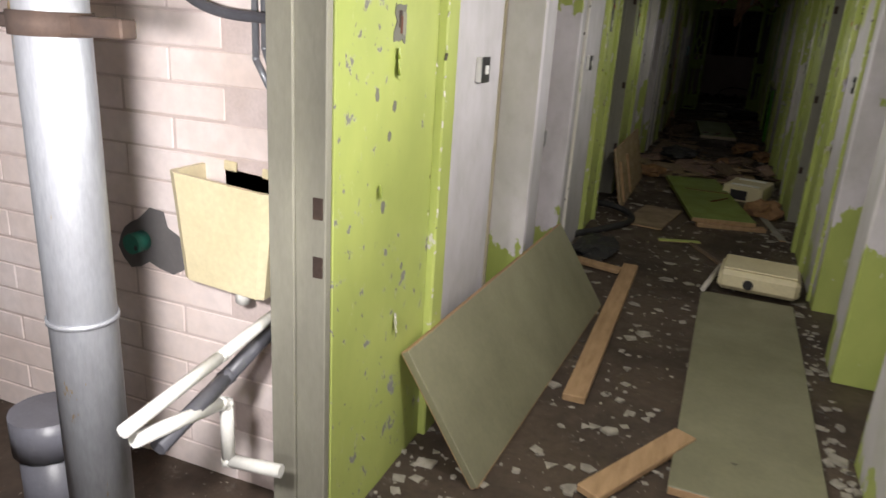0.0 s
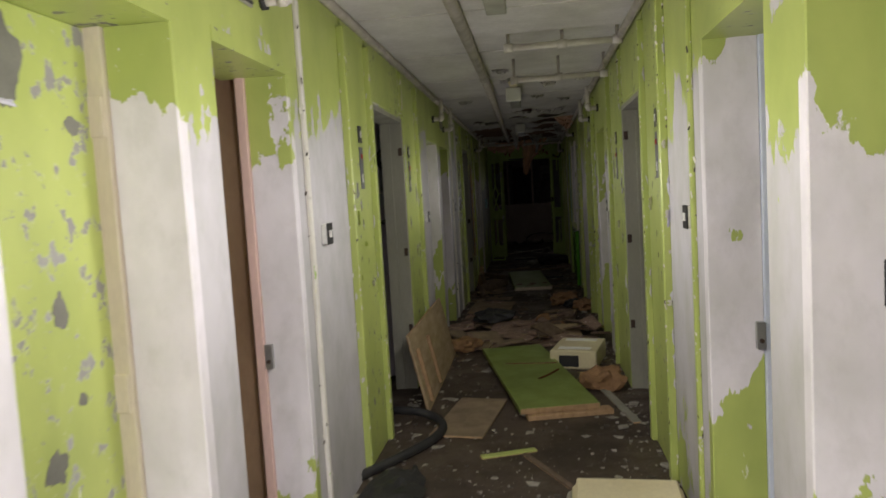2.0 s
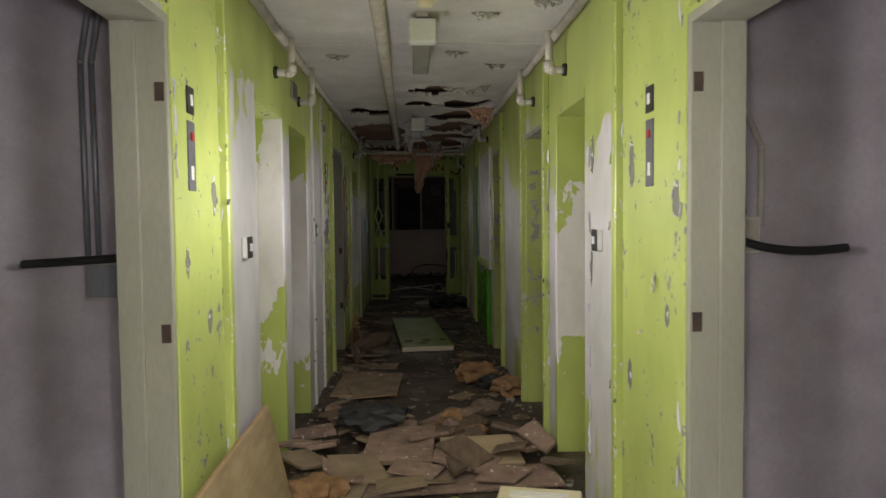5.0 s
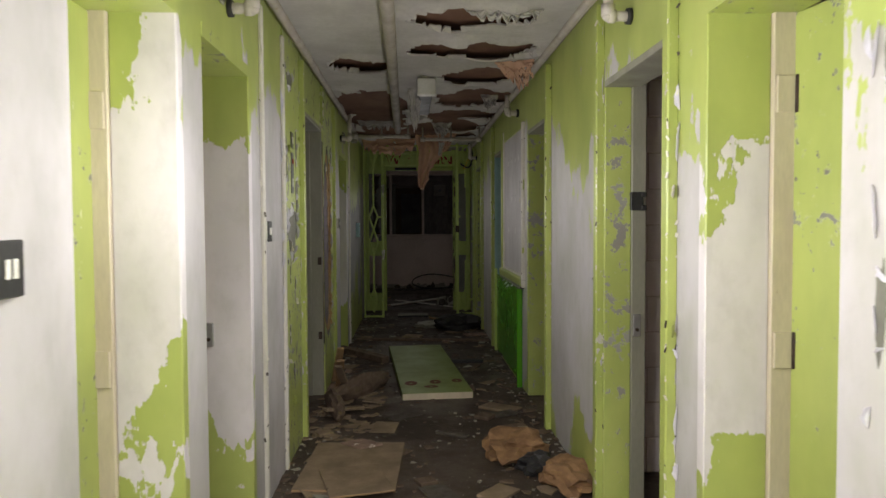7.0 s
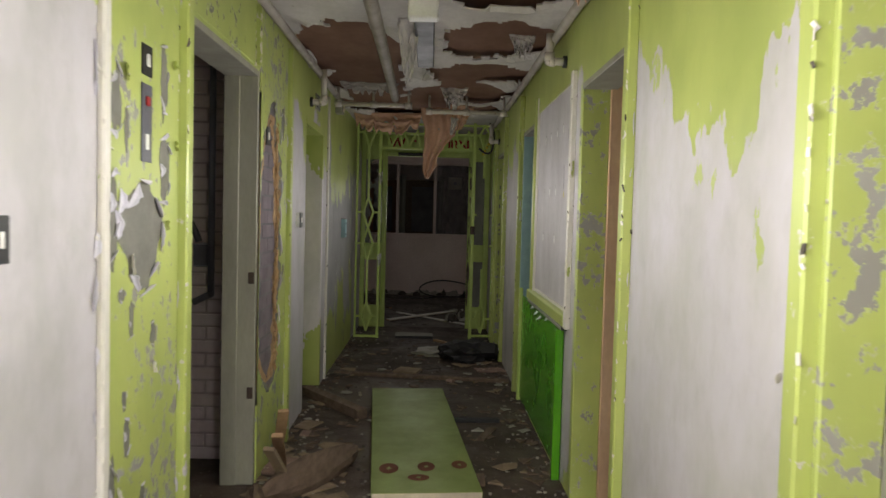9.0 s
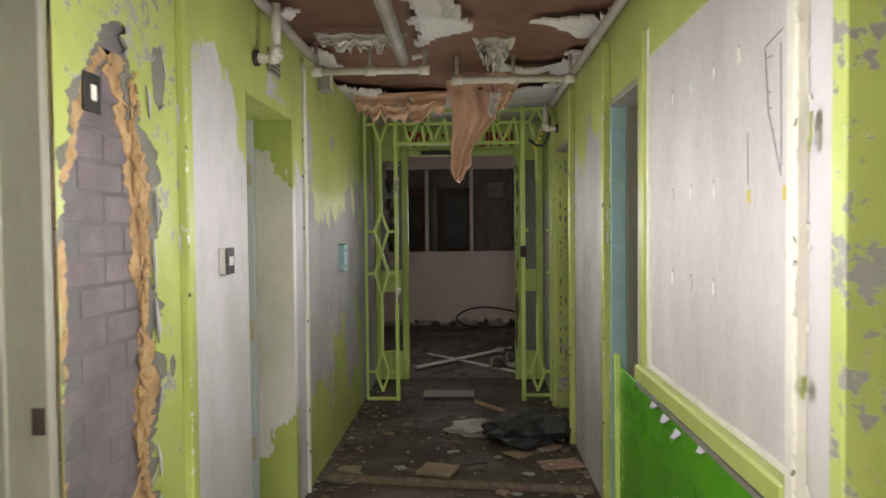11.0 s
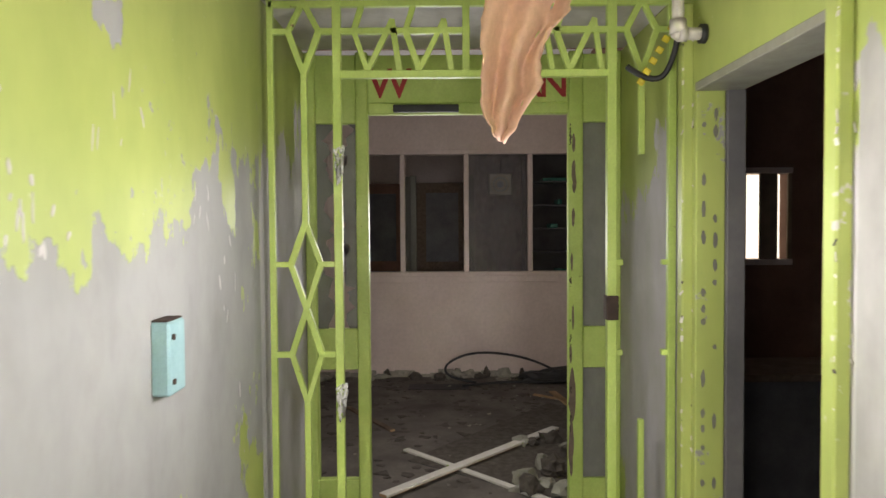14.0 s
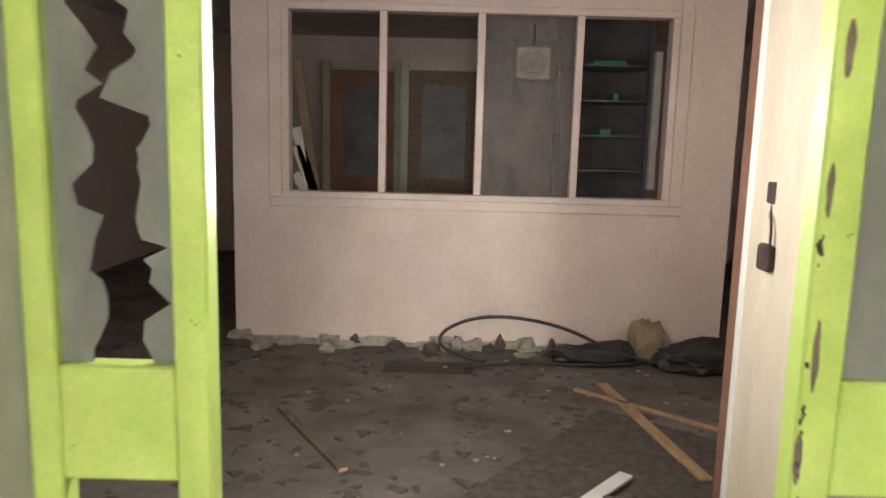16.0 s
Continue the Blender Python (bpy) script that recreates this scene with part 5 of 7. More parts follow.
def gate():
    ob = thing("metal_gate", "lime painted steel grille gate with diamond bars, some cut away", "gate")
    y = GATE
    for x, r, z1 in ((-0.885, 0.012, H), (-0.615, 0.016, 2.60), (0.50, 0.018, 2.60), (0.745, 0.014, H)):
        bm = bmesh.new()
        bar(bm, (x, y, 0.02), (x, y, z1 - 0.01), r)
        part("post", bm, M_GATE, ob)
    for x0, x1, z, r in ((-0.885, -0.615, 0.03, 0.014), (0.50, 0.745, 0.06, 0.012), (-0.615, 0.50, 2.285, 0.014), (-0.885, 0.745, 2.57, 0.011)):
        bm = bmesh.new()
        bar(bm, (x0, y, z), (x1, y, z), r)
        part("rail", bm, M_GATE, ob)
    xc, hw = -0.75, 0.062
    bm = bmesh.new()
    diamond(bm, xc, 1.515, hw, 0.17, 0.185, y)
    diamond(bm, xc, 1.144, hw, 0.185, 0.20, y)
    diamond(bm, xc, 0.27, hw, 0.17, 0.17, y)
    diamond(bm, xc, 2.46, hw, 0.12, 0.17, y)
    for z in (1.515, 1.144, 0.27, 2.46):
        bar(bm, (-0.885, y, z), (xc - hw, y, z))
        bar(bm, (xc + hw, y, z), (-0.615, y, z))
    bar(bm, (xc, y, 1.685), (xc, y, 2.29))
    bar(bm, (xc, y, 0.44), (xc, y, 0.944))
    part("diamond_panel", bm, M_GATE, ob)["kind"] = "stuff"
    bm, xr = bmesh.new(), 0.622
    diamond(bm, xr, 0.27, hw, 0.17, 0.17, y)
    diamond(bm, xr, 2.46, hw, 0.12, 0.17, y)
    for z in (0.27, 2.46):
        bar(bm, (0.50, y, z), (xr - hw, y, z))
        bar(bm, (xr + hw, y, z), (0.745, y, z))
    bar(bm, (xr, y, 0.44), (xr, y, 0.86))
    bar(bm, (xr, y, 1.96), (xr, y, 2.29))
    for z in (1.515, 1.144):
        bar(bm, (0.50, y, z), (0.54, y, z))
        bar(bm, (0.71, y, z), (0.745, y, z))
    part("diamond_panel", bm, M_GATE, ob, "diamond panel with its middle bars cut out")["kind"] = "stuff"
    bm, x = bmesh.new(), -0.615
    bar(bm, (-0.615, y, 2.46), (-0.08, y, 2.46))
    bar(bm, (0.02, y, 2.46), (0.50, y, 2.46))
    for x0 in (-0.49, -0.28, 0.13, 0.33):
        bar(bm, (x0 - 0.055, y, 2.46), (x0, y, 2.30))
        bar(bm, (x0, y, 2.30), (x0 + 0.1, y, 2.50))
        bar(bm, (x0 - 0.055, y, 2.46), (x0 - 0.02, y, 2.57))
        bar(bm, (x0 + 0.1, y, 2.50), (x0 + 0.13, y, 2.30))
    bar(bm, (-0.09, y, 2.285), (-0.09, y, 2.59), 0.014)
    part("transom_panel", bm, M_GATE, ob)["kind"] = "stuff"
    box("lock_box", M_RUST, ob, 0.475, 0.525, y - 0.03, y + 0.03, 1.28, 1.38, 0.004, "rusty lock box")
    return ob


gate()
# striped tape tied to the gate, a strip of rag on the post
curve_thing("hazard_tape", [(0.55, 17.6, 2.30), (0.66, 17.56, 2.20), (0.72, 17.5, 2.34), (0.70, 17.42, 2.52), (0.66, 17.46, 2.58)], 0.012, M_BLACK)
tagged(bpy.data.objects["hazard_tape"], "yellow and black striped tape looped over the gate", "tape")
for a in range(6):
    u = a / 6
    box("tape_stripe", M_YEL, bpy.data.objects["hazard_tape"], -0.014, 0.014, -0.014, 0.014, -0.012, 0.012, 0.003, "", pose(0.60 + 0.11 * u, 17.58 - 0.12 * u, 2.235 + 0.22 * u, 20, 30, 0))
for z in (1.90, 0.93):
    rag = flap("rag", ((-0.63, GATE - 0.02, z + 0.08), (-0.585, GATE - 0.02, z + 0.10)), 0.16, int(z * 50), M_WHITEPL, "scrap of white plastic tied to the gate post", 0.4, 0.7)
    tagged(rag, category="rag", group="rags on the gate")

# ---- second frame with side lights ----
def door_screen():
    ob = thing("door_screen", "lime painted door frame with glazed side lights, one broken", "door frame", kind="structure")
    y0, y1 = FRAME - 0.03, FRAME + 0.03
    for a, b in ((L + 0.001, -0.87), (-0.655, -0.589), (0.487, 0.565), (0.70, R - 0.001)):
        box("post", M_GATE, ob, a, b, y0, y1, 0, 2.6, 0.006)
    box("head", M_GATE, ob, -0.589, 0.487, y0 + 0.004, y1 - 0.004, 2.268, 2.33, 0.005)
    box("head_board", M_GATE, ob, -0.589, 0.487, y0 + 0.015, y1 - 0.01, 2.33, 2.585, 0.003)
    for a, b, zs in ((-0.87, -0.655, ((0, 0.29), (0.892, 1.115), (2.22, 2.585))), (0.565, 0.70, ((0, 0.29), (0.896, 1.12), (2.22, 2.585)))):
        for z0, z1 in zs:
            box("rail", M_GATE, ob, a, b, y0 + 0.006, y1 - 0.006, z0, z1, 0.004)
    box("glass_pane", M_GLASSD, ob, 0.565, 0.70, FRAME - 0.004, FRAME + 0.004, 1.12, 2.22, 0, "dusty glass pane")
    box("glass_pane", M_GLASSD, ob, 0.565, 0.70, FRAME - 0.004, FRAME + 0.004, 0.29, 0.896, 0, "dusty glass pane")
    rnd = random.Random(4)
    for x, s, base in ((-0.87, 1, 0.055), (-0.655, -1, 0.045)):
        z, w, chunk = 1.115, base, []
        while z < 2.22:
            chunk.append((z, max(0.012, min(0.13, w))))
            w += rnd.gauss(0, 0.024) + (base - w) * 0.3
            z += rnd.uniform(0.012, 0.045)
        chunk.append((2.22, base))
        bm = bmesh.new()
        for q in (-0.003, 0.003):
            rows = [(bm.verts.new((x, FRAME + q, z)), bm.verts.new((x + s * w, FRAME + q, z))) for z, w in chunk]
            for a, c in zip(rows, rows[1:]):
                bm.faces.new((a[0], a[1], c[1], c[0]))
        part("glass_shard", bm, M_GLASSD, ob, "jagged broken glass remnant")
    box("closer_arm", M_BLACK, ob, -0.45, -0.10, y0 - 0.03, y0, 2.275, 2.315, 0.004, "black door closer")
    bm = bmesh.new()
    for i in range(7):
        zc, spread = rnd.uniform(0.5, 2.2), rnd.uniform(0.01, 0.05)
        for j in range(14):
            z, w, h = zc + rnd.gauss(0, spread), rnd.uniform(0.001, 0.004), rnd.uniform(0.002, 0.008)
            cube(bm, -w, w, -0.0012, 0.0012, -h, h, 0, pose(0.4945 + abs(rnd.gauss(0, 0.003)), y0 + 0.0003 * (j % 4), z, 0, rnd.uniform(-30, 30), 0))
    part("bare_chip", bm, M_RUST, ob, "dark bare chips in the lime paint")["kind"] = "stuff"
    for z0, z1, w, x in ((0.30, 0.62, 0.012, 0.500), (0.60, 0.90, 0.017, 0.506), (0.92, 1.02, 0.007, 0.497), (1.10, 1.24, 0.006, 0.510), (1.42, 1.52, 0.006, 0.504), (1.66, 1.76, 0.008, 0.512), (1.84, 2.02, 0.012, 0.516), (2.06, 2.16, 0.009, 0.514)):
        bm, n = bmesh.new(), 18
        edge = [(x + w * math.cos(a) * (1 + 0.6 * noise.noise((math.cos(a) * 2, math.sin(a) * 5, z0 * 9))), y0 - 0.001, (z0 + z1) / 2 + (z1 - z0) / 2 * math.sin(a)) for a in (k * math.tau / n for k in range(n))]
        plate(bm, edge, (0, 0.003, 0))
        part("bare_patch", bm, M_CHIPB, ob, "brown bare patch where the lime paint has gone")


door_screen()


def writing(word, x, z, size, y):
    cu = bpy.data.curves.new("letter", "FONT")
    cu.body, cu.size, cu.extrude, cu.align_x = word, size, 0.001, "CENTER"
    cu.offset = 0.003
    tmp = bpy.data.objects.new("letter", cu)
    me = bpy.data.meshes.new_from_object(tmp)
    bpy.data.objects.remove(tmp)
    me.materials.append(M_RED)
    ob = new("painted_letter", me)
    ob.matrix_world = pose(x, y, z, 90, 0, 0)
    return tagged(ob, "red hand painted letter on the lime head board", "writing", "painted letters")


writing("W", -0.47, 2.36, 0.22, FRAME - 0.018)
writing(".", -0.23, 2.46, 0.22, FRAME - 0.018)
for x, c in ((0.17, "U"), (0.29, "R"), (0.41, "N")):
    writing(c, x, 2.36, 0.20, FRAME - 0.018)

# ---- end window ----
def end_window():
    ob = thing("window_1", "pale timber four light window in the end partition", "window", kind="structure")
    y0, y1 = END - 0.015, END + 0.115
    box("frame_head", M_PARTN, ob, W0, W1, y0, y1, WT - 0.05, WT + 0.002, 0.005)
    box("frame_sill", M_PARTN, ob, W0, W1, y0 - 0.02, y1, WB - 0.002, WB + 0.045, 0.006)
    for x in (W0 + 0.025, -0.634, 0.065, 0.765, W1 - 0.025):
        box("mullion", M_PARTN, ob, x - 0.027, x + 0.027, y0 + 0.004, y1 - 0.004, WB + 0.045, WT - 0.05, 0.005)
    box("casing", M_PARTN, ob, W0 - 0.09, W1 + 0.09, y0 - 0.008, END, WB - 0.07, WB - 0.002, 0.004)
    box("casing", M_PARTN, ob, W0 - 0.09, W0 - 0.002, y0 - 0.006, END, WB, WT + 0.08, 0.004)
    box("casing", M_PARTN, ob, W1 + 0.002, W1 + 0.09, y0 - 0.006, END, WB, WT + 0.08, 0.004)
    box("glass_pane", M_GLASS, ob, 0.092, 0.738, END + 0.05, END + 0.056, WB + 0.045, WT - 0.05, 0, "dusty brown glass pane")
    fan = thing("extractor_fan", "square cream extractor fan in the window pane", "fan", at=pose(0.44, END + 0.049, 2.12))
    bm = bmesh.new()
    cube(bm, -0.13, 0.13, -0.03, 0.0, -0.12, 0.12, 0.015)
    part("casing", bm, simple("dusty_fan_plastic", (0.22, 0.20, 0.18), (0.16, 0.145, 0.13), 0.5), fan)
    for k in range(4):
        bm = bmesh.new()
        r0 = 0.03 + 0.022 * k
        for a in range(16):
            u, w = a * math.tau / 16, (a + 1) * math.tau / 16
            tube(bm, (r0 * math.cos(u), -0.034, r0 * math.sin(u)), (r0 * math.cos(w), -0.034, r0 * math.sin(w)), 0.004, 5)
        part("grille_ring", bm, M_GREYPL if k % 2 == 0 else M_CARD, fan)
    bm = bmesh.new()
    tube(bm, (0, -0.045, 0), (0, -0.03, 0), 0.03, 12)
    part("hub", bm, M_GREYPL, fan)
    curve_thing("pull_cord", [(0, -0.02, 0.12), (0.01, -0.03, 0.2), (0, -0.02, 0.27)], 0.004, M_BLACK, fan)


end_window()


# ---- service room by the start ----
def stack_pipe(x, y, r, label, joints=(0.90, 2.1)):
    ob = thing("soil_pipe", label, "pipe", at=pose(x, y, 0))
    bm = bmesh.new()
    tube(bm, (0, 0, 0), (0, 0, H), r, 24)
    part("pipe_run", bm, M_METAL, ob)
    for z in joints:
        bm = bmesh.new()
        tube(bm, (0, 0, z - 0.012), (0, 0, z), r * 1.06, 24)
        part("joint_ring", bm, M_METAL, ob)
    bm = bmesh.new()
    tube(bm, (0, 0, 1.55), (0, 0, 1.60), r * 1.1, 24)
    cube(bm, r * 0.8, r + 0.14, -0.025, 0.02, 1.555, 1.595, 0.004)
    cube(bm, -r - 0.25, -r * 0.8, -0.02, 0.02, 1.56, 1.59, 0.004)
    part("pipe_bracket", bm, M_RUST, ob, "rusted iron bracket")
    return ob


stack_pipe(-1.335, 1.20, 0.078, "galvanised soil pipe with a rusted bracket in the service room")


def cistern(m, label, name="toilet_cistern", on_wall=True):
    """A lidless high cistern: a tapered open box with a thick rim, two lugs and an outlet boss."""
    ob = thing(name, label, "cistern", "cream cisterns", at=m)
    bm = bmesh.new()
    w, d, h, t = 0.235, 0.20, 0.44, 0.012
    ring = []
    for s, z in ((0.80, 0.0), (1.0, h), (0.92, h), (0.74, 0.03)):
        k = s
        ring.append([bm.verts.new((x * k, y * (k if y < 0 else 1), z)) for x, y in ((-w, 0), (-w, -d * 0.9), (-w * 0.85, -d), (w * 0.85, -d), (w, -d * 0.9), (w, 0))])
    for a, b in zip(ring, ring[1:]):
        for i in range(6):
            bm.faces.new((a[i], a[(i + 1) % 6], b[(i + 1) % 6], b[i]))
    bm.faces.new(ring[0][::-1])
    bm.faces.new(ring[3])
    tank = part("tank", bm, M_CREAMPL, ob)
    for x in (-0.09, 0.09):
        box("lug", M_CREAMPL, tank, x - 0.03, x + 0.03, -0.012, 0.0, h - 0.005, h + 0.035, 0.004)
    bm = bmesh.new()
    tube(bm, (0.06, -d * 0.5, -0.06), (0.06, -d * 0.5, 0.01), 0.03, 14)
    part("outlet", bm, M_WHITEPL, tank)
    for z, x in ((0.36, -0.228), (0.32, -0.224), (0.26, -0.218)):
        box("lever_slot", M_BLACK, tank, x - 0.004, x + 0.01, -0.12, -0.06, z - 0.01, z + 0.012, 0.002)
    return ob


cistern(pose(-1.318, 1.815, 0.80, 0, 4, 0) @ Matrix.Diagonal((0.787, 0.787, 0.787, 1)), "cream plastic toilet cistern without a lid on the brick wall")

def nearer(p):
    """Service fittings drawn up to the brick wall close behind the opening."""
    return Vector((0.016, 0.42, 1.606)).lerp(Vector(p), 0.787)


for pts, r, m, lab in ((((-1.46, 1.30, 0.42), (-1.46, 1.75, 0.47), (-1.46, 2.17, 0.52)), 0.018, M_WHITEPL, "thin white waste pipe running to the brick wall"),
                       (((-1.48, 1.45, 0.27), (-1.48, 1.8, 0.36), (-1.48, 2.17, 0.46)), 0.024, M_GREYPL, "grey plastic pipe running to the brick wall"),
                       (((-1.47, 1.35, 0.36), (-1.47, 1.75, 0.28), (-1.47, 1.78, 0.26), (-1.47, 1.78, 0.02), (-1.25, 1.80, 0.03)), 0.02, M_WHITEPL, "white elbow pipe low in the service room")):
    pipe_thing("waste_pipe", [nearer(p) for p in pts], r, m, lab, "service room pipes")
for dx in (0, 0.04, 0.08):
    pipe_thing("conduit", (nearer(p) for p in ((-1.60 + dx, 2.18, H), (-1.60 + dx, 2.18, 1.46 + dx), (-1.54 + dx * 0.6, 2.17, 1.37 + dx * 0.8), (-1.2, 2.16, 1.33 + dx * 0.8))), 0.010, M_METAL, "steel conduit bending along the brick wall", "conduits")
tagged(curve_thing("black_cable", [nearer(p) for p in [(-1.95, 2.13, 2.0), (-1.92, 2.12, 1.70), (-1.72, 2.12, 1.61), (-1.45, 2.12, 1.61), (-1.2, 2.1, 1.56)]], 0.016, M_GREYPL), "thick dark cable drooping across the brick wall", "cable")
ob = thing("pipe_stub", "teal plastic pipe stub in a broken patch of wall", "pipe", at=pose(-1.74, 1.815, 0.855))
bm = bmesh.new()
tube(bm, (0, -0.06, 0), (0, 0, 0), 0.035, 16)
part("stub", bm, M_TEAL, ob)
bm = bmesh.new()
got = bmesh.ops.create_circle(bm, cap_ends=True, segments=18, radius=0.135, matrix=pose(0.03, -0.004, -0.02, 90, 0, 0))
for v in got["verts"]:
    n = noise.noise((v.co.x * 9, v.co.z * 9, 4.0))
    v.co.x *= 1 + 0.5 * n
    v.co.z *= 0.8 + 0.5 * n
part("bare_patch", bm, M_DARKRM, ob, "grey bare patch")
ob = thing("floor_bucket", "dark grey plastic pipe socket standing in the service room", "pipe", at=pose(-1.66, 1.32, 0.0))
for r, z0, z1 in ((0.09, 0.0, 0.36), (0.105, 0.36, 0.48)):
    bm = bmesh.new()
    tube(bm, (0, 0, z0), (0, 0, z1), r, 18)
    part("socket", bm, M_GREYPL, ob)

# service rooms further on: pipes, boxes and cables
for x, z1 in ((-1.37, 1.37), (-1.33, 1.34), (-1.20, 1.62)):
    pipe_thing("conduit", ((x + 0.1, 7.8, H), (x, 7.82, 2.1), (x, 7.83, z1)), 0.011, M_METAL, "steel conduit down the lilac wall", "conduits")
for x, z, w in ((-1.31, 1.27, 0.07), (-1.19, 1.55, 0.06)):
    ob = thing("junction_box", "grey metal junction box on the lilac wall", "junction box", "junction boxes", at=pose(x, 7.86, z))
    case = box("case", M_PIPE, ob, -w, w, -0.05, 0, -w, w, 0.006)
    box("lid", M_METAL, case, -w * 0.9, w * 0.9, -0.055, -0.05, -w * 0.9, w * 0.9, 0.003)
tagged(curve_thing("black_cable", [(-1.6, 7.8, 1.34), (-1.4, 7.79, 1.35), (-1.22, 7.79, 1.36), (-1.05, 7.8, 1.37)], 0.016, M_BLACK), "black cable between boxes on the lilac wall", "cable")
tagged(curve_thing("black_cable", [(-1.10, 7.75, 2.0), (-1.19, 7.72, 1.95), (-1.20, 7.72, 1.85), (-1.10, 7.76, 1.76)], 0.02, M_BLACK), "black cable loop behind the door lining", "cable")
pipe_thing("waste_pipe", ((-1.14, 7.78, 0.0), (-1.14, 7.78, 0.34), (-1.12, 7.80, 0.40)), 0.03, M_GREYPL, "grey waste pipe stub by the wall", "service room pipes")
pipe_thing("soil_pipe", ((-1.16, 6.55, 0), (-1.16, 6.55, H)), 0.05, M_METAL, "slim galvanised pipe behind the opening", "service room pipes")
for pts in ([(1.0, 7.66, 2.2), (1.05, 7.64, 1.95), (1.02, 7.64, 1.7), (1.1, 7.65, 1.5)], [(0.95, 7.66, 1.98), (1.06, 7.62, 2.0), (1.09, 7.62, 1.88), (0.97, 7.66, 1.80)], [(1.1, 7.66, 1.40), (1.25, 7.64, 1.34), (1.5, 7.65, 1.37)]):
    tagged(curve_thing("black_cable", pts, 0.016, M_BLACK), "black cable drooping on the lilac wall", "cable", "service room cables")
pipe_thing("conduit", ((1.05, 7.69, H), (1.05, 7.69, 2.05), (1.19, 7.69, 1.75), (1.19, 7.69, 1.45)), 0.012, M_PIPE, "pale conduit down the lilac wall", "conduits")
ob = thing("junction_box", "white square box on the lilac wall", "junction box", "junction boxes", at=pose(1.12, 7.72, 1.42))
box("case", M_WHITEPL, ob, -0.06, 0.06, -0.05, 0, -0.07, 0.07, 0.006)
box("lid", M_PIPE, ob, -0.05, 0.05, -0.055, -0.05, -0.06, 0.06, 0.003)
tagged(curve_thing("black_cable", [(-1.62, 13.32, 1.45), (-1.50, 13.3, 1.50), (-1.38, 13.3, 1.46), (-1.32, 13.3, 1.3)], 0.02, M_BLACK), "black cable stub on the painted bricks", "cable", "service room cables")
ob = thing("junction_box", "grey plastic box on the painted bricks", "junction box", "junction boxes", at=pose(-1.32, 13.4, 1.22))
box("case", M_METAL, ob, -0.05, 0.05, -0.05, 0, -0.07, 0.07, 0.006)
box("lid", M_GREYPL, ob, -0.045, 0.045, -0.055, -0.05, -0.06, 0.06, 0.003)
pipe_thing("waste_pipe", ((-1.25, 13.3, H), (-1.25, 13.3, 1.0), (-1.35, 13.3, 0.95)), 0.02, M_GREYPL, "grey pipe down the painted bricks", "service room pipes")
ob = thing("wall_socket", "small steel switch plate on the pink tiles", "switch", at=pose(1.30, 11.09, 1.40))
box("face_plate", M_STEEL, ob, -0.04, 0.04, -0.012, 0, -0.05, 0.05, 0.004)
box("rocker", M_WHITEPL, ob, -0.012, 0.012, -0.018, -0.012, -0.02, 0.02, 0.002)
ob = thing("wall_cabinet", "brown wooden wall cabinet over the pink tiles", "cabinet", at=pose(1.42, 11.08, 2.40))
box("body", M_WOODD, ob, -0.14, 0.14, -0.14, 0, -0.36, 0.3, 0.006)
box("cabinet_door", M_WOOD, ob, -0.13, 0.13, -0.155, -0.14, -0.35, 0.29, 0.004)


# ---- boards, cisterns and junk on the corridor floor ----
def slab(name, m, w, l, t, material, label, category="board", edge=None, group=""):
    """A board in its own frame: w along x, l along y, lying on z 0, with a core showing at its ends."""
    ob = thing(name, label, category, group, at=m)
    bm = bmesh.new()
    cube(bm, 0, w, 0, l, 0.004, t, 0.003)
    part("face_sheet", bm, material, ob)
    for a, b in ((-0.004, 0.0), (l, l + 0.004)):
        box("end_grain", edge or M_WOOD, ob, 0.004, w - 0.004, a, b, 0.002, t - 0.002, 0.001, "raw wooden edge")
    box("core", edge or M_WOOD, ob, 0.003, w - 0.003, 0.001, l - 0.001, 0.0, 0.006, 0)
    return ob


def leaning(name, a, b, top_x, top_z, t, material, label, category, edge=None):
    """A board that stands on the floor along a line a to b and leans on the west wall."""
    a, b = Vector((*a, 0)), Vector((*b, 0))
    along = (b - a).normalized()
    up = Vector((top_x - (a.x + b.x) / 2, 0, top_z))
    h = up.length
    up.normalize()
    out = along.cross(up).normalized()
    up = out.cross(along).normalized()
    m = Matrix((along.to_4d(), up.to_4d(), out.to_4d(), (0, 0, 0, 1))).transposed()
    m.translation = a
    m.col[0][3] = m.col[1][3] = m.col[2][3] = 0
    return slab(name, m, (b - a).length, h, t, material, label, category, edge), m


ob, m = leaning("leaning_board", (-0.60, 2.14), (-0.50, 4.18), -0.86, 0.47, 0.035, M_OLIVE, "olive laminate door blank leaning on the wall, raw edge showing", "board")
ob, m = leaning("plywood_sheet", (-0.75, 6.82), (-0.76, 8.62), -0.88, 0.56, 0.02, M_PLY, "dirty plywood panel with battens leaning on the wall", "board")
for x in (0.12, 0.62):
    box("batten", M_WOOD, ob, x, x + 0.05, 0.04, 0.48, -0.028, 0.0, 0.004, "raw timber batten")
    box("batten", M_WOOD, ob, x, x + 0.05, 0.04, 0.44, 0.02, 0.045, 0.004, "raw timber batten")
slab("floor_board", pose(0.07, 2.45, 0.0, 0, 0, -0.5), 0.56, 2.30, 0.035, M_OLIVE, "dusty olive laminate door blank flat on the floor", "board", group="olive boards")
slab("timber_plank", pose(-0.44, 2.95, 0.0, 0, 0, 0.5), 0.105, 2.1, 0.035, M_WOOD, "raw timber plank along the floor", "plank", group="loose planks")
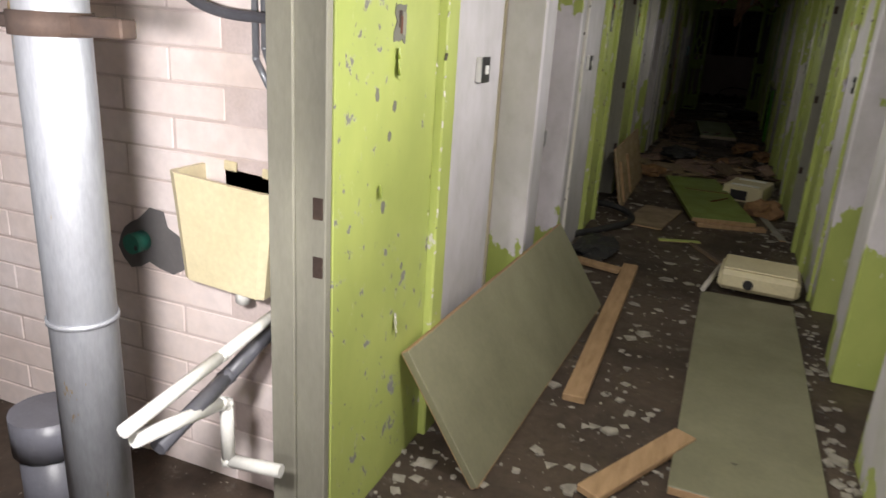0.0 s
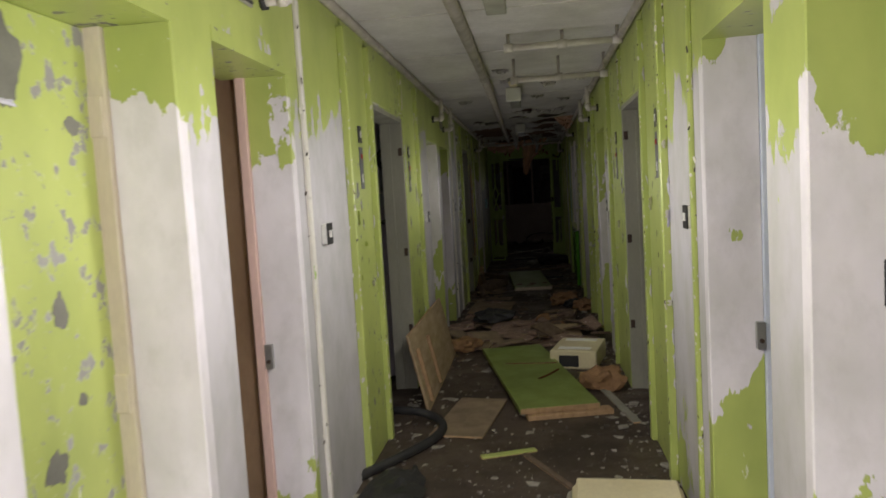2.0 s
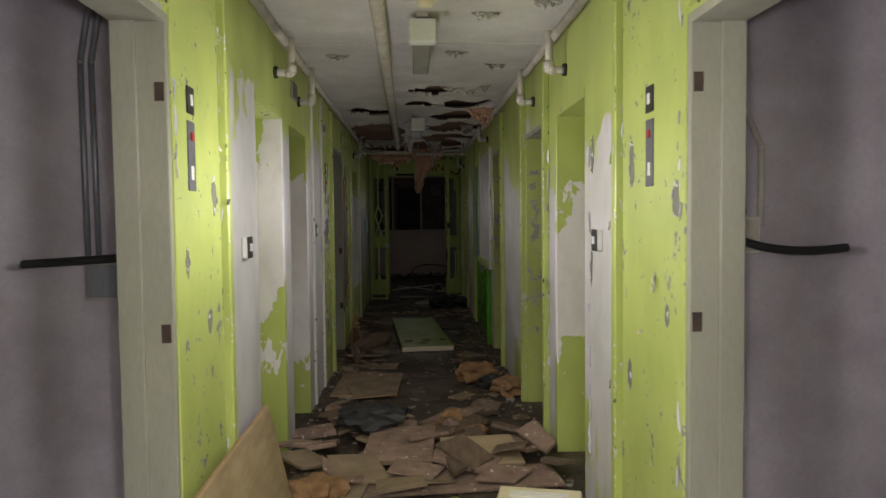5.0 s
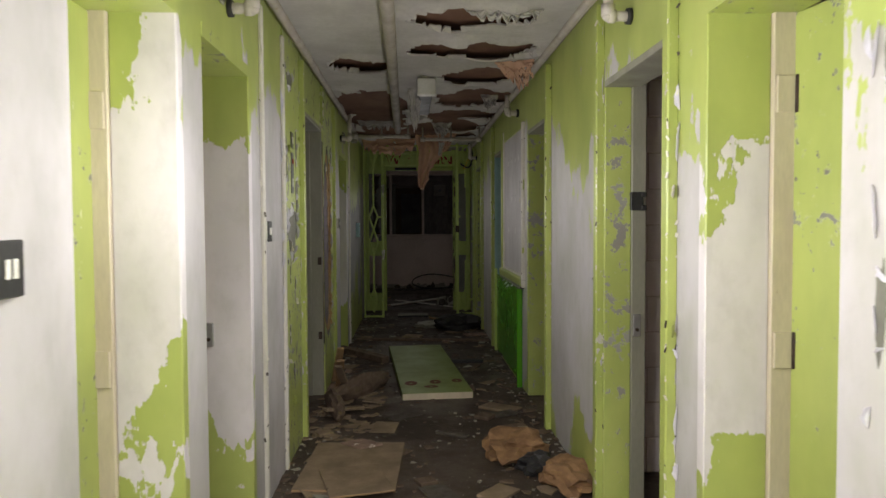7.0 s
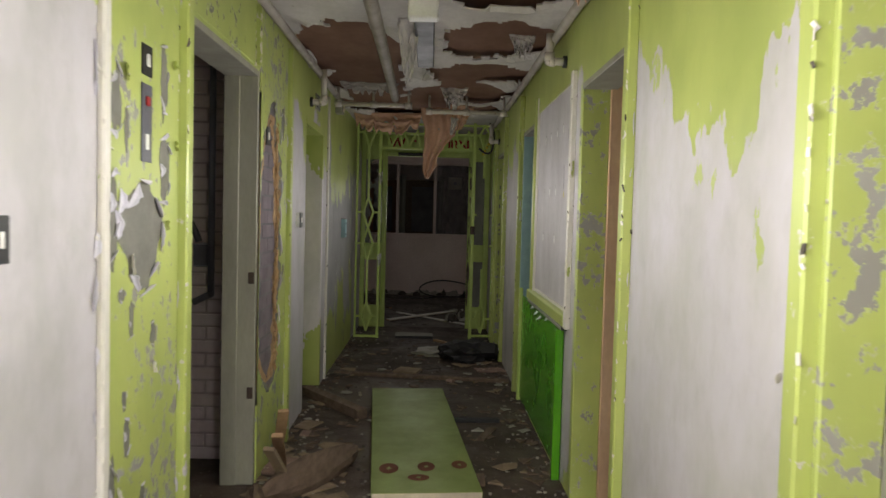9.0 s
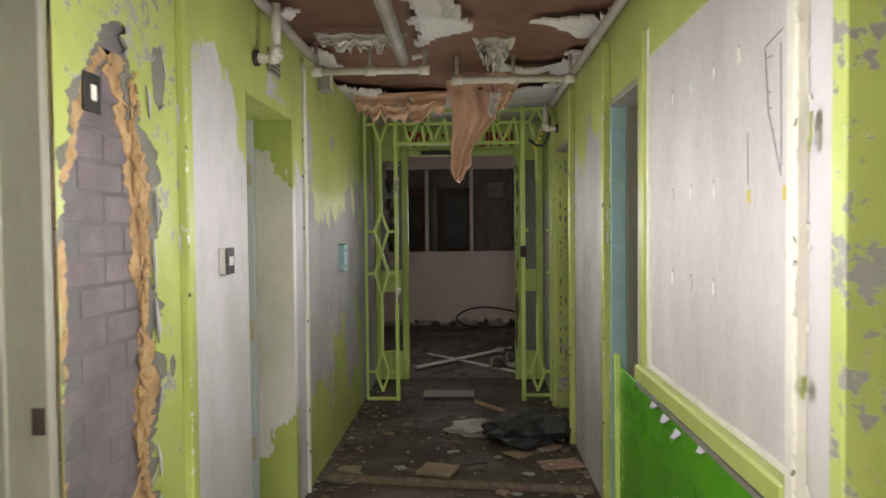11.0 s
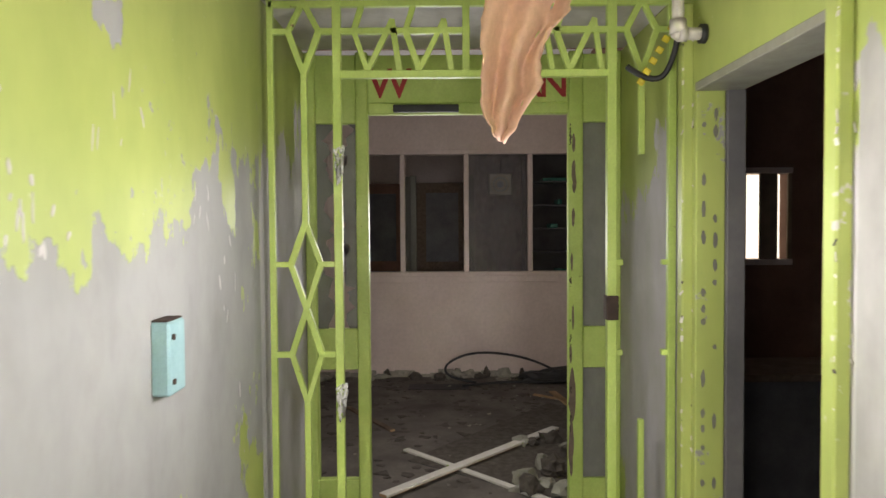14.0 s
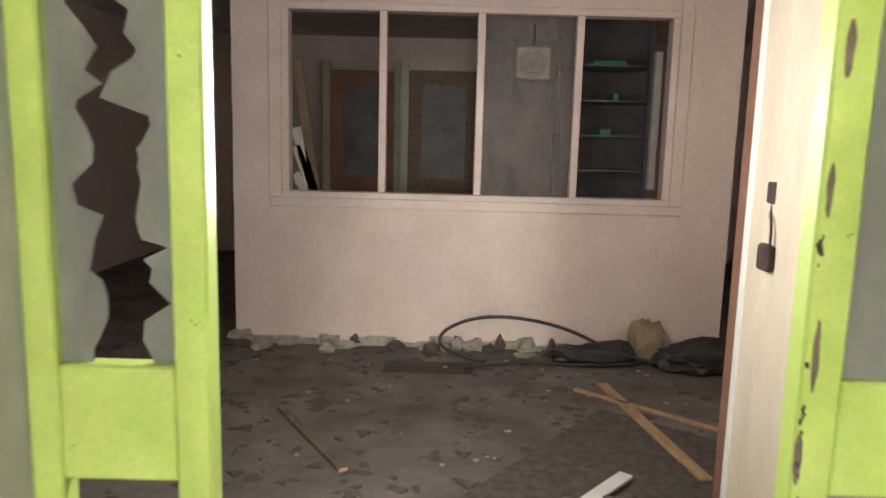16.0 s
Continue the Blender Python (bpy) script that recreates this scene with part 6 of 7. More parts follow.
slab("timber_plank", pose(-0.24, 2.30, 0.012, 0, 0, -28), 0.10, 0.65, 0.03, M_WOOD, "short raw timber plank across the floor", "plank", group="loose planks")
slab("timber_plank", pose(-0.80, 5.02, 0.01, 0, 0, -105), 0.09, 0.36, 0.03, M_WOOD, "short raw timber offcut on the floor", "plank", group="loose planks")
slab("floor_square", pose(-0.66, 6.30, 0.004, 0, 0, -9), 0.36, 0.82, 0.014, M_CARD, "square dusty fibreboard sheet on the floor", "board")
slab("green_door", pose(-0.075, 6.62, 0.035, 0.5, 0, 12.0), 0.56, 1.86, 0.04, M_OLIVEG, "dusty green door panel lying flat on the floor", "door panel")
slab("timber_plank", pose(-0.02, 6.58, 0.0, 0, 0, 13), 0.60, 0.10, 0.034, M_WOOD, "raw timber offcut under the green door panel", "plank", group="loose planks")
slab("metal_strip", pose(0.66, 6.5, 0.0, 0, 0, 10), 0.06, 0.85, 0.014, M_JGREY, "pale metal strip on the floor by the wall", "strip")
slab("lime_strip", pose(-0.30, 5.95, 0.0, 0, 0, -70), 0.05, 0.34, 0.014, M_LIME, "broken lime painted strip on the floor", "strip")
slab("metal_strip", pose(0.30, 5.30, 0.0, 0, 0, 28), 0.035, 0.75, 0.016, M_WOODD, "thin dark batten on the floor", "strip")
slab("door_panel_flat", pose(-0.27, 12.80, 0.0, 0, 0, 4.6), 0.58, 2.20, 0.055, M_OLIVEG, "dusty green door lying flat with red brown stains", "door panel", M_CREAM)
slab("cardboard_sheet", pose(-0.84, 10.9, 0.004, 0, 0, -3), 0.56, 0.80, 0.016, M_CARD, "flattened brown fibreboard sheet on the floor", "board")
slab("cardboard_sheet", pose(-0.62, 10.75, 0.022, 0, 0, 14), 0.34, 0.42, 0.012, M_CARD, "smaller brown fibreboard sheet on the floor", "board")


def stain_rings():
    for i, (x, y, r) in enumerate(((-0.20, 13.16, 0.055), (0.01, 13.20, 0.05), (0.20, 13.24, 0.045), (-0.03, 13.03, 0.06))):
        ob = thing("stain_ring", "red brown ring stain on the flat green door", "stain", "ring stains", at=pose(x, y, 0.0555))
        bm = bmesh.new()
        n = 22
        for a in range(n):
            u, w = a * math.tau / n, (a + 1) * math.tau / n
            r0 = r * (0.22 + 0.3 * noise.noise((a * 0.7, i, 0)))
            q = [bm.verts.new((c * math.cos(s), c * math.sin(s) * (1.5 if i < 3 else 0.8), 0.001)) for c, s in ((r0, u), (r, u), (r, w), (r0, w))]
            bm.faces.new(q)
        part("ring", bm, M_STAIN, ob)


stain_rings()

# cream cistern lying on the olive board
ob = thing("fallen_cistern", "cream plastic cistern lying on its back on the floor", "cistern", "cream cisterns", at=pose(0.44, 4.98, 0.04, 0, 0, -4))
bm = bmesh.new()
cube(bm, -0.25, 0.25, -0.16, 0.22, 0.0, 0.135, 0.03)
part("tank", bm, M_CREAMPL, ob)
bm = bmesh.new()
cube(bm, -0.23, 0.23, -0.13, 0.20, 0.135, 0.15, 0.008)
part("lid", bm, M_CREAMPL, ob)
bm = bmesh.new()
tube(bm, (-0.06, -0.172, 0.06), (-0.06, -0.15, 0.06), 0.032, 16)
part("outlet_hole", bm, M_BLACK, ob, "black outlet hole")
pipe_thing("waste_pipe", ((0.10, 4.72, 0.055), (0.20, 5.3, 0.06)), 0.018, M_PIPE, "pale pipe on the floor beside the cistern", "loose pipes")

# louvred cream metal box
ob = thing("heater_box", "cream metal heater casing with louvres, broken open on the floor", "heater", at=pose(0.42, 8.2, 0.0, 0, 0, -14))
box("casing", M_CREAMPL, ob, -0.2, 0.2, -0.27, 0.27, 0.0, 0.16, 0.008)
for y in (-0.2, -0.17, -0.14, 0.14, 0.17, 0.20):
    box("louvre", M_WHITEPL, ob, -0.14, 0.14, y - 0.006, y + 0.006, 0.16, 0.167, 0.002)
box("opening", M_BLACK, ob, -0.12, 0.05, -0.276, -0.268, 0.02, 0.12, 0.004, "black torn opening")


def lump(name, m, size, seed, material, label, category="rubble", group="", rough=0.5, sub=3):
    bm = bmesh.new()
    bmesh.ops.create_icosphere(bm, subdivisions=sub, radius=1)
    for v in bm.verts:
        p = v.co.copy()
        n = noise.noise(p * 1.6 + Vector((seed, seed * 2, 0))) + 0.5 * noise.noise(p * 4 + Vector((seed, 0, 0)))
        v.co = Vector((p.x * size[0], p.y * size[1], max(p.z, -0.45) * size[2])) * (1 + rough * n)
    low = min(v.co.z for v in bm.verts)
    for v in bm.verts:
        v.co.z -= low
    ob = part(name, bm, material)
    ob.matrix_world = m
    return tagged(ob, label, category, group)


lump("fibre_clump", pose(0.55, 7.35, 0), (0.17, 0.13, 0.10), 3, M_SOFT, "clump of brown fibre stuffing on the floor", "stuffing", "fibre clumps")
lump("fibre_clump", pose(-0.66, 8.75, 0), (0.16, 0.12, 0.09), 5, M_SOFT, "clump of brown fibre stuffing on the floor", "stuffing", "fibre clumps")
lump("fibre_clump", pose(0.45, 11.45, 0), (0.20, 0.22, 0.09), 7, M_SOFT, "clump of brown fibre stuffing on the floor", "stuffing", "fibre clumps")
lump("fibre_clump", pose(0.66, 10.95, 0), (0.14, 0.2, 0.08), 9, M_SOFT, "clump of brown fibre stuffing on the floor", "stuffing", "fibre clumps")
lump("black_rag", pose(0.53, 11.15, 0), (0.11, 0.10, 0.07), 11, M_BLACK, "small heap of black rag on the floor", "rag", "black rags")
lump("black_rag", pose(0.42, 16.55, 0), (0.34, 0.26, 0.13), 13, M_BLACK, "heap of black cloth on the floor", "rag", "black rags")
lump("pale_slab", pose(0.10, 16.75, 0), (0.22, 0.16, 0.05), 15, M_JGREY, "pale broken slab on the floor", "rubble")
lump("black_rag", pose(-0.42, 9.75, 0.1), (0.22, 0.15, 0.09), 17, M_BLACK, "dark crumpled sheet on the rubble", "rag", "black rags")
lump("timber_butt", pose(-0.62, 13.05, 0.0, 0, 0, -28), (0.09, 0.45, 0.10), 19, M_WOODD, "charred dark timber on the floor", "timber", "dark timbers", 0.25)
lump("timber_butt", pose(-0.78, 12.5, 0.0, 0, 0, 14), (0.06, 0.30, 0.10), 23, M_WOODD, "broken dark timber on the floor", "timber", "dark timbers", 0.3)
for i, (x, y, z, rx, rz, l) in enumerate(((-0.80, 13.1, 0.16, -38, 8, 0.5), (-0.74, 12.85, 0.15, -48, -14, 0.42), (-0.84, 13.3, 0.2, -55, 20, 0.4), (-0.70, 12.4, 0.05, -10, -40, 0.4))):
    bm = bmesh.new()
    cube(bm, -0.03, 0.03, -l / 2, l / 2, -0.012, 0.012, 0.003)
    ob = part("splintered_board", bm, M_CARD if i % 2 else M_WOOD)
    ob.matrix_world = pose(x, y, z, rx, 0, rz)
    tagged(ob, "splintered tan board leaning below the smashed panel", "board", "splintered boards")
slab("dark_beam", pose(-0.95, 15.0, 0.0, 0, 0, -142), 0.09, 0.85, 0.07, M_WOODD, "dark timber beam on the floor", "timber", M_WOODD, "dark timbers")
slab("dark_beam", pose(0.20, 14.30, 0.0, 0, 0, -88), 0.05, 0.33, 0.03, M_BLACK, "short black bar on the floor", "bar", M_BLACK)
slab("dark_beam", pose(-0.85, 15.75, 0.0, 0, 0, -97), 0.06, 1.6, 0.03, M_WOODD, "long dark strip across the floor", "timber", M_WOODD, "dark timbers")
slab("concrete_step", pose(-0.40, 17.72, 0.0, 0, 0, 1), 0.46, 0.26, 0.03, M_JGREY, "pale worn mat well edge at the gate", "step", M_BLACK)
for a, b, w in (((-0.46, 19.94), (0.55, 18.86), 0.05), ((-0.59, 19.0), (0.68, 20.4), 0.07), ((0.10, 17.6), (0.58, 16.95), 0.045), ((0.92, 21.7), (1.12, 20.4), 0.07), ((0.70, 21.6), (1.5, 20.9), 0.035), ((-1.05, 21.16), (-0.59, 20.42), 0.05)):
    a, b = Vector((*a, 0)), Vector((*b, 0))
    d = b - a
    slab("timber_batten", pose(a.x, a.y, 0.024 if a.y == 19.0 else 0.0, 0, 0, math.degrees(math.atan2(d.y, d.x)) - 90), w, d.length, 0.022, M_WOODD if a.x < -1 else M_WTRIM if w in (0.05, 0.07) and a.x < 0 else M_WOOD, "bare or painted timber batten on the dusty floor", "batten", group="floor battens")

# rubble bank of plasterboard and insulation
rnd = random.Random(21)
for i in range(46):
    x, y = rnd.uniform(L + 0.12, R - 0.12), rnd.uniform(8.75, 10.4)
    m = (M_INSUL, M_INSUL, M_CARD, M_WOODD, M_INSUL)[rnd.randrange(5)]
    w, l, t = rnd.uniform(0.08, 0.36), rnd.uniform(0.08, 0.36), rnd.uniform(0.008, 0.032)
    h = 0.10 * math.exp(-((y - 9.3) / 0.7) ** 2)
    bm = bmesh.new()
    cube(bm, -w / 2, w / 2, -l / 2, l / 2, -t / 2, t / 2, 0.004)
    for v in bm.verts:
        v.co.x += 0.16 * noise.noise((v.co.y * 6, i, 0))
        v.co.y += 0.16 * noise.noise((v.co.x * 6, i, 5))
    ob = part("board_fragment", bm, m)
    ob.matrix_world = pose(x, y, t / 2 + 0.012 + h * rnd.uniform(0.2, 1), rnd.uniform(-12, 12), rnd.uniform(-12, 12), rnd.uniform(0, 180))
    tagged(ob, "broken plasterboard fragment in the rubble bank", "rubble", "board fragments")
for i in range(16):
    lump("rubble_lump", pose(rnd.uniform(L + 0.15, R - 0.15), rnd.uniform(8.8, 10.5), 0), (rnd.uniform(0.05, 0.14), rnd.uniform(0.05, 0.12), rnd.uniform(0.03, 0.08)), i * 3.1, (M_INSUL, M_SOFT, M_WOODD)[i % 3], "lump of broken pinkish insulation on the floor", "rubble", "rubble lumps", 0.6, 2)
slab("rubble_sheet", pose(-0.75, 8.72, 0.01, 0, 0, 5), 1.45, 0.32, 0.02, M_INSUL, "long pinkish plasterboard sheet across the floor", "board", M_INSUL)
slab("rubble_sheet", pose(-0.45, 9.15, 0.05, 4, 0, -4), 0.42, 0.55, 0.03, M_INSUL, "broken pinkish plasterboard sheet on the rubble", "board", M_CARD)
slab("rubble_sheet", pose(0.05, 9.05, 0.05, 3, 0, 3), 0.46, 0.45, 0.02, M_PLY, "dusty brown board on the rubble", "board", M_CARD)
for i in range(30):
    x, y = rnd.uniform(L + 0.1, R - 0.1), rnd.uniform(10.5, 17.3)
    w, l, t = rnd.uniform(0.04, 0.2), rnd.uniform(0.06, 0.3), rnd.uniform(0.006, 0.03)
    bm = bmesh.new()
    cube(bm, -w / 2, w / 2, -l / 2, l / 2, 0, t, 0.003)
    for v in bm.verts:
        v.co.x += 0.06 * noise.noise((v.co.y * 9, i, 0))
    ob = part("board_fragment", bm, (M_WOODD, M_CARD, M_INSUL, M_FLAKED)[i % 4])
    ob.matrix_world = pose(x, y, 0.002, 0, 0, rnd.uniform(0, 180))
    tagged(ob, "broken dirty board scrap on the corridor floor", "rubble", "board fragments")


def litter(name, n, x0, x1, y0, y1, size, material, label, seed, edge=0.0):
    """Small flat angular flakes scattered on the floor, more of them along the walls where edge is set."""
    r, verts, faces = random.Random(seed), [], []
    for i in range(n):
        x, y = r.uniform(x0, x1), r.uniform(y0, y1)
        if noise.noise((x * 2.2, y * 2.2, seed)) < r.uniform(-0.5, 0.6):
            continue
        if edge and r.random() < edge:
            x = r.choice((x0 + abs(r.gauss(0, 0.12)), x1 - abs(r.gauss(0, 0.12))))
        s, a, t = size * r.uniform(0.3, 1.0) ** 1.5 * 1.4, r.uniform(0, 6.28), r.uniform(0.002, 0.012)
        k, m = len(verts), r.choice((3, 4, 5))
        tilt = r.uniform(-0.25, 0.25)
        ring = [(s * r.uniform(0.6, 1) * math.cos(a + q * 6.28 / m), s * r.uniform(0.4, 1) * math.sin(a + q * 6.28 / m)) for q in range(m)]
        for z in (0.001, t):
            verts += [(x + u, y + v, z + max(0, tilt * u) + 0.001) for u, v in ring]
        faces.append(tuple(range(k + m, k + 2 * m)))
        faces += [(k + q, k + (q + 1) % m, k + m + (q + 1) % m, k + m + q) for q in range(m)]
    me = bpy.data.meshes.new(name)
    me.from_pydata(verts, [], faces)
    me.materials.append(material)
    return tagged(new(name, me), label, "litter", kind="stuff")


litter("paint_flakes", 1500, L, R, 1.2, 9, 0.013, M_FLAKE, "pale paint flakes scattered over the floor", 1, 0.4)
litter("paint_flakes", 1300, L, R, 9, 18.4, 0.015, M_FLAKE, "pale paint flakes scattered over the floor", 2, 0.5)
litter("plaster_crumbs", 420, L, R, 2.0, 9, 0.05, M_FLAKE, "larger pale plaster crumbs scattered over the floor", 12, 0.35)
litter("plaster_crumbs", 600, L, R, 1.9, 4.6, 0.028, M_FLAKE, "pale plaster crumbs and paint chips on the floor", 14, 0.45)
litter("dark_grit", 1600, L, R, 1.2, 18.4, 0.02, M_FLAKED, "dark grit and chips scattered over the floor", 3, 0.4)
litter("brown_chips", 900, L, R, 7.5, 17.5, 0.045, M_WOODD, "brown wood chips scattered over the floor", 4, 0.5)
litter("lobby_flakes", 330, -2.5, 2.4, 18.7, 22.4, 0.02, M_FLAKE, "pale flakes scattered over the lobby floor", 5)
litter("lobby_grit", 900, -2.5, 2.4, 18.7, 22.4, 0.04, M_FLAKED, "dark grit scattered over the lobby floor", 6)
litter("lobby_rubble", 420, -2.2, 2.2, 18.8, 22.4, 0.06, M_FLAKED, "dark plaster scraps scattered over the lobby floor", 8)
litter("board_scraps", 150, L + 0.1, R - 0.1, 9.6, 17.2, 0.10, M_CARD, "torn brown board scraps scattered over the floor", 17, 0.3)
litter("pale_scraps", 130, L + 0.05, R - 0.05, 10.5, 17.2, 0.05, M_JGREY, "pale grey plaster scraps scattered over the floor", 18, 0.4)
litter("tan_chips", 260, L, L + 0.5, 11.6, 13.8, 0.06, M_CARD, "tan fibreboard chips below the smashed panel", 7, 0.3)
tagged(curve_thing("black_hose", [(-0.95, 5.6, 0.03), (-0.75, 5.9, 0.03), (-0.55, 6.3, 0.03), (-0.62, 6.55, 0.05), (-0.85, 6.6, 0.1), (-1.1, 6.7, 0.05)], 0.03, M_BLACK), "black corrugated hose curling out of the opening", "hose")
tagged(curve_thing("black_hose", [(-0.80, 4.85, 0.02), (-0.72, 5.2, 0.02), (-0.6, 5.5, 0.02), (-0.66, 5.75, 0.02)], 0.018, M_BLACK), "short black hose on the floor", "hose")
lump("black_bag", pose(-0.72, 5.35, 0), (0.16, 0.30, 0.05), 31, M_BLACK, "flat black plastic bag by the wall", "bag")
tagged(curve_thing("red_rod", [(-0.22, 7.85, 0.085), (0.0, 7.83, 0.085), (0.22, 7.84, 0.085)], 0.007, M_STAIN), "thin rusty rod on the green door panel", "rod", "rusty rods")
tagged(curve_thing("red_rod", [(0.06, 7.35, 0.085), (0.14, 7.44, 0.09), (0.22, 7.62, 0.085)], 0.009, M_STAIN), "bent rusty rod on the green door panel", "rod", "rusty rods")

# ---- lobby and room beyond ----
ob = thing("wall_end_post", "beige door reveal with a hanging lock on a chain", "door frame", kind="structure")
box("reveal", M_CREAM, ob, R + 0.075, R + 0.099, 18.90, 19.63, 0, 2.6, 0.004)
box("white_edge", M_WTRIM, ob, R + 0.07, R + 0.099, 19.63, 19.67, 0, 2.6, 0.006)
pad = thing("padlock", "dark padlock hanging on a chain by the door frame", "padlock", at=pose(R + 0.06, 19.47, 1.21) @ Matrix.Diagonal((1.5, 1.5, 1.5, 1)))
box("lock_body", M_RUST, pad, -0.010, 0.010, -0.024, 0.024, -0.028, 0.028, 0.006)
curve_thing("shackle", [(0, -0.015, 0.02), (0, -0.015, 0.07), (0.006, 0.01, 0.09), (0.012, 0.015, 0.10), (0.014, 0.02, 0.14)], 0.003, M_RUST, pad)
box("hasp", M_RUST, pad, 0.006, 0.02, 0.0, 0.035, 0.11, 0.155, 0.003, "rusty hasp")
tagged(curve_thing("black_cable", [(0.15, 22.1, 0.02), (-0.15, 22.15, 0.05), (-0.2, 22.2, 0.2), (0.15, 22.25, 0.33), (0.7, 22.25, 0.26), (1.1, 22.1, 0.08), (1.6, 22.0, 0.03), (2.0, 21.9, 0.03)], 0.013, M_BLACK), "looped black cable on the lobby floor", "cable")
tagged(curve_thing("black_cable", [(0.0, 21.95, 0.02), (0.4, 22.1, 0.03), (0.9, 22.0, 0.03), (1.3, 22.1, 0.04)], 0.012, M_BLACK), "black cable lying on the lobby floor", "cable")
lump("foam_block", pose(1.32, 22.25, 0), (0.13, 0.11, 0.20), 41, M_CARD, "crumbling tan foam block by the end wall", "foam")
lump("black_bag", pose(0.95, 22.2, 0), (0.35, 0.12, 0.09), 43, M_BLACK, "black plastic sheet heaped by the end wall", "bag")
lump("black_bag", pose(1.65, 22.1, 0), (0.3, 0.2, 0.12), 44, M_BLACK, "black plastic sheet heaped by the end wall", "bag")
rnd = random.Random(33)
for i in range(34):
    lump("plaster_lump", pose(rnd.uniform(-1.7, 1.2), END - abs(rnd.gauss(0.05, 0.07)), 0), (rnd.uniform(0.03, 0.10), rnd.uniform(0.03, 0.06), rnd.uniform(0.02, 0.07)), i * 1.7, (M_JGREY, M_FLAKE, M_FLAKED)[i % 3], "lump of fallen plaster along the wall foot", "rubble", "plaster lumps", 0.6, 2)
for i in range(14):
    lump("plaster_lump", pose(rnd.uniform(0.3, 0.75), rnd.uniform(18.9, 20.2), 0), (rnd.uniform(0.04, 0.1), rnd.uniform(0.03, 0.08), rnd.uniform(0.03, 0.08)), 60 + i * 1.7, (M_JGREY, M_FLAKED)[i % 2], "lump of fallen plaster on the lobby floor", "rubble", "plaster lumps", 0.6, 2)
slab("floor_drain", pose(-0.56, 21.85, 0.0, 0, 0, 0), 0.62, 0.24, 0.009, M_BLACK, "narrow black drain slot in the floor", "drain", M_BLACK)
slab("floor_panel", pose(-0.45, 19.7, 0.0, 0, 0, -38), 1.5, 2.0, 0.010, M_FLAKED, "dark rubber floor sheet with torn edges", "floor sheet", M_BLACK)
# door and shelves behind the window
leafroom = [("panel_door", pose(-0.58, 25.0, 0, 0, 0, 0), 0.75, M_WOODD, "dark brown panelled door standing in the back room"), ("panel_door", pose(-1.45, 25.2, 0, 0, 0, 0), 0.7, M_DECK, "brown door standing in the back room")]
for n, m, w, mt, lab in leafroom:
    ob = thing(n, lab, "door", "back room doors", at=m)
    box("door_panel", mt, ob, 0, w, -0.02, 0.02, 0.0, 2.3, 0.004)
    for z0, z1 in ((0.2, 1.0), (1.15, 2.15)):
        box("inset_panel", M_DARKRM, ob, 0.14, w - 0.14, -0.03, -0.02, z0, z1, 0.004)
    for x in (-0.09, w):
        box("architrave", M_JGREY, ob, x, x + 0.09, -0.04, 0.02, 0, 2.4, 0.006)
for i, (x, rx, l) in enumerate(((-1.25, 16, 1.7), (-1.12, 22, 1.6), (-1.0, 30, 1.45), (-1.4, 8, 2.2))):
    bm = bmesh.new()
    cube(bm, -0.04, 0.04, -0.012, 0.012, 0, l, 0.003)
    ob = part("leaning_plank", bm, M_WTRIM if i < 3 else M_CARD)
    ob.matrix_world = pose(x + 0.3, 23.2, 0.0, 0, -rx, 0)
    tagged(ob, "pale plank leaning in the back room", "plank", "leaning planks")
shelf = thing("steel_shelf", "dark steel shelving with teal trays in the back room", "shelf", at=pose(1.12, 23.3, 0))
for x in (-0.35, 0.35):
    box("upright", M_GREYPL, shelf, x - 0.02, x + 0.02, -0.2, -0.16, 0, 2.5, 0.003)
for k in range(7):
    box("shelf_board", M_GREYPL, shelf, -0.35, 0.35, -0.2, 0.2, 0.5 + 0.28 * k, 0.515 + 0.28 * k, 0.002)
    if k in (2, 4, 6, 5):
        box("tray", M_TEAL, shelf, -0.12 + 0.09 * (k % 3), 0.06 + 0.05 * (k % 4), -0.15, 0.15, 0.515 + 0.28 * k, 0.555 + 0.28 * k + 0.012 * (k % 3), 0.008, "teal plastic tray")
box("conduit_box", M_PIPE, shelf, 0.36, 0.42, -0.25, -0.15, 1.2, 2.3, 0.004)
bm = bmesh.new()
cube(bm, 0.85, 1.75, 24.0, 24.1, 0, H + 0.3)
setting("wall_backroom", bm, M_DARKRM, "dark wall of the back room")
# slit window of the store: grey daylight outside
bm = bmesh.new()
cube(bm, 1.6, 2.4, 20.1, 20.12, 1.2, 2.3)
setting("backdrop", bm, glow("daylight_backdrop", (1.0, 0.86, 0.68), SLIT), "bright hazy daylight outside the slit window", "backdrop")
ob = thing("window_2", "narrow slit window with a pale frame", "window", kind="structure")
for a, b, c, d in ((1.90, 1.93, 1.40, 2.04), (2.025, 2.15, 1.40, 2.04), (2.22, 2.25, 1.40, 2.04)):
    box("frame_side", M_CARD, ob, a, b, 19.68, 19.70, c, d, 0.003)
for c in (1.38, 2.02):
    box("frame_rail", M_PARTN, ob, 1.90, 2.25, 19.665, 19.70, c, c + 0.04, 0.003)
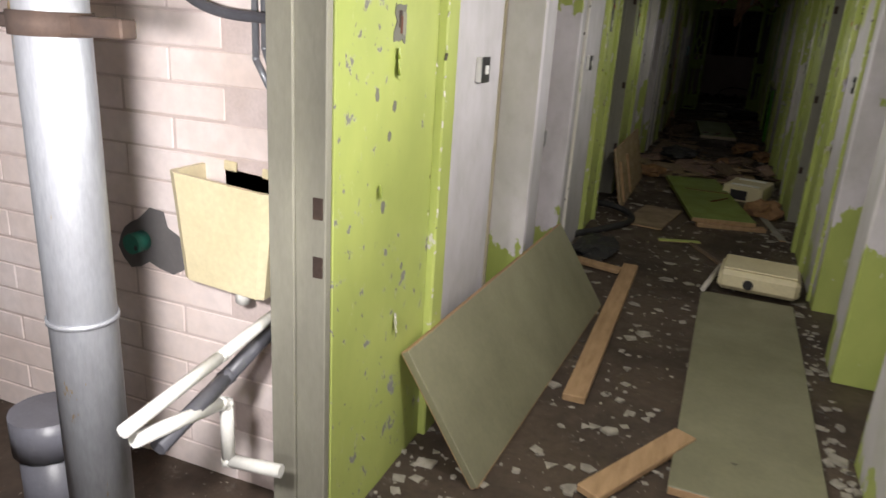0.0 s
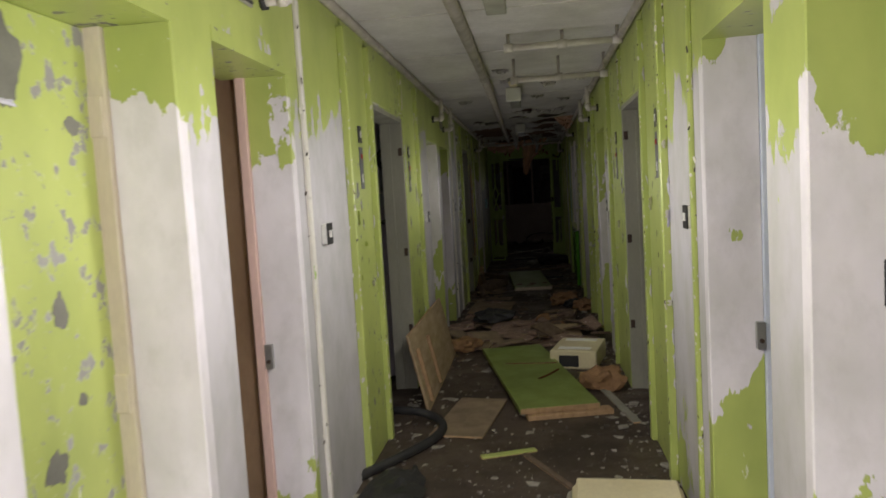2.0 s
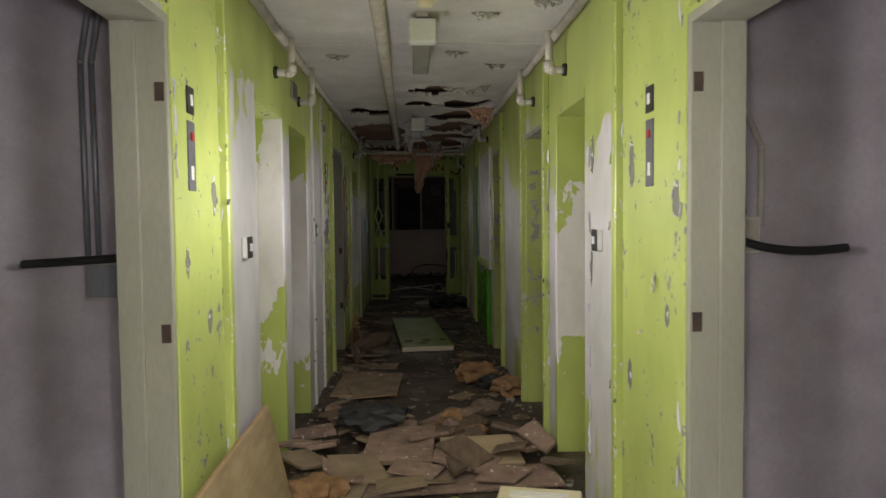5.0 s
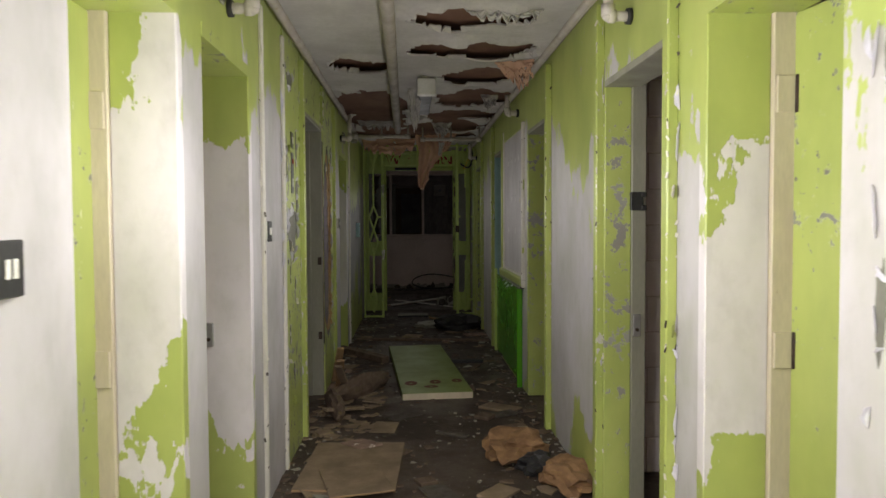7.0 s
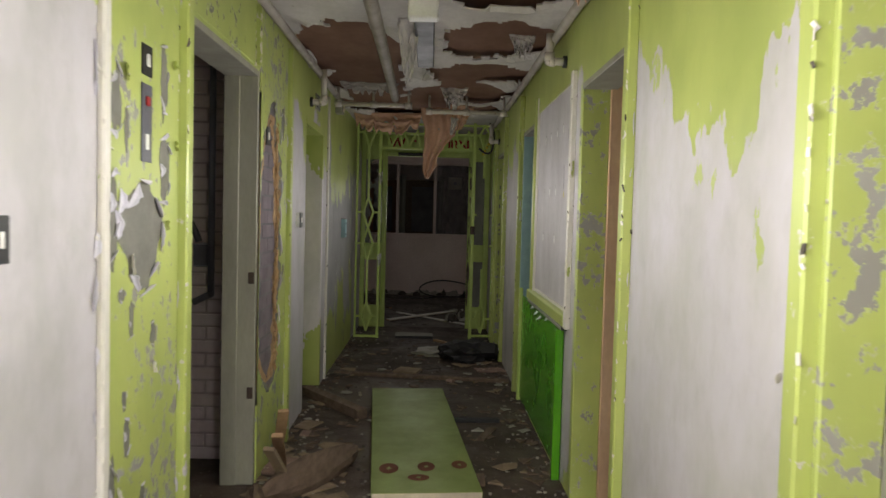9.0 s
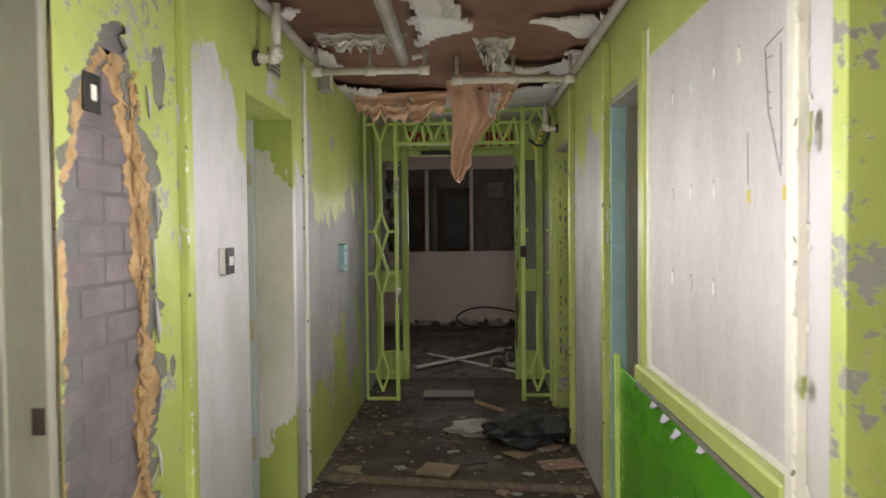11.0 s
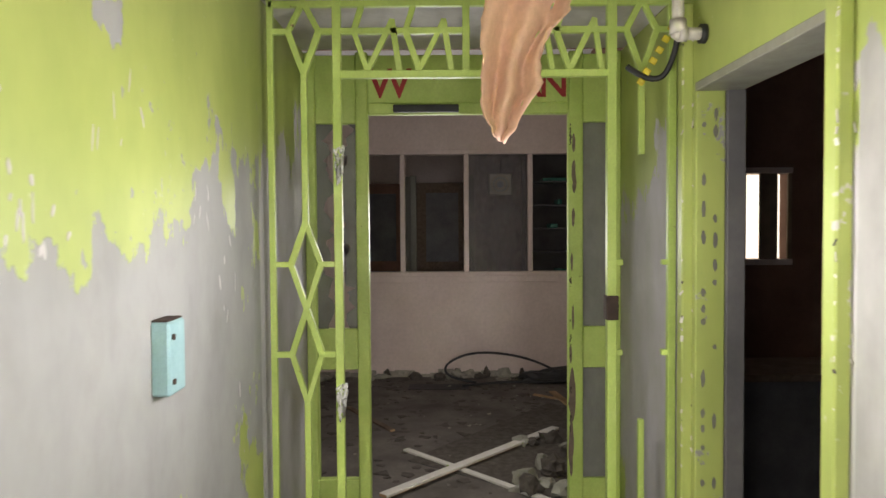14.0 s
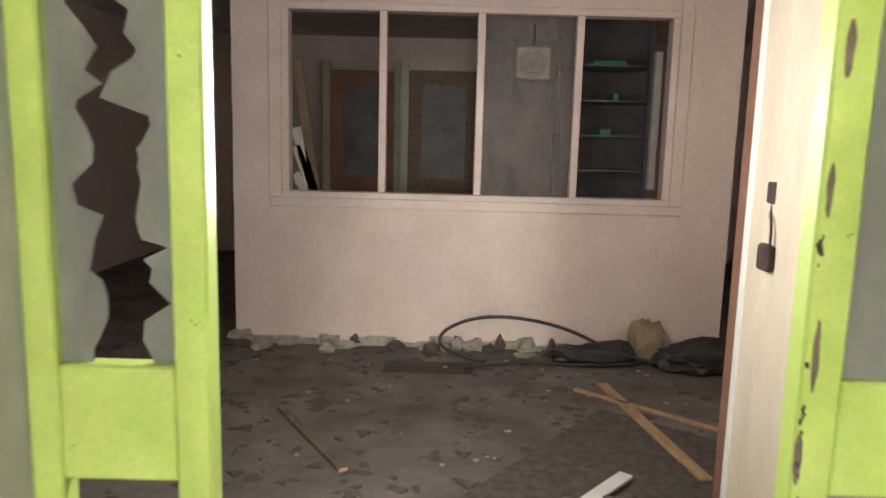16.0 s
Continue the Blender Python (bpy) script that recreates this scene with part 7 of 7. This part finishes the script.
slab("store_counter", pose(1.0, 18.6, 0.80), 1.6, 0.5, 0.04, M_CARD, "dusty brown worktop across the side store", "worktop", M_WOODD)
bm = bmesh.new()
cube(bm, 1.0, 2.6, 18.9, 19.0, 0, 0.80)
setting("counter_front", bm, M_DARKRM, "dark boarded front below the store worktop", "counter")


# ---- laid pieces: blocks, bricks, tiles ----
def courses(owner, x0, x1, y, z0, z1, w, h, gap, depth, material, name, limit=200):
    """Running bond on a wall that faces the walker; all pieces share two meshes."""
    parent = bpy.data.objects[owner]
    meshes = []
    for ww in (w, w / 2 - gap / 2):
        bm = bmesh.new()
        cube(bm, -ww / 2, ww / 2, -depth, 0.002, -h / 2, h / 2, 0.004)
        me = bpy.data.meshes.new(name)
        bm.to_mesh(me)
        bm.free()
        me.materials.append(material)
        meshes.append(me)
    z, row, count = z0 + h / 2, 0, 0
    r = random.Random(int(y * 10))
    while z + h / 2 <= z1 and count < limit:
        x = x0
        if row % 2:
            ob = new(name, meshes[1])
            ob.parent, ob.location = parent, (x + w / 4, y + r.uniform(-0.002, 0.002), z)
            x += w / 2 + gap / 2
        while x + w <= x1 + 0.01:
            ob = new(name, meshes[0])
            ob.parent, ob.location = parent, (x + w / 2, y + r.uniform(-0.003, 0.003), z)
            ob.rotation_euler = (0, radians(r.uniform(-0.3, 0.3)), radians(r.uniform(-0.4, 0.4)))
            x += w + gap
            count += 1
        z, row = z + h + gap, row + 1


courses("wall_partition_1", -2.6, -1.1, 1.82, 0.0, 2.5, 0.40, 0.10, 0.008, 0.005, M_BLOCK, "brick")
courses("wall_partition_9", -2.1, -1.1, 13.42, 0.0, 2.5, 0.215, 0.068, 0.012, 0.010, M_BRICKP, "brick", 150)
courses("wall_partition_20", 0.95, 1.85, 15.62, 0.0, 2.5, 0.215, 0.068, 0.012, 0.010, M_BRICKP, "brick", 140)
courses("wall_partition_16", 0.95, 2.0, 11.10, 0.0, 2.45, 0.20, 0.20, 0.003, 0.005, M_TILEP, "tile", 120)
